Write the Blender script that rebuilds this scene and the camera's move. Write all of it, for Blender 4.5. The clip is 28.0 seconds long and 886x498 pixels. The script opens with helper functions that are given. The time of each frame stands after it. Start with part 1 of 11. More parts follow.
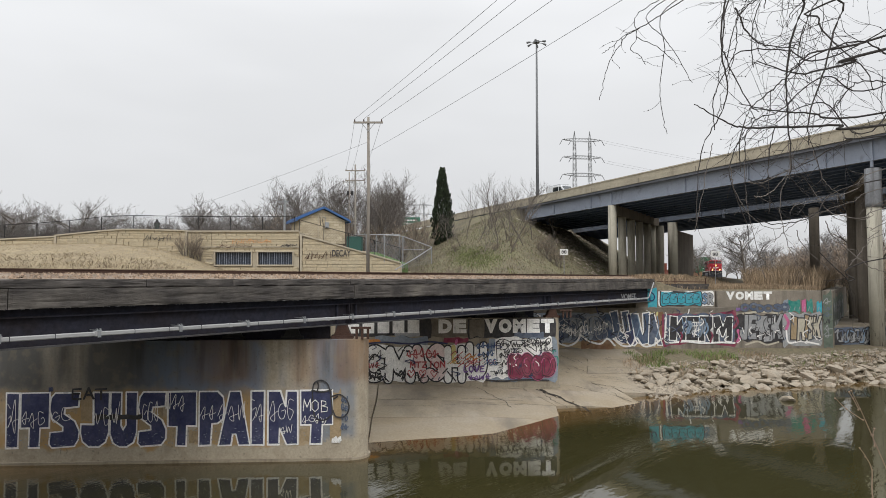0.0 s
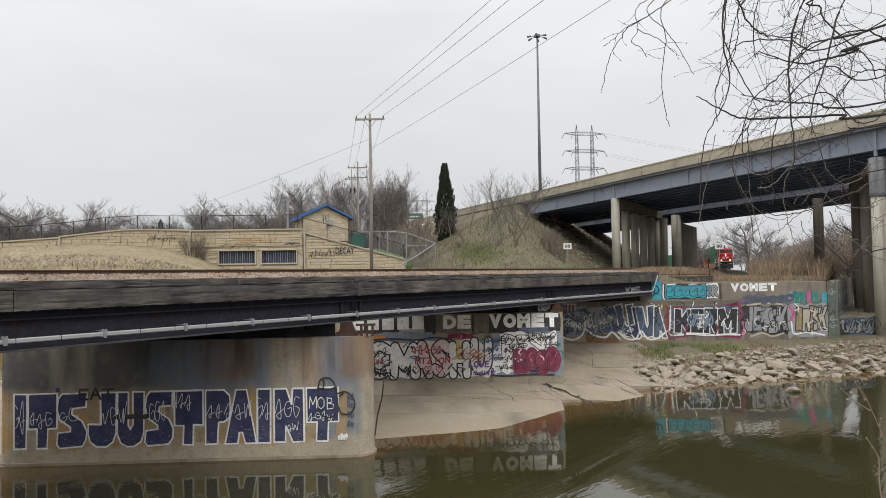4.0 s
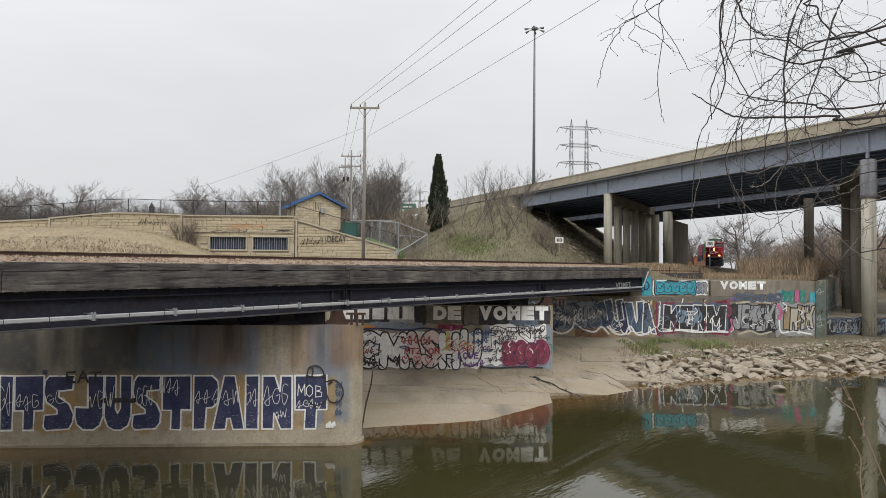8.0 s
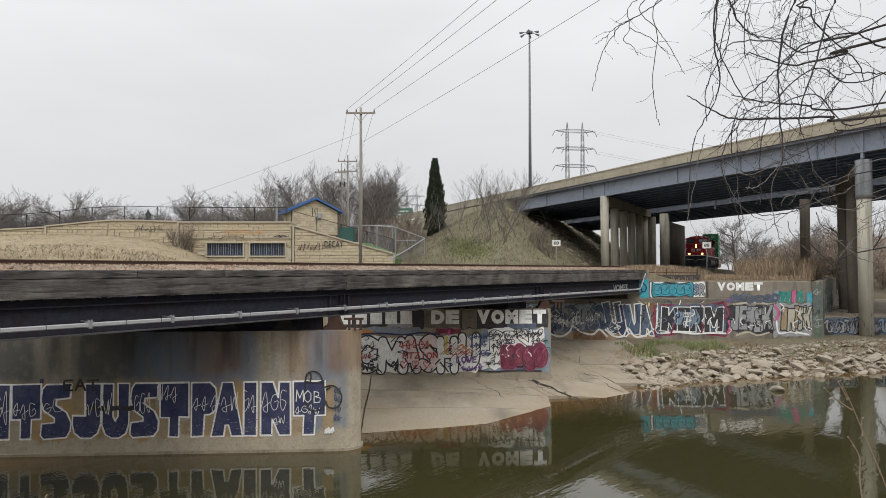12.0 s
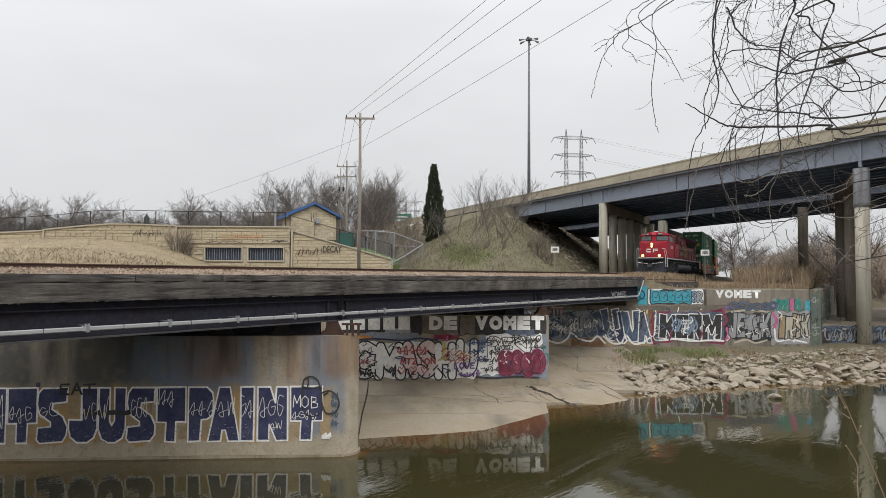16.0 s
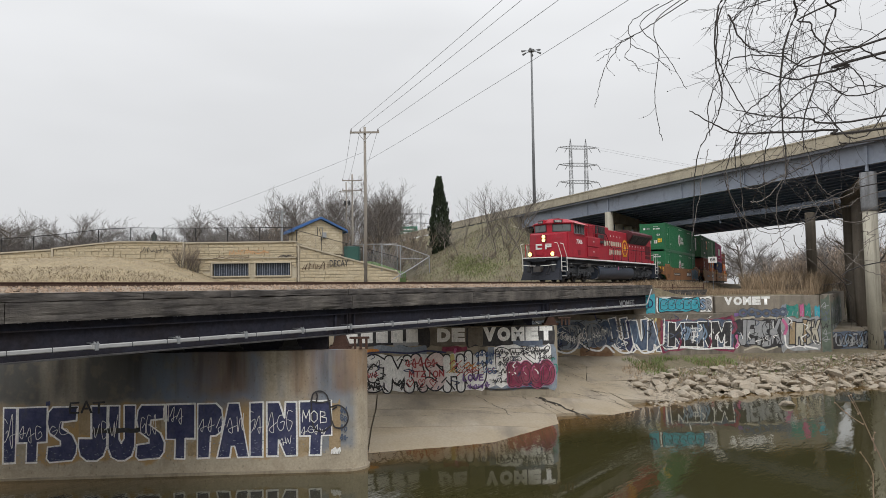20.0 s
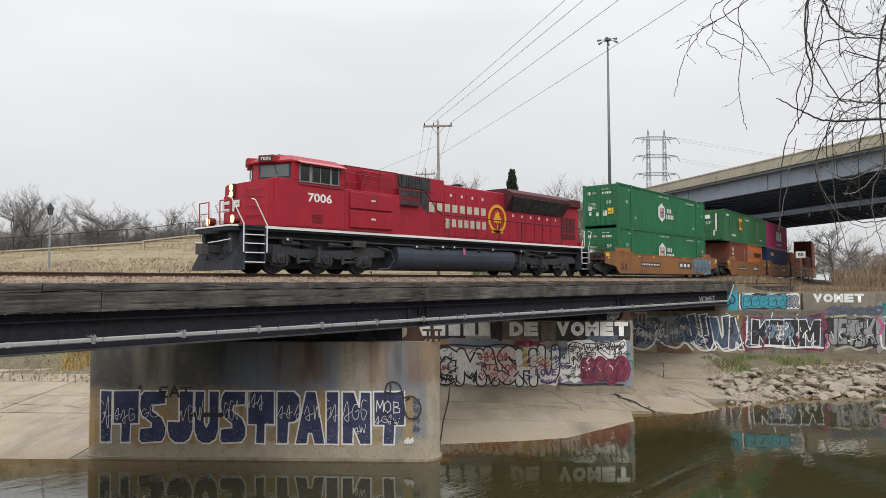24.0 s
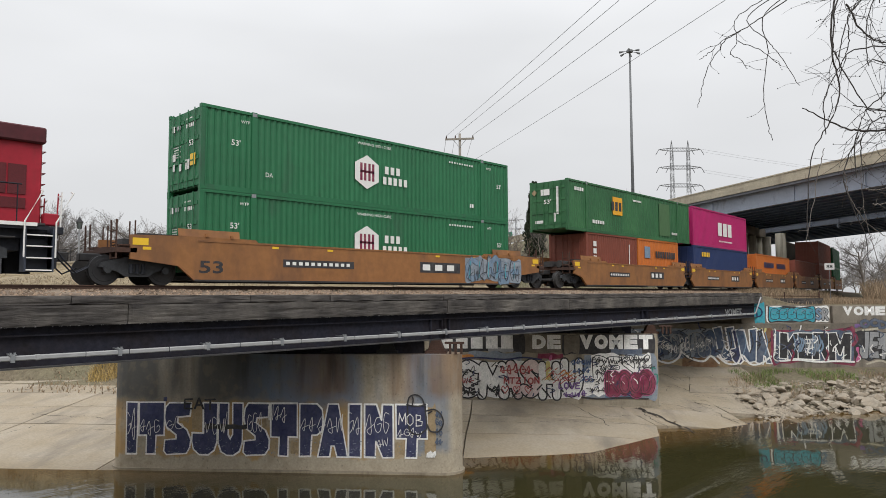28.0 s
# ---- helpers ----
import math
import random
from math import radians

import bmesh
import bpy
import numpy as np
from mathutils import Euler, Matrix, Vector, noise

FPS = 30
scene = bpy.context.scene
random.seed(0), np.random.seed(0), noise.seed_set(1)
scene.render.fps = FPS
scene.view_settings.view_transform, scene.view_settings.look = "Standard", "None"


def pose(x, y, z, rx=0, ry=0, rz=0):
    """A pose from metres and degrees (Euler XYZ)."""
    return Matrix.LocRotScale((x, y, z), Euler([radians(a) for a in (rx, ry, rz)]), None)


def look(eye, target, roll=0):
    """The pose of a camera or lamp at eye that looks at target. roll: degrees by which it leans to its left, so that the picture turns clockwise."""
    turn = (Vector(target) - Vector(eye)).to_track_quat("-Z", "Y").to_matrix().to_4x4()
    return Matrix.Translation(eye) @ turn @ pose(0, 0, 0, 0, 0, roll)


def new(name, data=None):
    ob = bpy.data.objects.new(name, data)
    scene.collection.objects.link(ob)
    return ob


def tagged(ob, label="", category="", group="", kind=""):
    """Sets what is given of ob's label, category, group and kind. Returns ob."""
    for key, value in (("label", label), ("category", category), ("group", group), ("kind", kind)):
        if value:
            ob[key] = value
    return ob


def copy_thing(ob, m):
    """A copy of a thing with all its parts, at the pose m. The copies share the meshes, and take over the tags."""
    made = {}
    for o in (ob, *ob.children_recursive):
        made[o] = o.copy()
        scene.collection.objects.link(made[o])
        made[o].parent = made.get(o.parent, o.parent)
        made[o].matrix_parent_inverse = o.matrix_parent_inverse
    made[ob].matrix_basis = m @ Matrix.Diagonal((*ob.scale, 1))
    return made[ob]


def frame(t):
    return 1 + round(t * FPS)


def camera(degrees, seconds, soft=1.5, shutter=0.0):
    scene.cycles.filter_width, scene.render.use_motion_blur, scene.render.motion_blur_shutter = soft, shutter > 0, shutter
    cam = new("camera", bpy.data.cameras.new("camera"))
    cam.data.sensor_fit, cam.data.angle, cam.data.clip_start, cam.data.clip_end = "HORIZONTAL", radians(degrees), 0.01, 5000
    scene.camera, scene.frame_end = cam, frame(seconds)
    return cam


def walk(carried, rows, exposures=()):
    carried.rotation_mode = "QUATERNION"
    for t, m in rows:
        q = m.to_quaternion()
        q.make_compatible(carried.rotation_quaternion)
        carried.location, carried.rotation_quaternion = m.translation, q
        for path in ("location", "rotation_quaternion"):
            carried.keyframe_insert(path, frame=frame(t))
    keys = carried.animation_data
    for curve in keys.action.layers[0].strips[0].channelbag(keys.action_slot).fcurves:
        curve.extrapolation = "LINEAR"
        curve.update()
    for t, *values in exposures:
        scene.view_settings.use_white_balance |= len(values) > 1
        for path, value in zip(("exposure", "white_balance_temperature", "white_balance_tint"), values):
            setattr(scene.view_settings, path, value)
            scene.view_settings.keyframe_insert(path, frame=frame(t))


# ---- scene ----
# World: x runs along the straight track, y across it away from the eye, z up; water at z = 0.
EYE = 7.28
cam = camera(66.3, 28.0, soft=0.75)
TURNS = [
    (0.0, -52.97, 2.52, 0.04), (0.5, -53.37, 2.33, -0.43), (1.0, -53.72, 1.96, -0.00), (1.5, -52.72, 0.23, 0.74),
    (2.0, -52.53, 1.19, 0.46), (2.5, -52.32, 1.68, 0.54), (4.5, -52.78, 2.24, 0.81), (5.0, -52.85, 2.14, 0.63),
    (5.5, -53.01, 1.87, 0.56), (6.0, -53.60, 1.86, 0.18), (6.5, -53.66, 2.09, -0.10), (7.0, -53.82, 1.91, -0.50),
    (7.5, -53.29, 1.14, -0.51), (8.0, -53.37, 1.41, -0.52), (8.5, -53.12, 1.57, 0.31), (9.0, -53.05, 1.40, 0.26),
    (9.5, -53.35, 0.67, 0.54), (10.0, -53.47, 1.33, 0.23), (10.5, -53.40, 1.35, 0.23), (11.0, -53.78, 1.40, 0.26),
    (11.5, -53.88, 1.68, 0.14), (12.0, -53.59, 1.76, 0.05), (12.5, -53.21, 1.61, 0.05), (14.5, -53.70, 1.70, -0.28),
    (15.0, -53.63, 1.95, -0.33), (15.5, -53.85, 2.30, -0.68), (16.0, -53.73, 2.25, -0.29), (16.5, -53.81, 2.31, -0.25),
    (17.0, -53.82, 2.64, 0.22), (17.5, -53.71, 2.65, -0.20), (18.0, -52.37, 2.56, -1.31), (18.5, -52.82, 1.86, -0.40),
    (19.0, -54.24, 2.51, -0.99), (19.5, -54.16, 3.26, 0.47), (20.0, -53.14, 3.26, 0.72), (20.5, -51.83, 2.92, 0.56),
    (21.0, -50.06, 2.97, 0.65), (21.5, -48.92, 3.34, 0.46), (22.0, -47.80, 3.26, 0.40), (22.5, -47.02, 3.22, 0.41),
    (24.5, -47.04, 2.68, 0.17), (25.0, -45.89, 3.48, 0.70), (25.5, -46.08, 3.70, 0.49), (26.0, -45.36, 4.08, -0.16),
    (26.5, -44.92, 3.74, -0.27), (27.0, -44.52, 3.39, -0.19), (27.5, -44.93, 3.63, -0.21), (28.0, -45.16, 3.81, 0.22),
]
walk(cam, [(t, pose(0, 0, EYE, 90 + pitch, roll, yaw)) for t, yaw, pitch, roll in TURNS],
     exposures=((0.0, 0.07), (2.5, 0.07), (4.5, 0.04), (17.5, 0.04), (19.5, 0.0), (22.5, 0.0), (24.5, 0.10), (25.2, 0.10), (26.5, 0.03), (28.0, 0.03)))

# ---- light: an overcast sky, brighter overhead, and a very soft sun behind it ----
world = bpy.data.worlds.new("overcast_sky")
scene.world = world
world.use_nodes = True
wn, wl = world.node_tree.nodes, world.node_tree.links
wn.clear()
w_out = wn.new("ShaderNodeOutputWorld")
w_bg = wn.new("ShaderNodeBackground")
w_sky = wn.new("ShaderNodeTexSky")
w_sky.sky_type, w_sky.sun_disc = "NISHITA", False
w_sky.sun_elevation, w_sky.sun_rotation = radians(42), radians(200)
w_sky.air_density, w_sky.dust_density = 1.0, 4.0
w_hsv = wn.new("ShaderNodeHueSaturation")
w_hsv.inputs["Saturation"].default_value, w_hsv.inputs["Value"].default_value = 0.15, 0.1
w_co = wn.new("ShaderNodeTexCoord")
w_sep = wn.new("ShaderNodeSeparateXYZ")
w_ramp = wn.new("ShaderNodeValToRGB")
els = w_ramp.color_ramp.elements
els[0].position, els[0].color = 0.0, (0.60, 0.605, 0.615, 1)
els[1].position, els[1].color = 1.0, (1.74, 1.77, 1.83, 1)
for pos, v in ((0.10, 0.66), (0.22, 0.73), (0.36, 0.80), (0.55, 1.2)):
    el = els.new(pos)
    el.color = (v * 0.985, v * 1.0, v * 1.025, 1)
w_noise = wn.new("ShaderNodeTexNoise")
w_noise.inputs["Scale"].default_value, w_noise.inputs["Detail"].default_value = 2.2, 3.0
w_map = wn.new("ShaderNodeMapping")
w_map.inputs["Scale"].default_value = (1, 1, 3.0)
w_mr = wn.new("ShaderNodeMapRange")
w_mr.inputs["From Min"].default_value, w_mr.inputs["From Max"].default_value = 0.3, 0.7
w_mr.inputs["To Min"].default_value, w_mr.inputs["To Max"].default_value = 0.94, 1.06
w_mul = wn.new("ShaderNodeVectorMath")
w_mul.operation = "SCALE"
w_mix = wn.new("ShaderNodeMixRGB")
w_mix.inputs["Fac"].default_value = 0.9
wl.new(w_co.outputs["Generated"], w_sep.inputs[0])
wl.new(w_sep.outputs["Z"], w_ramp.inputs["Fac"])
wl.new(w_co.outputs["Generated"], w_map.inputs[0])
wl.new(w_map.outputs[0], w_noise.inputs["Vector"])
wl.new(w_noise.outputs["Fac"], w_mr.inputs["Value"])
wl.new(w_ramp.outputs["Color"], w_mul.inputs[0])
wl.new(w_mr.outputs[0], w_mul.inputs["Scale"])
wl.new(w_sky.outputs[0], w_hsv.inputs["Color"])
wl.new(w_hsv.outputs[0], w_mix.inputs["Color1"])
wl.new(w_mul.outputs[0], w_mix.inputs["Color2"])
wl.new(w_mix.outputs[0], w_bg.inputs["Color"])
w_bg.inputs["Strength"].default_value = 1.1
wl.new(w_bg.outputs[0], w_out.inputs["Surface"])

sun = new("sun", bpy.data.lights.new("sun", "SUN"))
sun.data.energy, sun.data.angle, sun.data.color = 1.1, radians(30), (1.0, 0.985, 0.95)
sun.matrix_world = look((0, 0, 60), (30, 34, 10))
scene.view_settings.exposure = 0.0

# ---- materials ----
def mat(name, col, rough=0.85, metal=0.0, var=0.18, big=0.35, fine=9.0, bump=0.15, col2=None, patch=0.5, streak=None, streak_amt=0.5,
        streak_scale=(3.0, 3.0, 0.12), grain=None, emit=0.0, spec=0.4, island=0.0, dist=0.02):
    """A procedural surface: base colour, two scales of variation, optional second colour in patches, optional run-down streaks, relief."""
    m = bpy.data.materials.new(name)
    m.use_nodes = True
    n, l = m.node_tree.nodes, m.node_tree.links
    b = n["Principled BSDF"]
    b.inputs["Roughness"].default_value, b.inputs["Metallic"].default_value = rough, metal
    b.inputs["Specular IOR Level"].default_value = spec
    co, info, add = n.new("ShaderNodeTexCoord"), n.new("ShaderNodeObjectInfo"), n.new("ShaderNodeVectorMath")
    mulr = n.new("ShaderNodeMath")
    mulr.operation, mulr.inputs[1].default_value = "MULTIPLY", 37.0
    l.new(info.outputs["Random"], mulr.inputs[0])
    l.new(co.outputs["Object"], add.inputs[0])
    l.new(mulr.outputs[0], add.inputs[1])
    vec = add.outputs[0]
    if grain:
        mp = n.new("ShaderNodeMapping")
        mp.inputs["Scale"].default_value = grain
        l.new(vec, mp.inputs[0])
        gvec = mp.outputs[0]
    else:
        gvec = vec

    def tex(scale, detail, v):
        t = n.new("ShaderNodeTexNoise")
        t.inputs["Scale"].default_value, t.inputs["Detail"].default_value = scale, detail
        t.inputs["Roughness"].default_value = 0.62
        l.new(v, t.inputs["Vector"])
        return t.outputs["Fac"]

    def rng(v, a, c, lo, hi):
        r = n.new("ShaderNodeMapRange")
        for k, x in zip(("From Min", "From Max", "To Min", "To Max"), (a, c, lo, hi)):
            r.inputs[k].default_value = x
        l.new(v, r.inputs["Value"])
        return r.outputs[0]

    def mixc(f, a, c):
        x = n.new("ShaderNodeMixRGB")
        l.new(f, x.inputs["Fac"])
        for k, y in (("Color1", a), ("Color2", c)):
            if isinstance(y, tuple):
                x.inputs[k].default_value = (*y, 1)
            else:
                l.new(y, x.inputs[k])
        return x.outputs[0]

    big_n, fine_n = tex(big, 6.0, vec), tex(fine, 8.0, gvec)
    base = mixc(rng(big_n, 0.5 - 0.16 * patch, 0.5 + 0.16 * patch, 0, 1), col, col2) if col2 else None
    mul = n.new("ShaderNodeMath")
    mul.operation = "MULTIPLY"
    l.new(rng(big_n, 0.3, 0.7, 1 - var, 1 + var), mul.inputs[0])
    l.new(rng(fine_n, 0.25, 0.75, 1 - var, 1 + var), mul.inputs[1])
    val = mul.outputs[0]
    if island:
        geo, m2 = n.new("ShaderNodeNewGeometry"), n.new("ShaderNodeMath")
        m2.operation = "MULTIPLY"
        l.new(val, m2.inputs[0])
        l.new(rng(geo.outputs["Random Per Island"], 0, 1, 1 - island, 1 + island), m2.inputs[1])
        val = m2.outputs[0]
    sc = n.new("ShaderNodeVectorMath")
    sc.operation = "SCALE"
    if base is None:
        sc.inputs[0].default_value = col
    else:
        l.new(base, sc.inputs[0])
    l.new(val, sc.inputs["Scale"])
    colour = sc.outputs[0]
    if streak:
        mp = n.new("ShaderNodeMapping")
        mp.inputs["Scale"].default_value = streak_scale
        l.new(vec, mp.inputs[0])
        colour = mixc(rng(tex(1.0, 7.0, mp.outputs[0]), 0.62 - 0.3 * streak_amt, 0.72, 0, 0.85), colour, streak)
    l.new(colour, b.inputs["Base Color"])
    if bump:
        bp = n.new("ShaderNodeBump")
        bp.inputs["Strength"].default_value, bp.inputs["Distance"].default_value = bump, dist
        l.new(fine_n, bp.inputs["Height"])
        l.new(bp.outputs[0], b.inputs["Normal"])
    if emit:
        b.inputs["Emission Color"].default_value, b.inputs["Emission Strength"].default_value = (*col, 1), emit
    return m


def water_mat():
    m = bpy.data.materials.new("river_water")
    m.use_nodes = True
    n, l = m.node_tree.nodes, m.node_tree.links
    b = n["Principled BSDF"]
    b.inputs["Roughness"].default_value, b.inputs["IOR"].default_value = 0.025, 1.6
    co, mp = n.new("ShaderNodeTexCoord"), n.new("ShaderNodeMapping")
    mp.inputs["Scale"].default_value = (0.5, 1.6, 1.0)
    mp.inputs["Rotation"].default_value = (0, 0, radians(49.75))
    l.new(co.outputs["Object"], mp.inputs[0])
    hs = []
    for s, d in ((0.9, 3.0), (5.0, 2.0)):
        t = n.new("ShaderNodeTexNoise")
        t.inputs["Scale"].default_value, t.inputs["Detail"].default_value = s, d
        l.new(mp.outputs[0], t.inputs["Vector"])
        hs.append(t.outputs["Fac"])
    gust = n.new("ShaderNodeTexNoise")
    gust.inputs["Scale"].default_value, gust.inputs["Detail"].default_value = 0.12, 2.0
    l.new(co.outputs["Object"], gust.inputs["Vector"])
    gr = n.new("ShaderNodeMapRange")
    gr.inputs["From Min"].default_value, gr.inputs["From Max"].default_value = 0.42, 0.65
    gr.inputs["To Min"].default_value, gr.inputs["To Max"].default_value = 0.05, 0.60
    l.new(gust.outputs["Fac"], gr.inputs["Value"])
    mx = n.new("ShaderNodeMath")
    mx.operation = "ADD"
    l.new(hs[0], mx.inputs[0])
    sm = n.new("ShaderNodeMath")
    sm.operation, sm.inputs[1].default_value = "MULTIPLY", 0.25
    l.new(hs[1], sm.inputs[0])
    l.new(sm.outputs[0], mx.inputs[1])
    bp = n.new("ShaderNodeBump")
    bp.inputs["Distance"].default_value = 0.035
    l.new(gr.outputs[0], bp.inputs["Strength"])
    l.new(mx.outputs[0], bp.inputs["Height"])
    l.new(bp.outputs[0], b.inputs["Normal"])
    rc = n.new("ShaderNodeMixRGB")
    rc.inputs["Color1"].default_value, rc.inputs["Color2"].default_value = (0.028, 0.026, 0.010, 1), (0.046, 0.041, 0.016, 1)
    l.new(gust.outputs["Fac"], rc.inputs["Fac"])
    dep, dr, bed = n.new("ShaderNodeAttribute"), n.new("ShaderNodeMapRange"), n.new("ShaderNodeMixRGB")
    dep.attribute_name, dr.interpolation_type = "depth", "SMOOTHSTEP"
    dr.inputs["From Min"].default_value, dr.inputs["From Max"].default_value = 0.48, 0.0
    dr.inputs["To Max"].default_value = 0.9
    l.new(dep.outputs["Fac"], dr.inputs["Value"])
    l.new(dr.outputs[0], bed.inputs["Fac"])
    l.new(rc.outputs[0], bed.inputs["Color1"])
    bed.inputs["Color2"].default_value = (0.115, 0.066, 0.020, 1)
    l.new(bed.outputs[0], b.inputs["Base Color"])
    return m


M = {}
M["water"] = water_mat()
M["concrete_pier"] = mat("pier_concrete", (0.30, 0.26, 0.197), 0.9, var=0.16, big=0.5, fine=14, bump=0.25, streak=(0.11, 0.085, 0.06), streak_amt=0.45, streak_scale=(1.6, 1.6, 0.10))
M["concrete_wall"] = mat("wall_concrete", (0.23, 0.20, 0.162), 0.9, var=0.2, big=0.6, fine=12, bump=0.3, streak=(0.07, 0.06, 0.05), streak_amt=0.5, streak_scale=(1.2, 1.2, 0.15))
M["concrete_slab"] = mat("apron_concrete", (0.345, 0.282, 0.196), 0.92, var=0.2, big=0.35, fine=9, bump=0.3, col2=(0.29, 0.25, 0.195), patch=1.0, streak=(0.17, 0.145, 0.115), streak_amt=0.42, streak_scale=(0.5, 0.14, 0.5))
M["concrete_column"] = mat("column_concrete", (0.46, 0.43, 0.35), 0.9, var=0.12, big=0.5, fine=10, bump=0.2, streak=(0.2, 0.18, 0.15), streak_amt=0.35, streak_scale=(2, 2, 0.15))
M["crack_dirt"] = mat("dark_crack_dirt", (0.034, 0.028, 0.021), 0.95, var=0.3, fine=9, bump=0.2)
# column concrete darkened: overpass shade in the colour, with brown streaks
M["column_shaded"] = mat("stained_shaded_column_concrete", (0.17, 0.145, 0.115), 0.9, var=0.2, big=0.5, fine=10, bump=0.25, streak=(0.09, 0.075, 0.06), streak_amt=0.5, streak_scale=(2, 2, 0.12))
M["barrier"] = mat("barrier_concrete", (0.42, 0.375, 0.29), 0.9, var=0.16, big=0.5, fine=6, bump=0.15, streak=(0.25, 0.22, 0.17), streak_amt=0.3, streak_scale=(0.8, 0.8, 0.3))
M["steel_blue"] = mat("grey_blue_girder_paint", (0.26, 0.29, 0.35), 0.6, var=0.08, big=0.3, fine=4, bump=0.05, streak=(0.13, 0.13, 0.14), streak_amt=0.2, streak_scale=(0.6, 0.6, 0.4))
M["steel_black"] = mat("black_girder_paint", (0.034, 0.035, 0.050), 0.75, var=0.35, big=0.6, fine=7, bump=0.1, col2=(0.022, 0.019, 0.022), patch=0.6, spec=0.15)
M["dusty_steel"] = mat("dusty_grey_steel", (0.15, 0.145, 0.145), 0.8, var=0.3, big=1.0, fine=8, bump=0.1, col2=(0.05, 0.048, 0.05), patch=1.2)
# the fascia girder's paint darkened: under-deck shade is in the colour
M["soffit"] = mat("shaded_girder_paint", (0.15, 0.205, 0.335), 0.75, var=0.15, fine=5, bump=0.05)
# slab concrete darkened bluish for the shade between the girders
M["deck"] = mat("shaded_deck_concrete", (0.16, 0.17, 0.195), 0.9, var=0.2, big=0.3, fine=5, bump=0.1)
M["rust"] = mat("rusty_steel", (0.085, 0.042, 0.028), 0.85, var=0.3, fine=16, bump=0.25, col2=(0.048, 0.027, 0.021), patch=0.8)
M["rail"] = mat("rail_steel", (0.075, 0.042, 0.03), 0.6, 0.3, var=0.2, fine=10, bump=0.1)
M["timber"] = mat("creosoted_timber", (0.058, 0.052, 0.051), 0.92, var=0.24, big=0.9, fine=3.2, bump=0.9, col2=(0.125, 0.112, 0.10), patch=1.6, streak=(0.010, 0.009, 0.010), streak_amt=0.62, streak_scale=(0.8, 4, 5), grain=(1.6, 8, 16), dist=0.03)
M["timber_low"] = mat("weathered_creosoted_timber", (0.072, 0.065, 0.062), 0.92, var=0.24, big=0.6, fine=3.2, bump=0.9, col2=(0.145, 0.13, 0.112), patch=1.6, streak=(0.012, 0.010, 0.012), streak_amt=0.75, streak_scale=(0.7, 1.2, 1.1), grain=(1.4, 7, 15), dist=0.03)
M["ballast"] = mat("ballast_stone", (0.175, 0.128, 0.095), 0.95, var=0.35, big=0.8, fine=16, bump=0.9, col2=(0.25, 0.20, 0.15), patch=1.0, dist=0.04)
M["pvc"] = mat("grey_conduit", (0.33, 0.33, 0.33), 0.55, var=0.1, fine=5, bump=0.05)
M["grass"] = mat("dry_grass_ground", (0.185, 0.148, 0.10), 0.95, var=0.4, big=0.2, fine=3.5, bump=0.9, col2=(0.115, 0.102, 0.062), patch=1.0, dist=0.08)
M["straw"] = mat("dry_straw_lawn", (0.29, 0.235, 0.155), 0.95, var=0.28, big=0.9, fine=5.0, bump=1.0, col2=(0.245, 0.20, 0.125), patch=1.2, dist=0.06)
M["slope"] = mat("rough_slope_grass", (0.165, 0.135, 0.09), 0.95, var=0.4, big=0.16, fine=2.6, bump=1.0, col2=(0.125, 0.122, 0.065), patch=1.3, dist=0.10)
M["rock"] = mat("limestone_rock", (0.335, 0.295, 0.235), 0.92, var=0.3, big=1.2, fine=7, bump=0.5, col2=(0.22, 0.18, 0.135), patch=1.0, island=0.2)
M["stone"] = mat("split_face_stone", (0.50, 0.43, 0.305), 0.95, var=0.2, big=0.8, fine=7, bump=0.7, col2=(0.41, 0.34, 0.23), patch=1.0, dist=0.05)
M["stone_cap"] = mat("stone_coping", (0.42, 0.37, 0.285), 0.9, var=0.1, fine=6, bump=0.2)
M["roof_blue"] = mat("blue_metal_roof", (0.040, 0.11, 0.27), 0.5, var=0.1, fine=3, bump=0.03)
M["iron"] = mat("black_iron", (0.02, 0.02, 0.022), 0.55, 0.2, var=0.2, fine=8, bump=0.05)
M["galv"] = mat("galvanised_steel", (0.30, 0.31, 0.32), 0.5, 0.6, var=0.12, fine=6, bump=0.05)
M["wood_pole"] = mat("weathered_pole_wood", (0.25, 0.225, 0.195), 0.9, var=0.25, fine=6, bump=0.3, grain=(8, 8, 0.4))
M["bark"] = mat("grey_bark", (0.14, 0.12, 0.102), 0.95, var=0.3, fine=8, bump=0.4)
M["twig"] = mat("bare_twig", (0.125, 0.11, 0.10), 0.95, var=0.3, big=0.2, fine=3, bump=0, island=0.3)
M["brush"] = mat("brown_brush_twig", (0.21, 0.165, 0.125), 0.95, var=0.3, big=0.2, fine=3, bump=0, island=0.3)
M["twig_dark"] = mat("dark_twig", (0.045, 0.040, 0.038), 0.9, var=0.3, fine=8, bump=0)
# distant twigs are paler than near ones: haze put into the colour
M["twig_far"] = mat("hazed_far_twig", (0.185, 0.17, 0.16), 0.95, var=0.3, big=0.2, fine=3, bump=0, island=0.3)
# lighter copy of the dark twig: skylight on the lower boughs, as colour
M["twig_pale"] = mat("pale_skylit_twig", (0.15, 0.133, 0.12), 0.9, var=0.3, fine=8, bump=0)
M["brush_pale"] = mat("pale_dry_brush", (0.36, 0.285, 0.22), 0.95, var=0.3, big=0.2, fine=3, bump=0, island=0.3)
M["conifer"] = mat("dark_conifer_foliage", (0.026, 0.036, 0.018), 0.9, var=0.4, big=0.8, fine=4, bump=0, island=0.5)
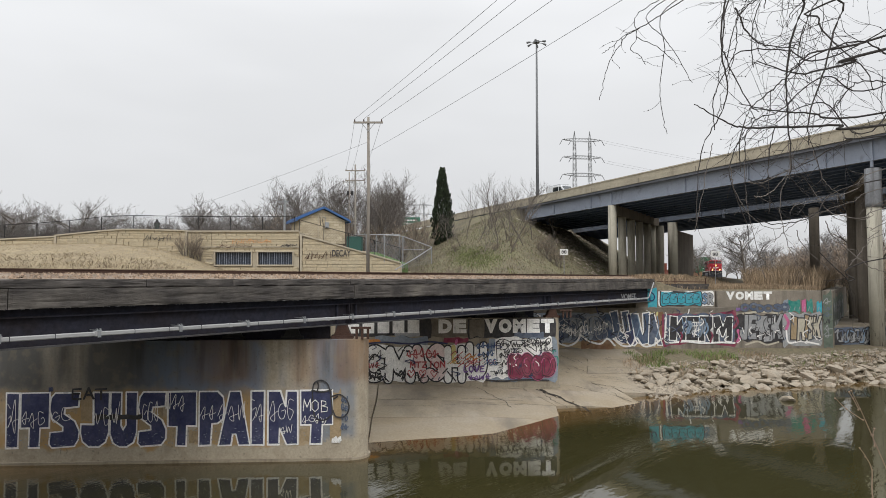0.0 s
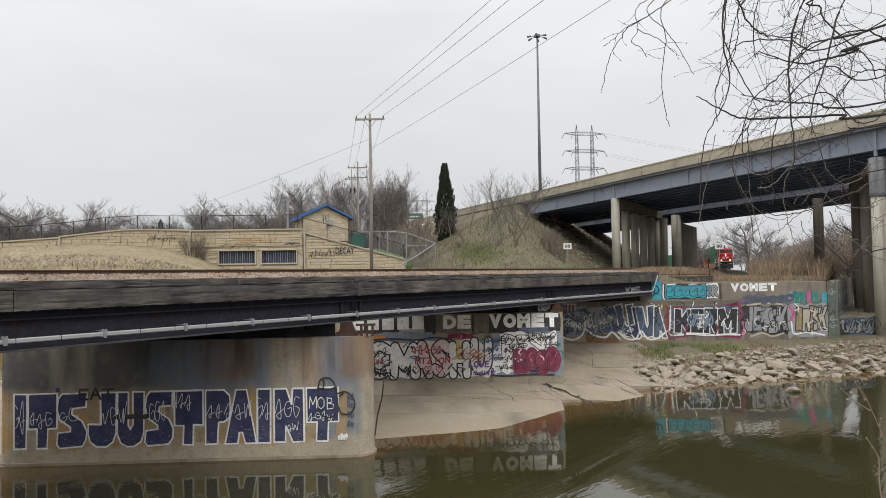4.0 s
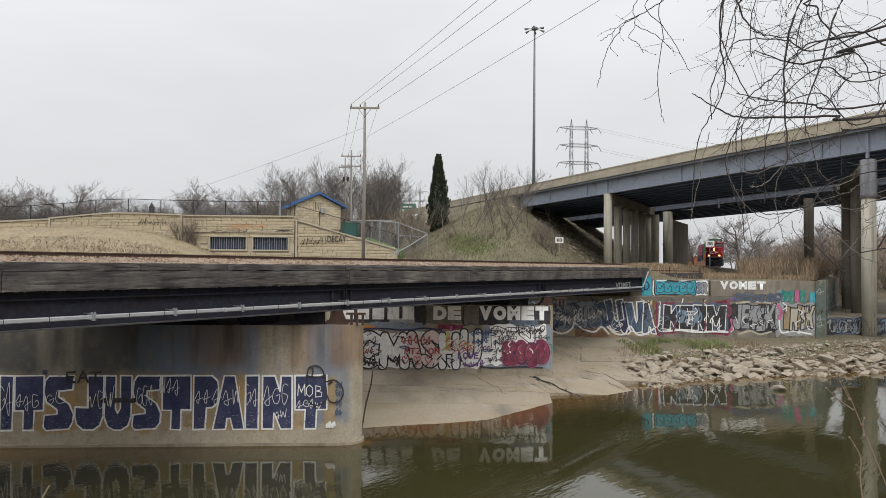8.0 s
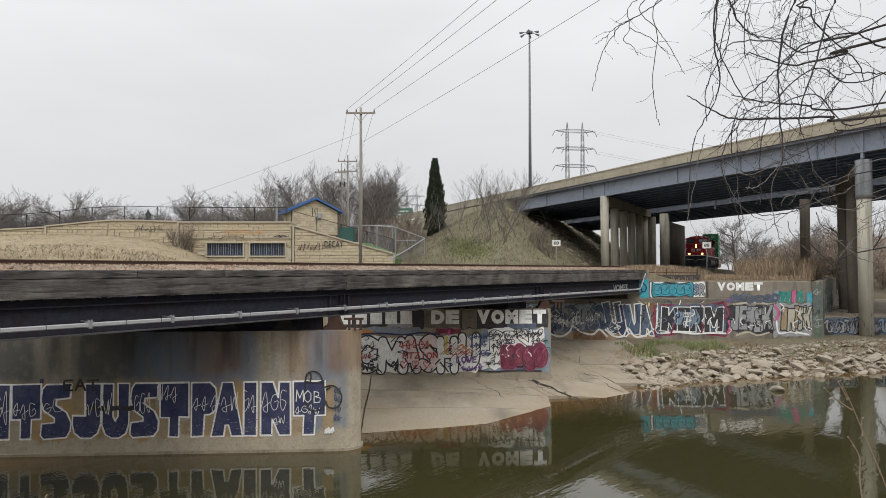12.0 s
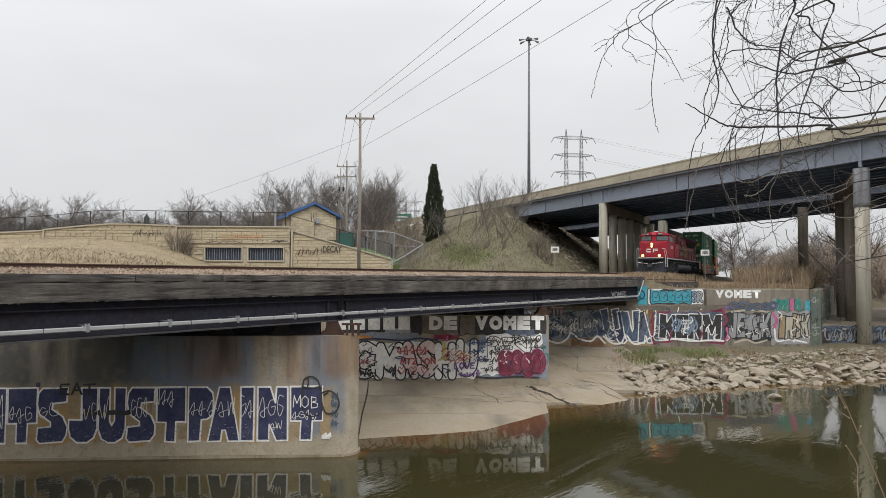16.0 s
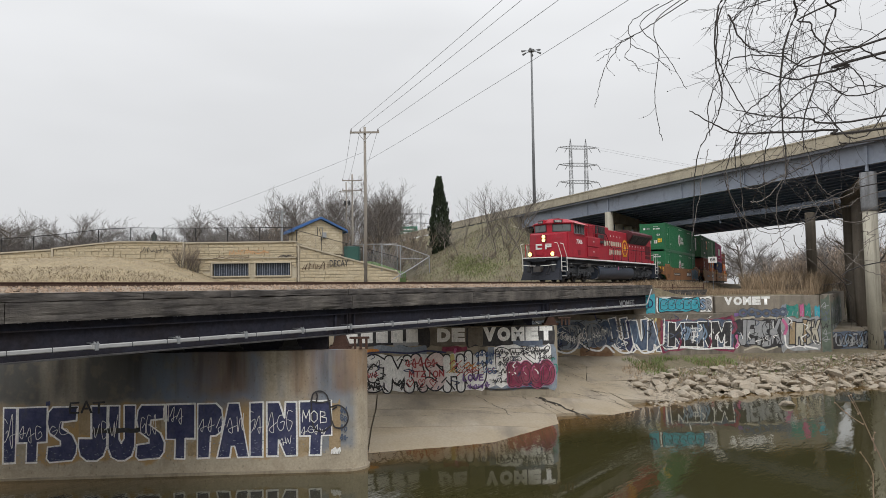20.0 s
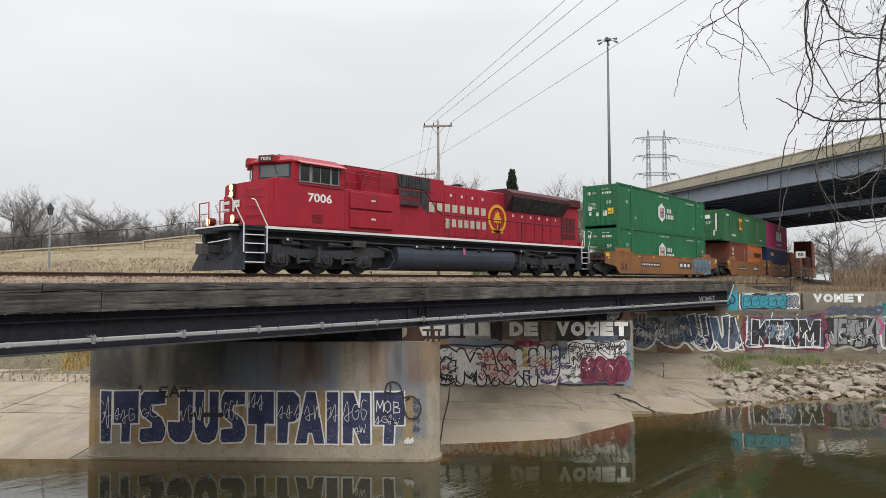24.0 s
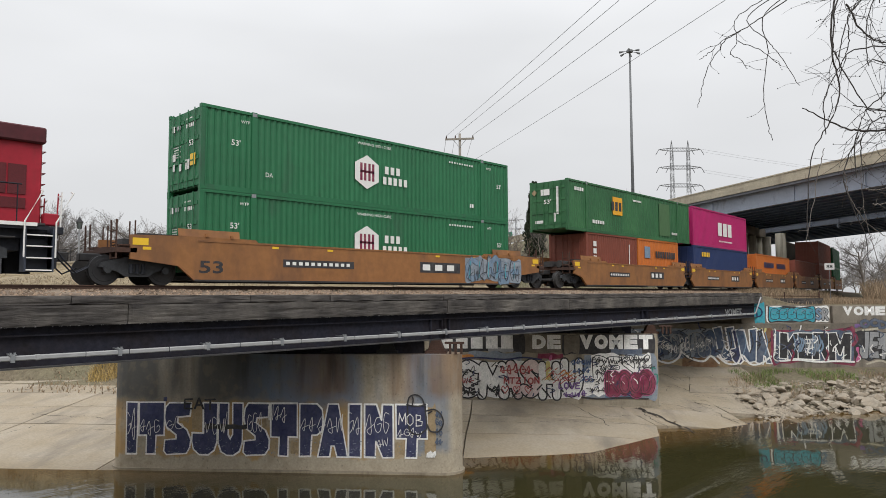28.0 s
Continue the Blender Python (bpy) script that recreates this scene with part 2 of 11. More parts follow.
M["reed"] = mat("dry_reed", (0.29, 0.215, 0.14), 0.95, var=0.25, fine=3, bump=0, island=0.4)
M["green_grass"] = mat("fresh_grass", (0.15, 0.20, 0.06), 0.95, var=0.25, fine=3, bump=0, island=0.35)
M["lawn"] = mat("green_lawn", (0.07, 0.125, 0.03), 0.95, var=0.25, big=0.4, fine=4, bump=0.4)
M["red"] = mat("red_loco_paint", (0.335, 0.016, 0.031), 0.5, var=0.12, big=0.5, fine=4, bump=0.03, streak=(0.20, 0.024, 0.03), streak_amt=0.25, streak_scale=(1.2, 1.2, 0.3), spec=0.3)
M["soot"] = mat("sooty_red_paint", (0.10, 0.014, 0.02), 0.7, var=0.3, big=0.6, fine=5, bump=0.06, col2=(0.05, 0.015, 0.018), patch=1.2)
M["red_dark"] = mat("dusty_red_roof", (0.16, 0.014, 0.022), 0.6, var=0.2, fine=4, bump=0.05)
M["black"] = mat("grimy_black_steel", (0.022, 0.022, 0.025), 0.6, var=0.35, fine=7, bump=0.15, col2=(0.05, 0.046, 0.043), patch=1.0)
M["under"] = mat("oily_black_underframe", (0.022, 0.024, 0.031), 0.65, var=0.4, fine=9, bump=0.2, spec=0.25)
M["tank"] = mat("blue_black_tank_paint", (0.034, 0.042, 0.060), 0.5, var=0.25, big=0.3, fine=4, bump=0.03)
M["truck"] = mat("dusty_truck_frame", (0.036, 0.038, 0.042), 0.8, var=0.35, fine=8, bump=0.2)
M["white"] = mat("white_paint", (0.76, 0.75, 0.72), 0.5, var=0.06, fine=5, bump=0.02)
M["gold"] = mat("yellow_paint", (0.75, 0.36, 0.02), 0.5, var=0.06, fine=5, bump=0.02)
M["yellow"] = mat("reflector_yellow", (0.80, 0.50, 0.03), 0.4, var=0.05, fine=5, bump=0)
M["glass"] = mat("dark_cab_glass", (0.025, 0.03, 0.032), 0.08, var=0.1, fine=2, bump=0, spec=0.6)
M["glass_pale"] = mat("pale_reflective_windshield", (0.09, 0.11, 0.11), 0.06, var=0.1, fine=2, bump=0, spec=0.9)
M["lamp"] = mat("lit_headlight", (1.0, 0.60, 0.18), 0.3, emit=3.5, var=0, bump=0)
M["cont_green"] = mat("green_container_paint", (0.019, 0.140, 0.058), 0.5, var=0.1, big=0.3, fine=3, bump=0.03, streak=(0.03, 0.09, 0.05), streak_amt=0.2, streak_scale=(0.8, 0.8, 0.2))
M["cont_emp"] = mat("mid_green_container_paint", (0.024, 0.108, 0.043), 0.5, var=0.12, big=0.3, fine=3, bump=0.03, col2=(0.038, 0.14, 0.052), patch=1.2)
M["cont_pale"] = mat("faded_green_container_paint", (0.06, 0.135, 0.055), 0.6, var=0.15, fine=3, bump=0.03)
M["cont_pink"] = mat("magenta_container_paint", (0.40, 0.014, 0.12), 0.5, var=0.08, fine=3, bump=0.03)
M["cont_brown"] = mat("brown_red_container_paint", (0.19, 0.05, 0.03), 0.6, var=0.12, fine=3, bump=0.04)
M["cont_orange"] = mat("orange_container_paint", (0.50, 0.14, 0.025), 0.55, var=0.1, fine=3, bump=0.03)
M["cont_blue"] = mat("dark_blue_container_paint", (0.018, 0.035, 0.11), 0.55, var=0.1, fine=3, bump=0.03)
M["well"] = mat("orange_brown_well_car_paint", (0.28, 0.122, 0.042), 0.6, var=0.12, big=0.5, fine=4, bump=0.04, streak=(0.12, 0.06, 0.035), streak_amt=0.5, streak_scale=(0.8, 0.8, 0.35))
for key, col in (("navy", (0.036, 0.043, 0.108)), ("tan", (0.36, 0.265, 0.15)), ("paint_white", (0.76, 0.76, 0.74)), ("paint_black", (0.032, 0.032, 0.037)),
                 ("cyan", (0.03, 0.36, 0.46)), ("maroon", (0.22, 0.02, 0.065)), ("paint_red", (0.42, 0.07, 0.08)), ("sky_blue", (0.17, 0.26, 0.37)), ("paint_grey", (0.33, 0.34, 0.35)),
                 ("teal", (0.02, 0.24, 0.20)), ("pink", (0.55, 0.12, 0.28)), ("violet", (0.17, 0.09, 0.28)), ("paint_orange", (0.62, 0.24, 0.05)), ("slate", (0.085, 0.115, 0.175)), ("cream", (0.52, 0.48, 0.38)), ("buff", (0.15, 0.13, 0.105)), ("rust_stain", (0.20, 0.105, 0.05)), ("blue_wash", (0.24, 0.285, 0.34)),
                 ("worn_white", (0.87, 0.865, 0.84)), ("paint_blue", (0.045, 0.095, 0.22)), ("dusk_blue", (0.055, 0.095, 0.17)), ("rose_white", (0.80, 0.66, 0.64)), ("yellow_wash", (0.62, 0.55, 0.22)), ("green_wash", (0.11, 0.14, 0.11)), ("sign_green", (0.01, 0.20, 0.13)), ("sign_white", (0.72, 0.72, 0.70))):
    k = 0.26 if max(col) > 0.15 else 0.12
    worn = tuple((1 - k) * c + k * d for c, d in zip(col, (0.24, 0.205, 0.165)))
    M[key] = mat(key + "_paint", col, 0.8, var=0.22, big=2.6, fine=14, bump=0.2, col2=worn, patch=1.1, streak=tuple(0.45 * c + 0.05 for c in col), streak_amt=0.2, streak_scale=(4.5, 4.5, 1.6))


def pier_mat():
    """Concrete with ochre paint remains low down, a blue-grey wash, brown and dark runs from the top; the dark upper
    part is stain plus deck shade put into the colour.
    """
    m = mat("stained_painted_shaded_concrete", (0.40, 0.345, 0.262), 0.9, var=0.18, big=0.4, fine=12, bump=0.25)
    n, l = m.node_tree.nodes, m.node_tree.links
    b = n["Principled BSDF"]
    colour = b.inputs["Base Color"].links[0].from_socket
    co, sep = n.new("ShaderNodeTexCoord"), n.new("ShaderNodeSeparateXYZ")
    l.new(co.outputs["Object"], sep.inputs[0])

    def rng(v, a, c):
        r = n.new("ShaderNodeMapRange")
        r.interpolation_type = "SMOOTHSTEP"
        r.inputs["From Min"].default_value, r.inputs["From Max"].default_value = a, c
        l.new(v, r.inputs["Value"])
        return r.outputs[0]

    def times(*vs):
        out = vs[0]
        for v in vs[1:]:
            x = n.new("ShaderNodeMath")
            x.operation = "MULTIPLY"
            l.new(out, x.inputs[0])
            if isinstance(v, float):
                x.inputs[1].default_value = v
            else:
                l.new(v, x.inputs[1])
            out = x.outputs[0]
        return out

    def streaks(scale, off, a, c):
        mp, t = n.new("ShaderNodeMapping"), n.new("ShaderNodeTexNoise")
        mp.inputs["Scale"].default_value, mp.inputs["Location"].default_value = scale, (off, off, off)
        t.inputs["Scale"].default_value, t.inputs["Detail"].default_value = 1.0, 5.0
        l.new(co.outputs["Object"], mp.inputs[0])
        l.new(mp.outputs[0], t.inputs["Vector"])
        return rng(t.outputs["Fac"], a, c)
    x, z = sep.outputs["X"], sep.outputs["Z"]
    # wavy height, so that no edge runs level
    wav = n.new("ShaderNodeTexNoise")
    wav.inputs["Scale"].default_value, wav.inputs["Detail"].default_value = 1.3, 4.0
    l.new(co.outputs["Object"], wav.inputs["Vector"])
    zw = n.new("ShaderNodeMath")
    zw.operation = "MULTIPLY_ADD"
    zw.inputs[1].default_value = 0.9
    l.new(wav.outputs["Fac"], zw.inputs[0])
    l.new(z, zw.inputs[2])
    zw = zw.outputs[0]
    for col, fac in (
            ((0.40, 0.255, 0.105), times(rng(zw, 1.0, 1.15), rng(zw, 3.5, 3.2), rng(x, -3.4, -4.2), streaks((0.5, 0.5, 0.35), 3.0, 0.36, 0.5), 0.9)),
            # upper left darkens towards the end: deck shade mixed into the stain colour
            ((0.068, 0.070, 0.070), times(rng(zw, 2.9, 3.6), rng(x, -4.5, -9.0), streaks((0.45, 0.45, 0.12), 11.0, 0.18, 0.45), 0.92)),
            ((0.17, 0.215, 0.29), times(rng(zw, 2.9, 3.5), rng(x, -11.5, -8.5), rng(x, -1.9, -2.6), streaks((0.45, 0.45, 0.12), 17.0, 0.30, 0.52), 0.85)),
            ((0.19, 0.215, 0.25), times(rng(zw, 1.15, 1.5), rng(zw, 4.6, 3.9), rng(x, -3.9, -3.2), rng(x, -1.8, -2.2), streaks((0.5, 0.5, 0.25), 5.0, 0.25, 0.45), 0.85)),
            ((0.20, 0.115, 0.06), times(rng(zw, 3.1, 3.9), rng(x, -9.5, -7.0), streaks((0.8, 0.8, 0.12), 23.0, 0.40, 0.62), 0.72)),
            # dark runs thicken to the top: water stains with deck shade painted in
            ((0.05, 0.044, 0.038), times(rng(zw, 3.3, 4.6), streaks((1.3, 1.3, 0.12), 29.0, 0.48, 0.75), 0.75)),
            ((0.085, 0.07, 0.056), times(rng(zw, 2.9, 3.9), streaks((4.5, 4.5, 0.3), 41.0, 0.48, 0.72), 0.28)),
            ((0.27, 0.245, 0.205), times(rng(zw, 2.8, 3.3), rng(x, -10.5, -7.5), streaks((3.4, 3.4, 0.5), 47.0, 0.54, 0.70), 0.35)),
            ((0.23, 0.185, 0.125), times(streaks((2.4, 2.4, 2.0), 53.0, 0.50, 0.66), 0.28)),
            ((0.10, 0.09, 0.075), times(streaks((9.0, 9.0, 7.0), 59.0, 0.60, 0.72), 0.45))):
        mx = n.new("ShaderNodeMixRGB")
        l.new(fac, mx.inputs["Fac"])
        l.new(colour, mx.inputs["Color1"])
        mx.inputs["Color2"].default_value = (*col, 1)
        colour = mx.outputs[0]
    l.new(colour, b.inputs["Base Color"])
    return m


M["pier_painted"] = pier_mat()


def hut_mat():
    """Small split-faced blocks, too fine to pick apart: joints by a brick pattern on the upright faces."""
    m = mat("hut_stonework", (0.52, 0.45, 0.33), 0.95, var=0.15, big=1.5, fine=9, bump=0.5)
    n, l = m.node_tree.nodes, m.node_tree.links
    b = n["Principled BSDF"]
    src = b.inputs["Base Color"].links[0].from_socket
    co, sep, add, com, br = n.new("ShaderNodeTexCoord"), n.new("ShaderNodeSeparateXYZ"), n.new("ShaderNodeMath"), n.new("ShaderNodeCombineXYZ"), n.new("ShaderNodeTexBrick")
    l.new(co.outputs["Object"], sep.inputs[0])
    l.new(sep.outputs["X"], add.inputs[0])
    l.new(sep.outputs["Y"], add.inputs[1])
    l.new(add.outputs[0], com.inputs[0])
    l.new(sep.outputs["Z"], com.inputs[1])
    l.new(com.outputs[0], br.inputs["Vector"])
    for k, v in (("Scale", 1.0), ("Mortar Size", 0.012), ("Brick Width", 0.55), ("Row Height", 0.24)):
        br.inputs[k].default_value = v
    br.inputs["Color1"].default_value, br.inputs["Color2"].default_value, br.inputs["Mortar"].default_value = (1, 1, 1, 1), (0.8, 0.78, 0.74, 1), (0.5, 0.47, 0.42, 1)
    mx = n.new("ShaderNodeMixRGB")
    mx.blend_type, mx.inputs["Fac"].default_value = "MULTIPLY", 1.0
    l.new(src, mx.inputs["Color1"])
    l.new(br.outputs["Color"], mx.inputs["Color2"])
    l.new(mx.outputs[0], b.inputs["Base Color"])
    return m


M["hut_stone"] = hut_mat()
M["mast"] = mat("weathered_mast_steel", (0.17, 0.175, 0.18), 0.6, 0.3, var=0.12, fine=6, bump=0.05)


# ---- builders ----
def thing(name, m=None, label="", category="", group="", kind=""):
    ob = new(name)
    ob.empty_display_size = 0.3
    if m is not None:
        ob.matrix_world = m
    return tagged(ob, label, category, group, kind)


def to_mesh(name, bm, material, smooth=False):
    me = bpy.data.meshes.new(name)
    bmesh.ops.recalc_face_normals(bm, faces=bm.faces)
    bm.to_mesh(me)
    bm.free()
    me.materials.append(material)
    if smooth:
        for p in me.polygons:
            p.use_smooth = True
    return me


def part(name, bm, material, parent=None, label="", smooth=False, at=None):
    ob = new(name, to_mesh(name, bm, material, smooth))
    if parent is not None:
        ob.parent = parent
    if at is not None:
        ob.matrix_basis = at
    return tagged(ob, label)


def solid(name, bm, material, label="", category="", group="", kind="", smooth=False, m=None):
    ob = new(name, to_mesh(name, bm, material, smooth))
    if m is not None:
        ob.matrix_world = m
    return tagged(ob, label, category, group, kind)


def box(bm, x0, x1, y0, y1, z0, z1, bevel=0.0):
    vs = [bm.verts.new((x, y, z)) for z in (z0, z1) for y in (y0, y1) for x in (x0, x1)]
    fs = [bm.faces.new([vs[i] for i in q]) for q in ((0, 2, 3, 1), (4, 5, 7, 6), (0, 1, 5, 4), (2, 6, 7, 3), (0, 4, 6, 2), (1, 3, 7, 5))]
    if bevel:
        es = list({e for f in fs for e in f.edges})
        bmesh.ops.bevel(bm, geom=es, offset=bevel, segments=1, affect="EDGES")
    return bm


def bx(*a, bevel=0.0):
    return box(bmesh.new(), *a, bevel=bevel)


def prism(bm, pts, axis, a, b):
    """Extrude a polygon along an axis: pts are the two other coordinates, in order."""
    def at(p, c):
        q = list(p)
        q.insert(axis, c)
        return q
    lo, hi = [bm.verts.new(at(p, a)) for p in pts], [bm.verts.new(at(p, b)) for p in pts]
    bm.faces.new(lo)
    bm.faces.new(hi[::-1])
    for i in range(len(pts)):
        j = (i + 1) % len(pts)
        bm.faces.new((lo[i], lo[j], hi[j], hi[i]))
    return bm


def tube(bm, pts, r0, r1=None, n=6, cap=True):
    """A tapering round bar along points."""
    r1 = r0 if r1 is None else r1
    pts = [Vector(p) for p in pts]
    rings = []
    for i, p in enumerate(pts):
        d = (pts[min(i + 1, len(pts) - 1)] - pts[max(i - 1, 0)]).normalized()
        a = d.cross(Vector((0, 0, 1)) if abs(d.z) < 0.9 else Vector((1, 0, 0))).normalized()
        c = d.cross(a)
        r = r0 + (r1 - r0) * i / max(1, len(pts) - 1)
        rings.append([bm.verts.new(p + r * (math.cos(k * 2 * math.pi / n) * a + math.sin(k * 2 * math.pi / n) * c)) for k in range(n)])
    for s, t in zip(rings, rings[1:]):
        for k in range(n):
            bm.faces.new((s[k], s[(k + 1) % n], t[(k + 1) % n], t[k]))
    if cap and n > 2:
        bm.faces.new(rings[0][::-1])
        bm.faces.new(rings[-1])
    return bm


def tb(pts, r0, r1=None, n=6):
    return tube(bmesh.new(), pts, r0, r1, n)


def raw(name, verts, faces, material, smooth=False):
    me = bpy.data.meshes.new(name)
    me.from_pydata(verts, [], faces)
    me.materials.append(material)
    if smooth:
        for p in me.polygons:
            p.use_smooth = True
    return me


def text_mesh(body, bold=0.0, spacing=1.0):
    """The built-in font as a flat mesh, with its extents."""
    cu = bpy.data.curves.new("lettering", "FONT")
    cu.body, cu.offset, cu.space_character, cu.resolution_u = body, bold, spacing, 3
    ob = new("lettering", cu)
    me = bpy.data.meshes.new_from_object(ob.evaluated_get(bpy.context.evaluated_depsgraph_get()))
    bpy.data.objects.remove(ob)
    bpy.data.curves.remove(cu)
    co = np.array([v.co[:] for v in me.vertices])
    return me, co.min(0), co.max(0)


def lettering(body, material, parent, frame_m, x0, x1, z0, z1, bold=0.0, spacing=1.0, lift=0.006, name="lettering", label=""):
    """Words on a plane: frame_m has x along the words, z up, -y towards the reader; the words fill x0..x1, z0..z1."""
    me, lo, hi = text_mesh(body, bold, spacing)
    sx, sz = (x1 - x0) / (hi[0] - lo[0]), (z1 - z0) / (hi[1] - lo[1])
    for v in me.vertices:
        x, y = v.co.x, v.co.y
        v.co = frame_m @ Vector((x0 + (x - lo[0]) * sx, -lift, z0 + (y - lo[1]) * sz))
    me.materials.clear()
    me.materials.append(material)
    ob = new(name, me)
    ob.parent = parent
    return tagged(ob, label)


def flat(bm, pts, m, lift):
    """A flat painted shape: points (x, z) on the plane m."""
    return bm.faces.new([bm.verts.new(m @ Vector((x, -lift, z))) for x, z in pts])


def stroke(bm, pts, width, m, lift):
    """A sprayed line through points (x, z) on the plane m."""
    pts = [Vector((p[0], p[1])) for p in pts]
    sides = []
    for i, p in enumerate(pts):
        d = pts[min(i + 1, len(pts) - 1)] - pts[max(i - 1, 0)]
        d = d.normalized() if d.length else Vector((1, 0))
        nrm = Vector((-d.y, d.x)) * width / 2
        sides.append([bm.verts.new(m @ Vector((q.x, -lift, q.y))) for q in (p + nrm, p - nrm)])
    for a, b in zip(sides, sides[1:]):
        bm.faces.new((a[0], a[1], b[1], b[0]))
    return bm


def rz(deg, x=0, y=0, z=0):
    return pose(x, y, z, 0, 0, deg)


# ---- the plan ----
TOR, TRACK_Y, BEND_X, BEND_R = 7.60, 22.87, 25.0, 480.0      # rail top, straight track's line, where the curve begins, its radius
RIV = rz(-49.75)                                             # river frame: x along the stream, y across it from the eye
SITE = rz(-52.97)                                            # frame of the pump station: x along its wall, y away from the eye
OVER = rz(63.9, 69.8, 5.5)                                   # overpass frame: x along the deck, -y ... behind its near edge


def track(s, side=0.0, z=TOR):
    """A place s metres along the track, side metres to its far side, and the heading in degrees."""
    if s <= BEND_X:
        return Vector((s, TRACK_Y + side, z)), 0.0
    a = (s - BEND_X) / BEND_R
    return Vector((BEND_X + (BEND_R - side) * math.sin(a), TRACK_Y + BEND_R - (BEND_R - side) * math.cos(a), z)), math.degrees(a)


def lerp_table(x, table):
    if x <= table[0][0]:
        return table[0][1]
    for (a, p), (b, q) in zip(table, table[1:]):
        if x <= b:
            return p + (q - p) * (x - a) / (b - a)
    return table[-1][1]


SHORE = ((-16, 27.9), (-2, 30.8), (4, 32.2), (8.3, 36.4), (10.0, 37.2), (19.4, 43.6), (34.6, 47.2), (60, 50.0))


def step(a, b, x):
    t = max(0.0, min(1.0, (x - a) / (b - a)))
    return t * t * (3 - 2 * t)


RIV_I, OVER_I, SITE_I = RIV.inverted(), OVER.inverted(), SITE.inverted()


def wing_line(w):
    """Where the filled ground ends behind the wing wall."""
    return 34.9 + 0.716 * max(0.0, w - 55.95)


def height(v, w):
    """The ground's height at river coordinates."""
    p = RIV @ Vector((v, w, 0))
    if w < 20:
        z = 5.7 - 7.2 * step(3.0, 11.0, w + (3 if v > 25 else 0))
        if v < -13:
            z = max(z, 5.7 - 7.2 * step(11, 17, w))
    else:
        sh = lerp_table(v, SHORE)
        t = w - sh
        if t < 0:
            z = max(-1.5, 0.12 * t)
        elif w <= 55.95 and v > 2.5:
            z = 1.45 * min(1.0, t / (55.7 - sh)) ** 0.9
        elif v > 2.5 and v < wing_line(w):
            z = 6.35
        elif v <= 2.5:
            z = 1.2 * min(1.0, t / 16) + 5.7 * step(44, 58, w)
        else:
            z = 1.45 * min(1.0, t / (55.7 - sh)) + 1.5 * step(57.5, 62, w) + 3.8 * step(92, 118, w)
    if w > 55.95 and v < wing_line(w):
        # the track's bank, with the field behind it
        a = math.atan2(p.x - BEND_X, TRACK_Y + BEND_R - p.y)
        d = p.y - TRACK_Y if p.x < BEND_X else BEND_R - math.hypot(p.x - BEND_X, TRACK_Y + BEND_R - p.y)
        if v < wing_line(w):
            z = max(z, 7.25 - 0.35 * max(0.0, abs(d) - 3.0)) if abs(d) < 8 else z
    if w > 20 and v < 2.5 and w > 58:
        z = max(z, 6.9)
    # the highway's embankment beyond the tracks: side slopes, and a head slope that faces the track under the decks
    o = OVER_I @ p
    k, q = o.x, -o.y
    dt = p.y - TRACK_Y if p.x < BEND_X else BEND_R - math.hypot(p.x - BEND_X, TRACK_Y + BEND_R - p.y)
    if dt > 6 and k > 10 and q > -40:
        road = 19.66 - 0.018 * k
        head = 6.9 + (dt - 11) / 1.56
        if q > -0.7 and dt > 26.4:
            head = 99.0
        bank = min(road, road + (q + 0.7) / 1.9, road + (39.5 - q) / 1.9, head)
        if bank > 6.9:
            z = max(z, bank)
    # the dry lawn before the pump station's wall, and the filled ground behind it
    s = SITE_I @ p
    if -75 < s.x < -14 and 40 < s.y < 60.9:
        top = lerp_table(s.x, ((-70, 8.0), (-47, 9.3), (-41, 10.1), (-36, 10.35), (-28.5, 10.35), (-25, 9.9), (-22, 9.2), (-20, 8.3), (-17.5, 7.4)))
        z = max(z, (7.2 + (top - 7.2) * step(44, 59.5, s.y)) * step(40.5, 51, s.y))
    if -80 < s.x < -3.5 and s.y >= 61.9 and s.y < 110:
        top = lerp_table(s.x, ((-75, 8.3), (-50, 10.0), (-34, 10.7), (-25, 11.2), (-13, 11.0), (-4, 8.2)))
        z = max(z, top - 0.06 * max(0, s.y - 70))
    if z > 1.0 and w > 45:
        z += 0.10 * noise.noise(Vector((p.x * 0.25, p.y * 0.25, 0))) + 0.05 * noise.noise(Vector((p.x * 0.9, p.y * 0.9, 3)))
    return z


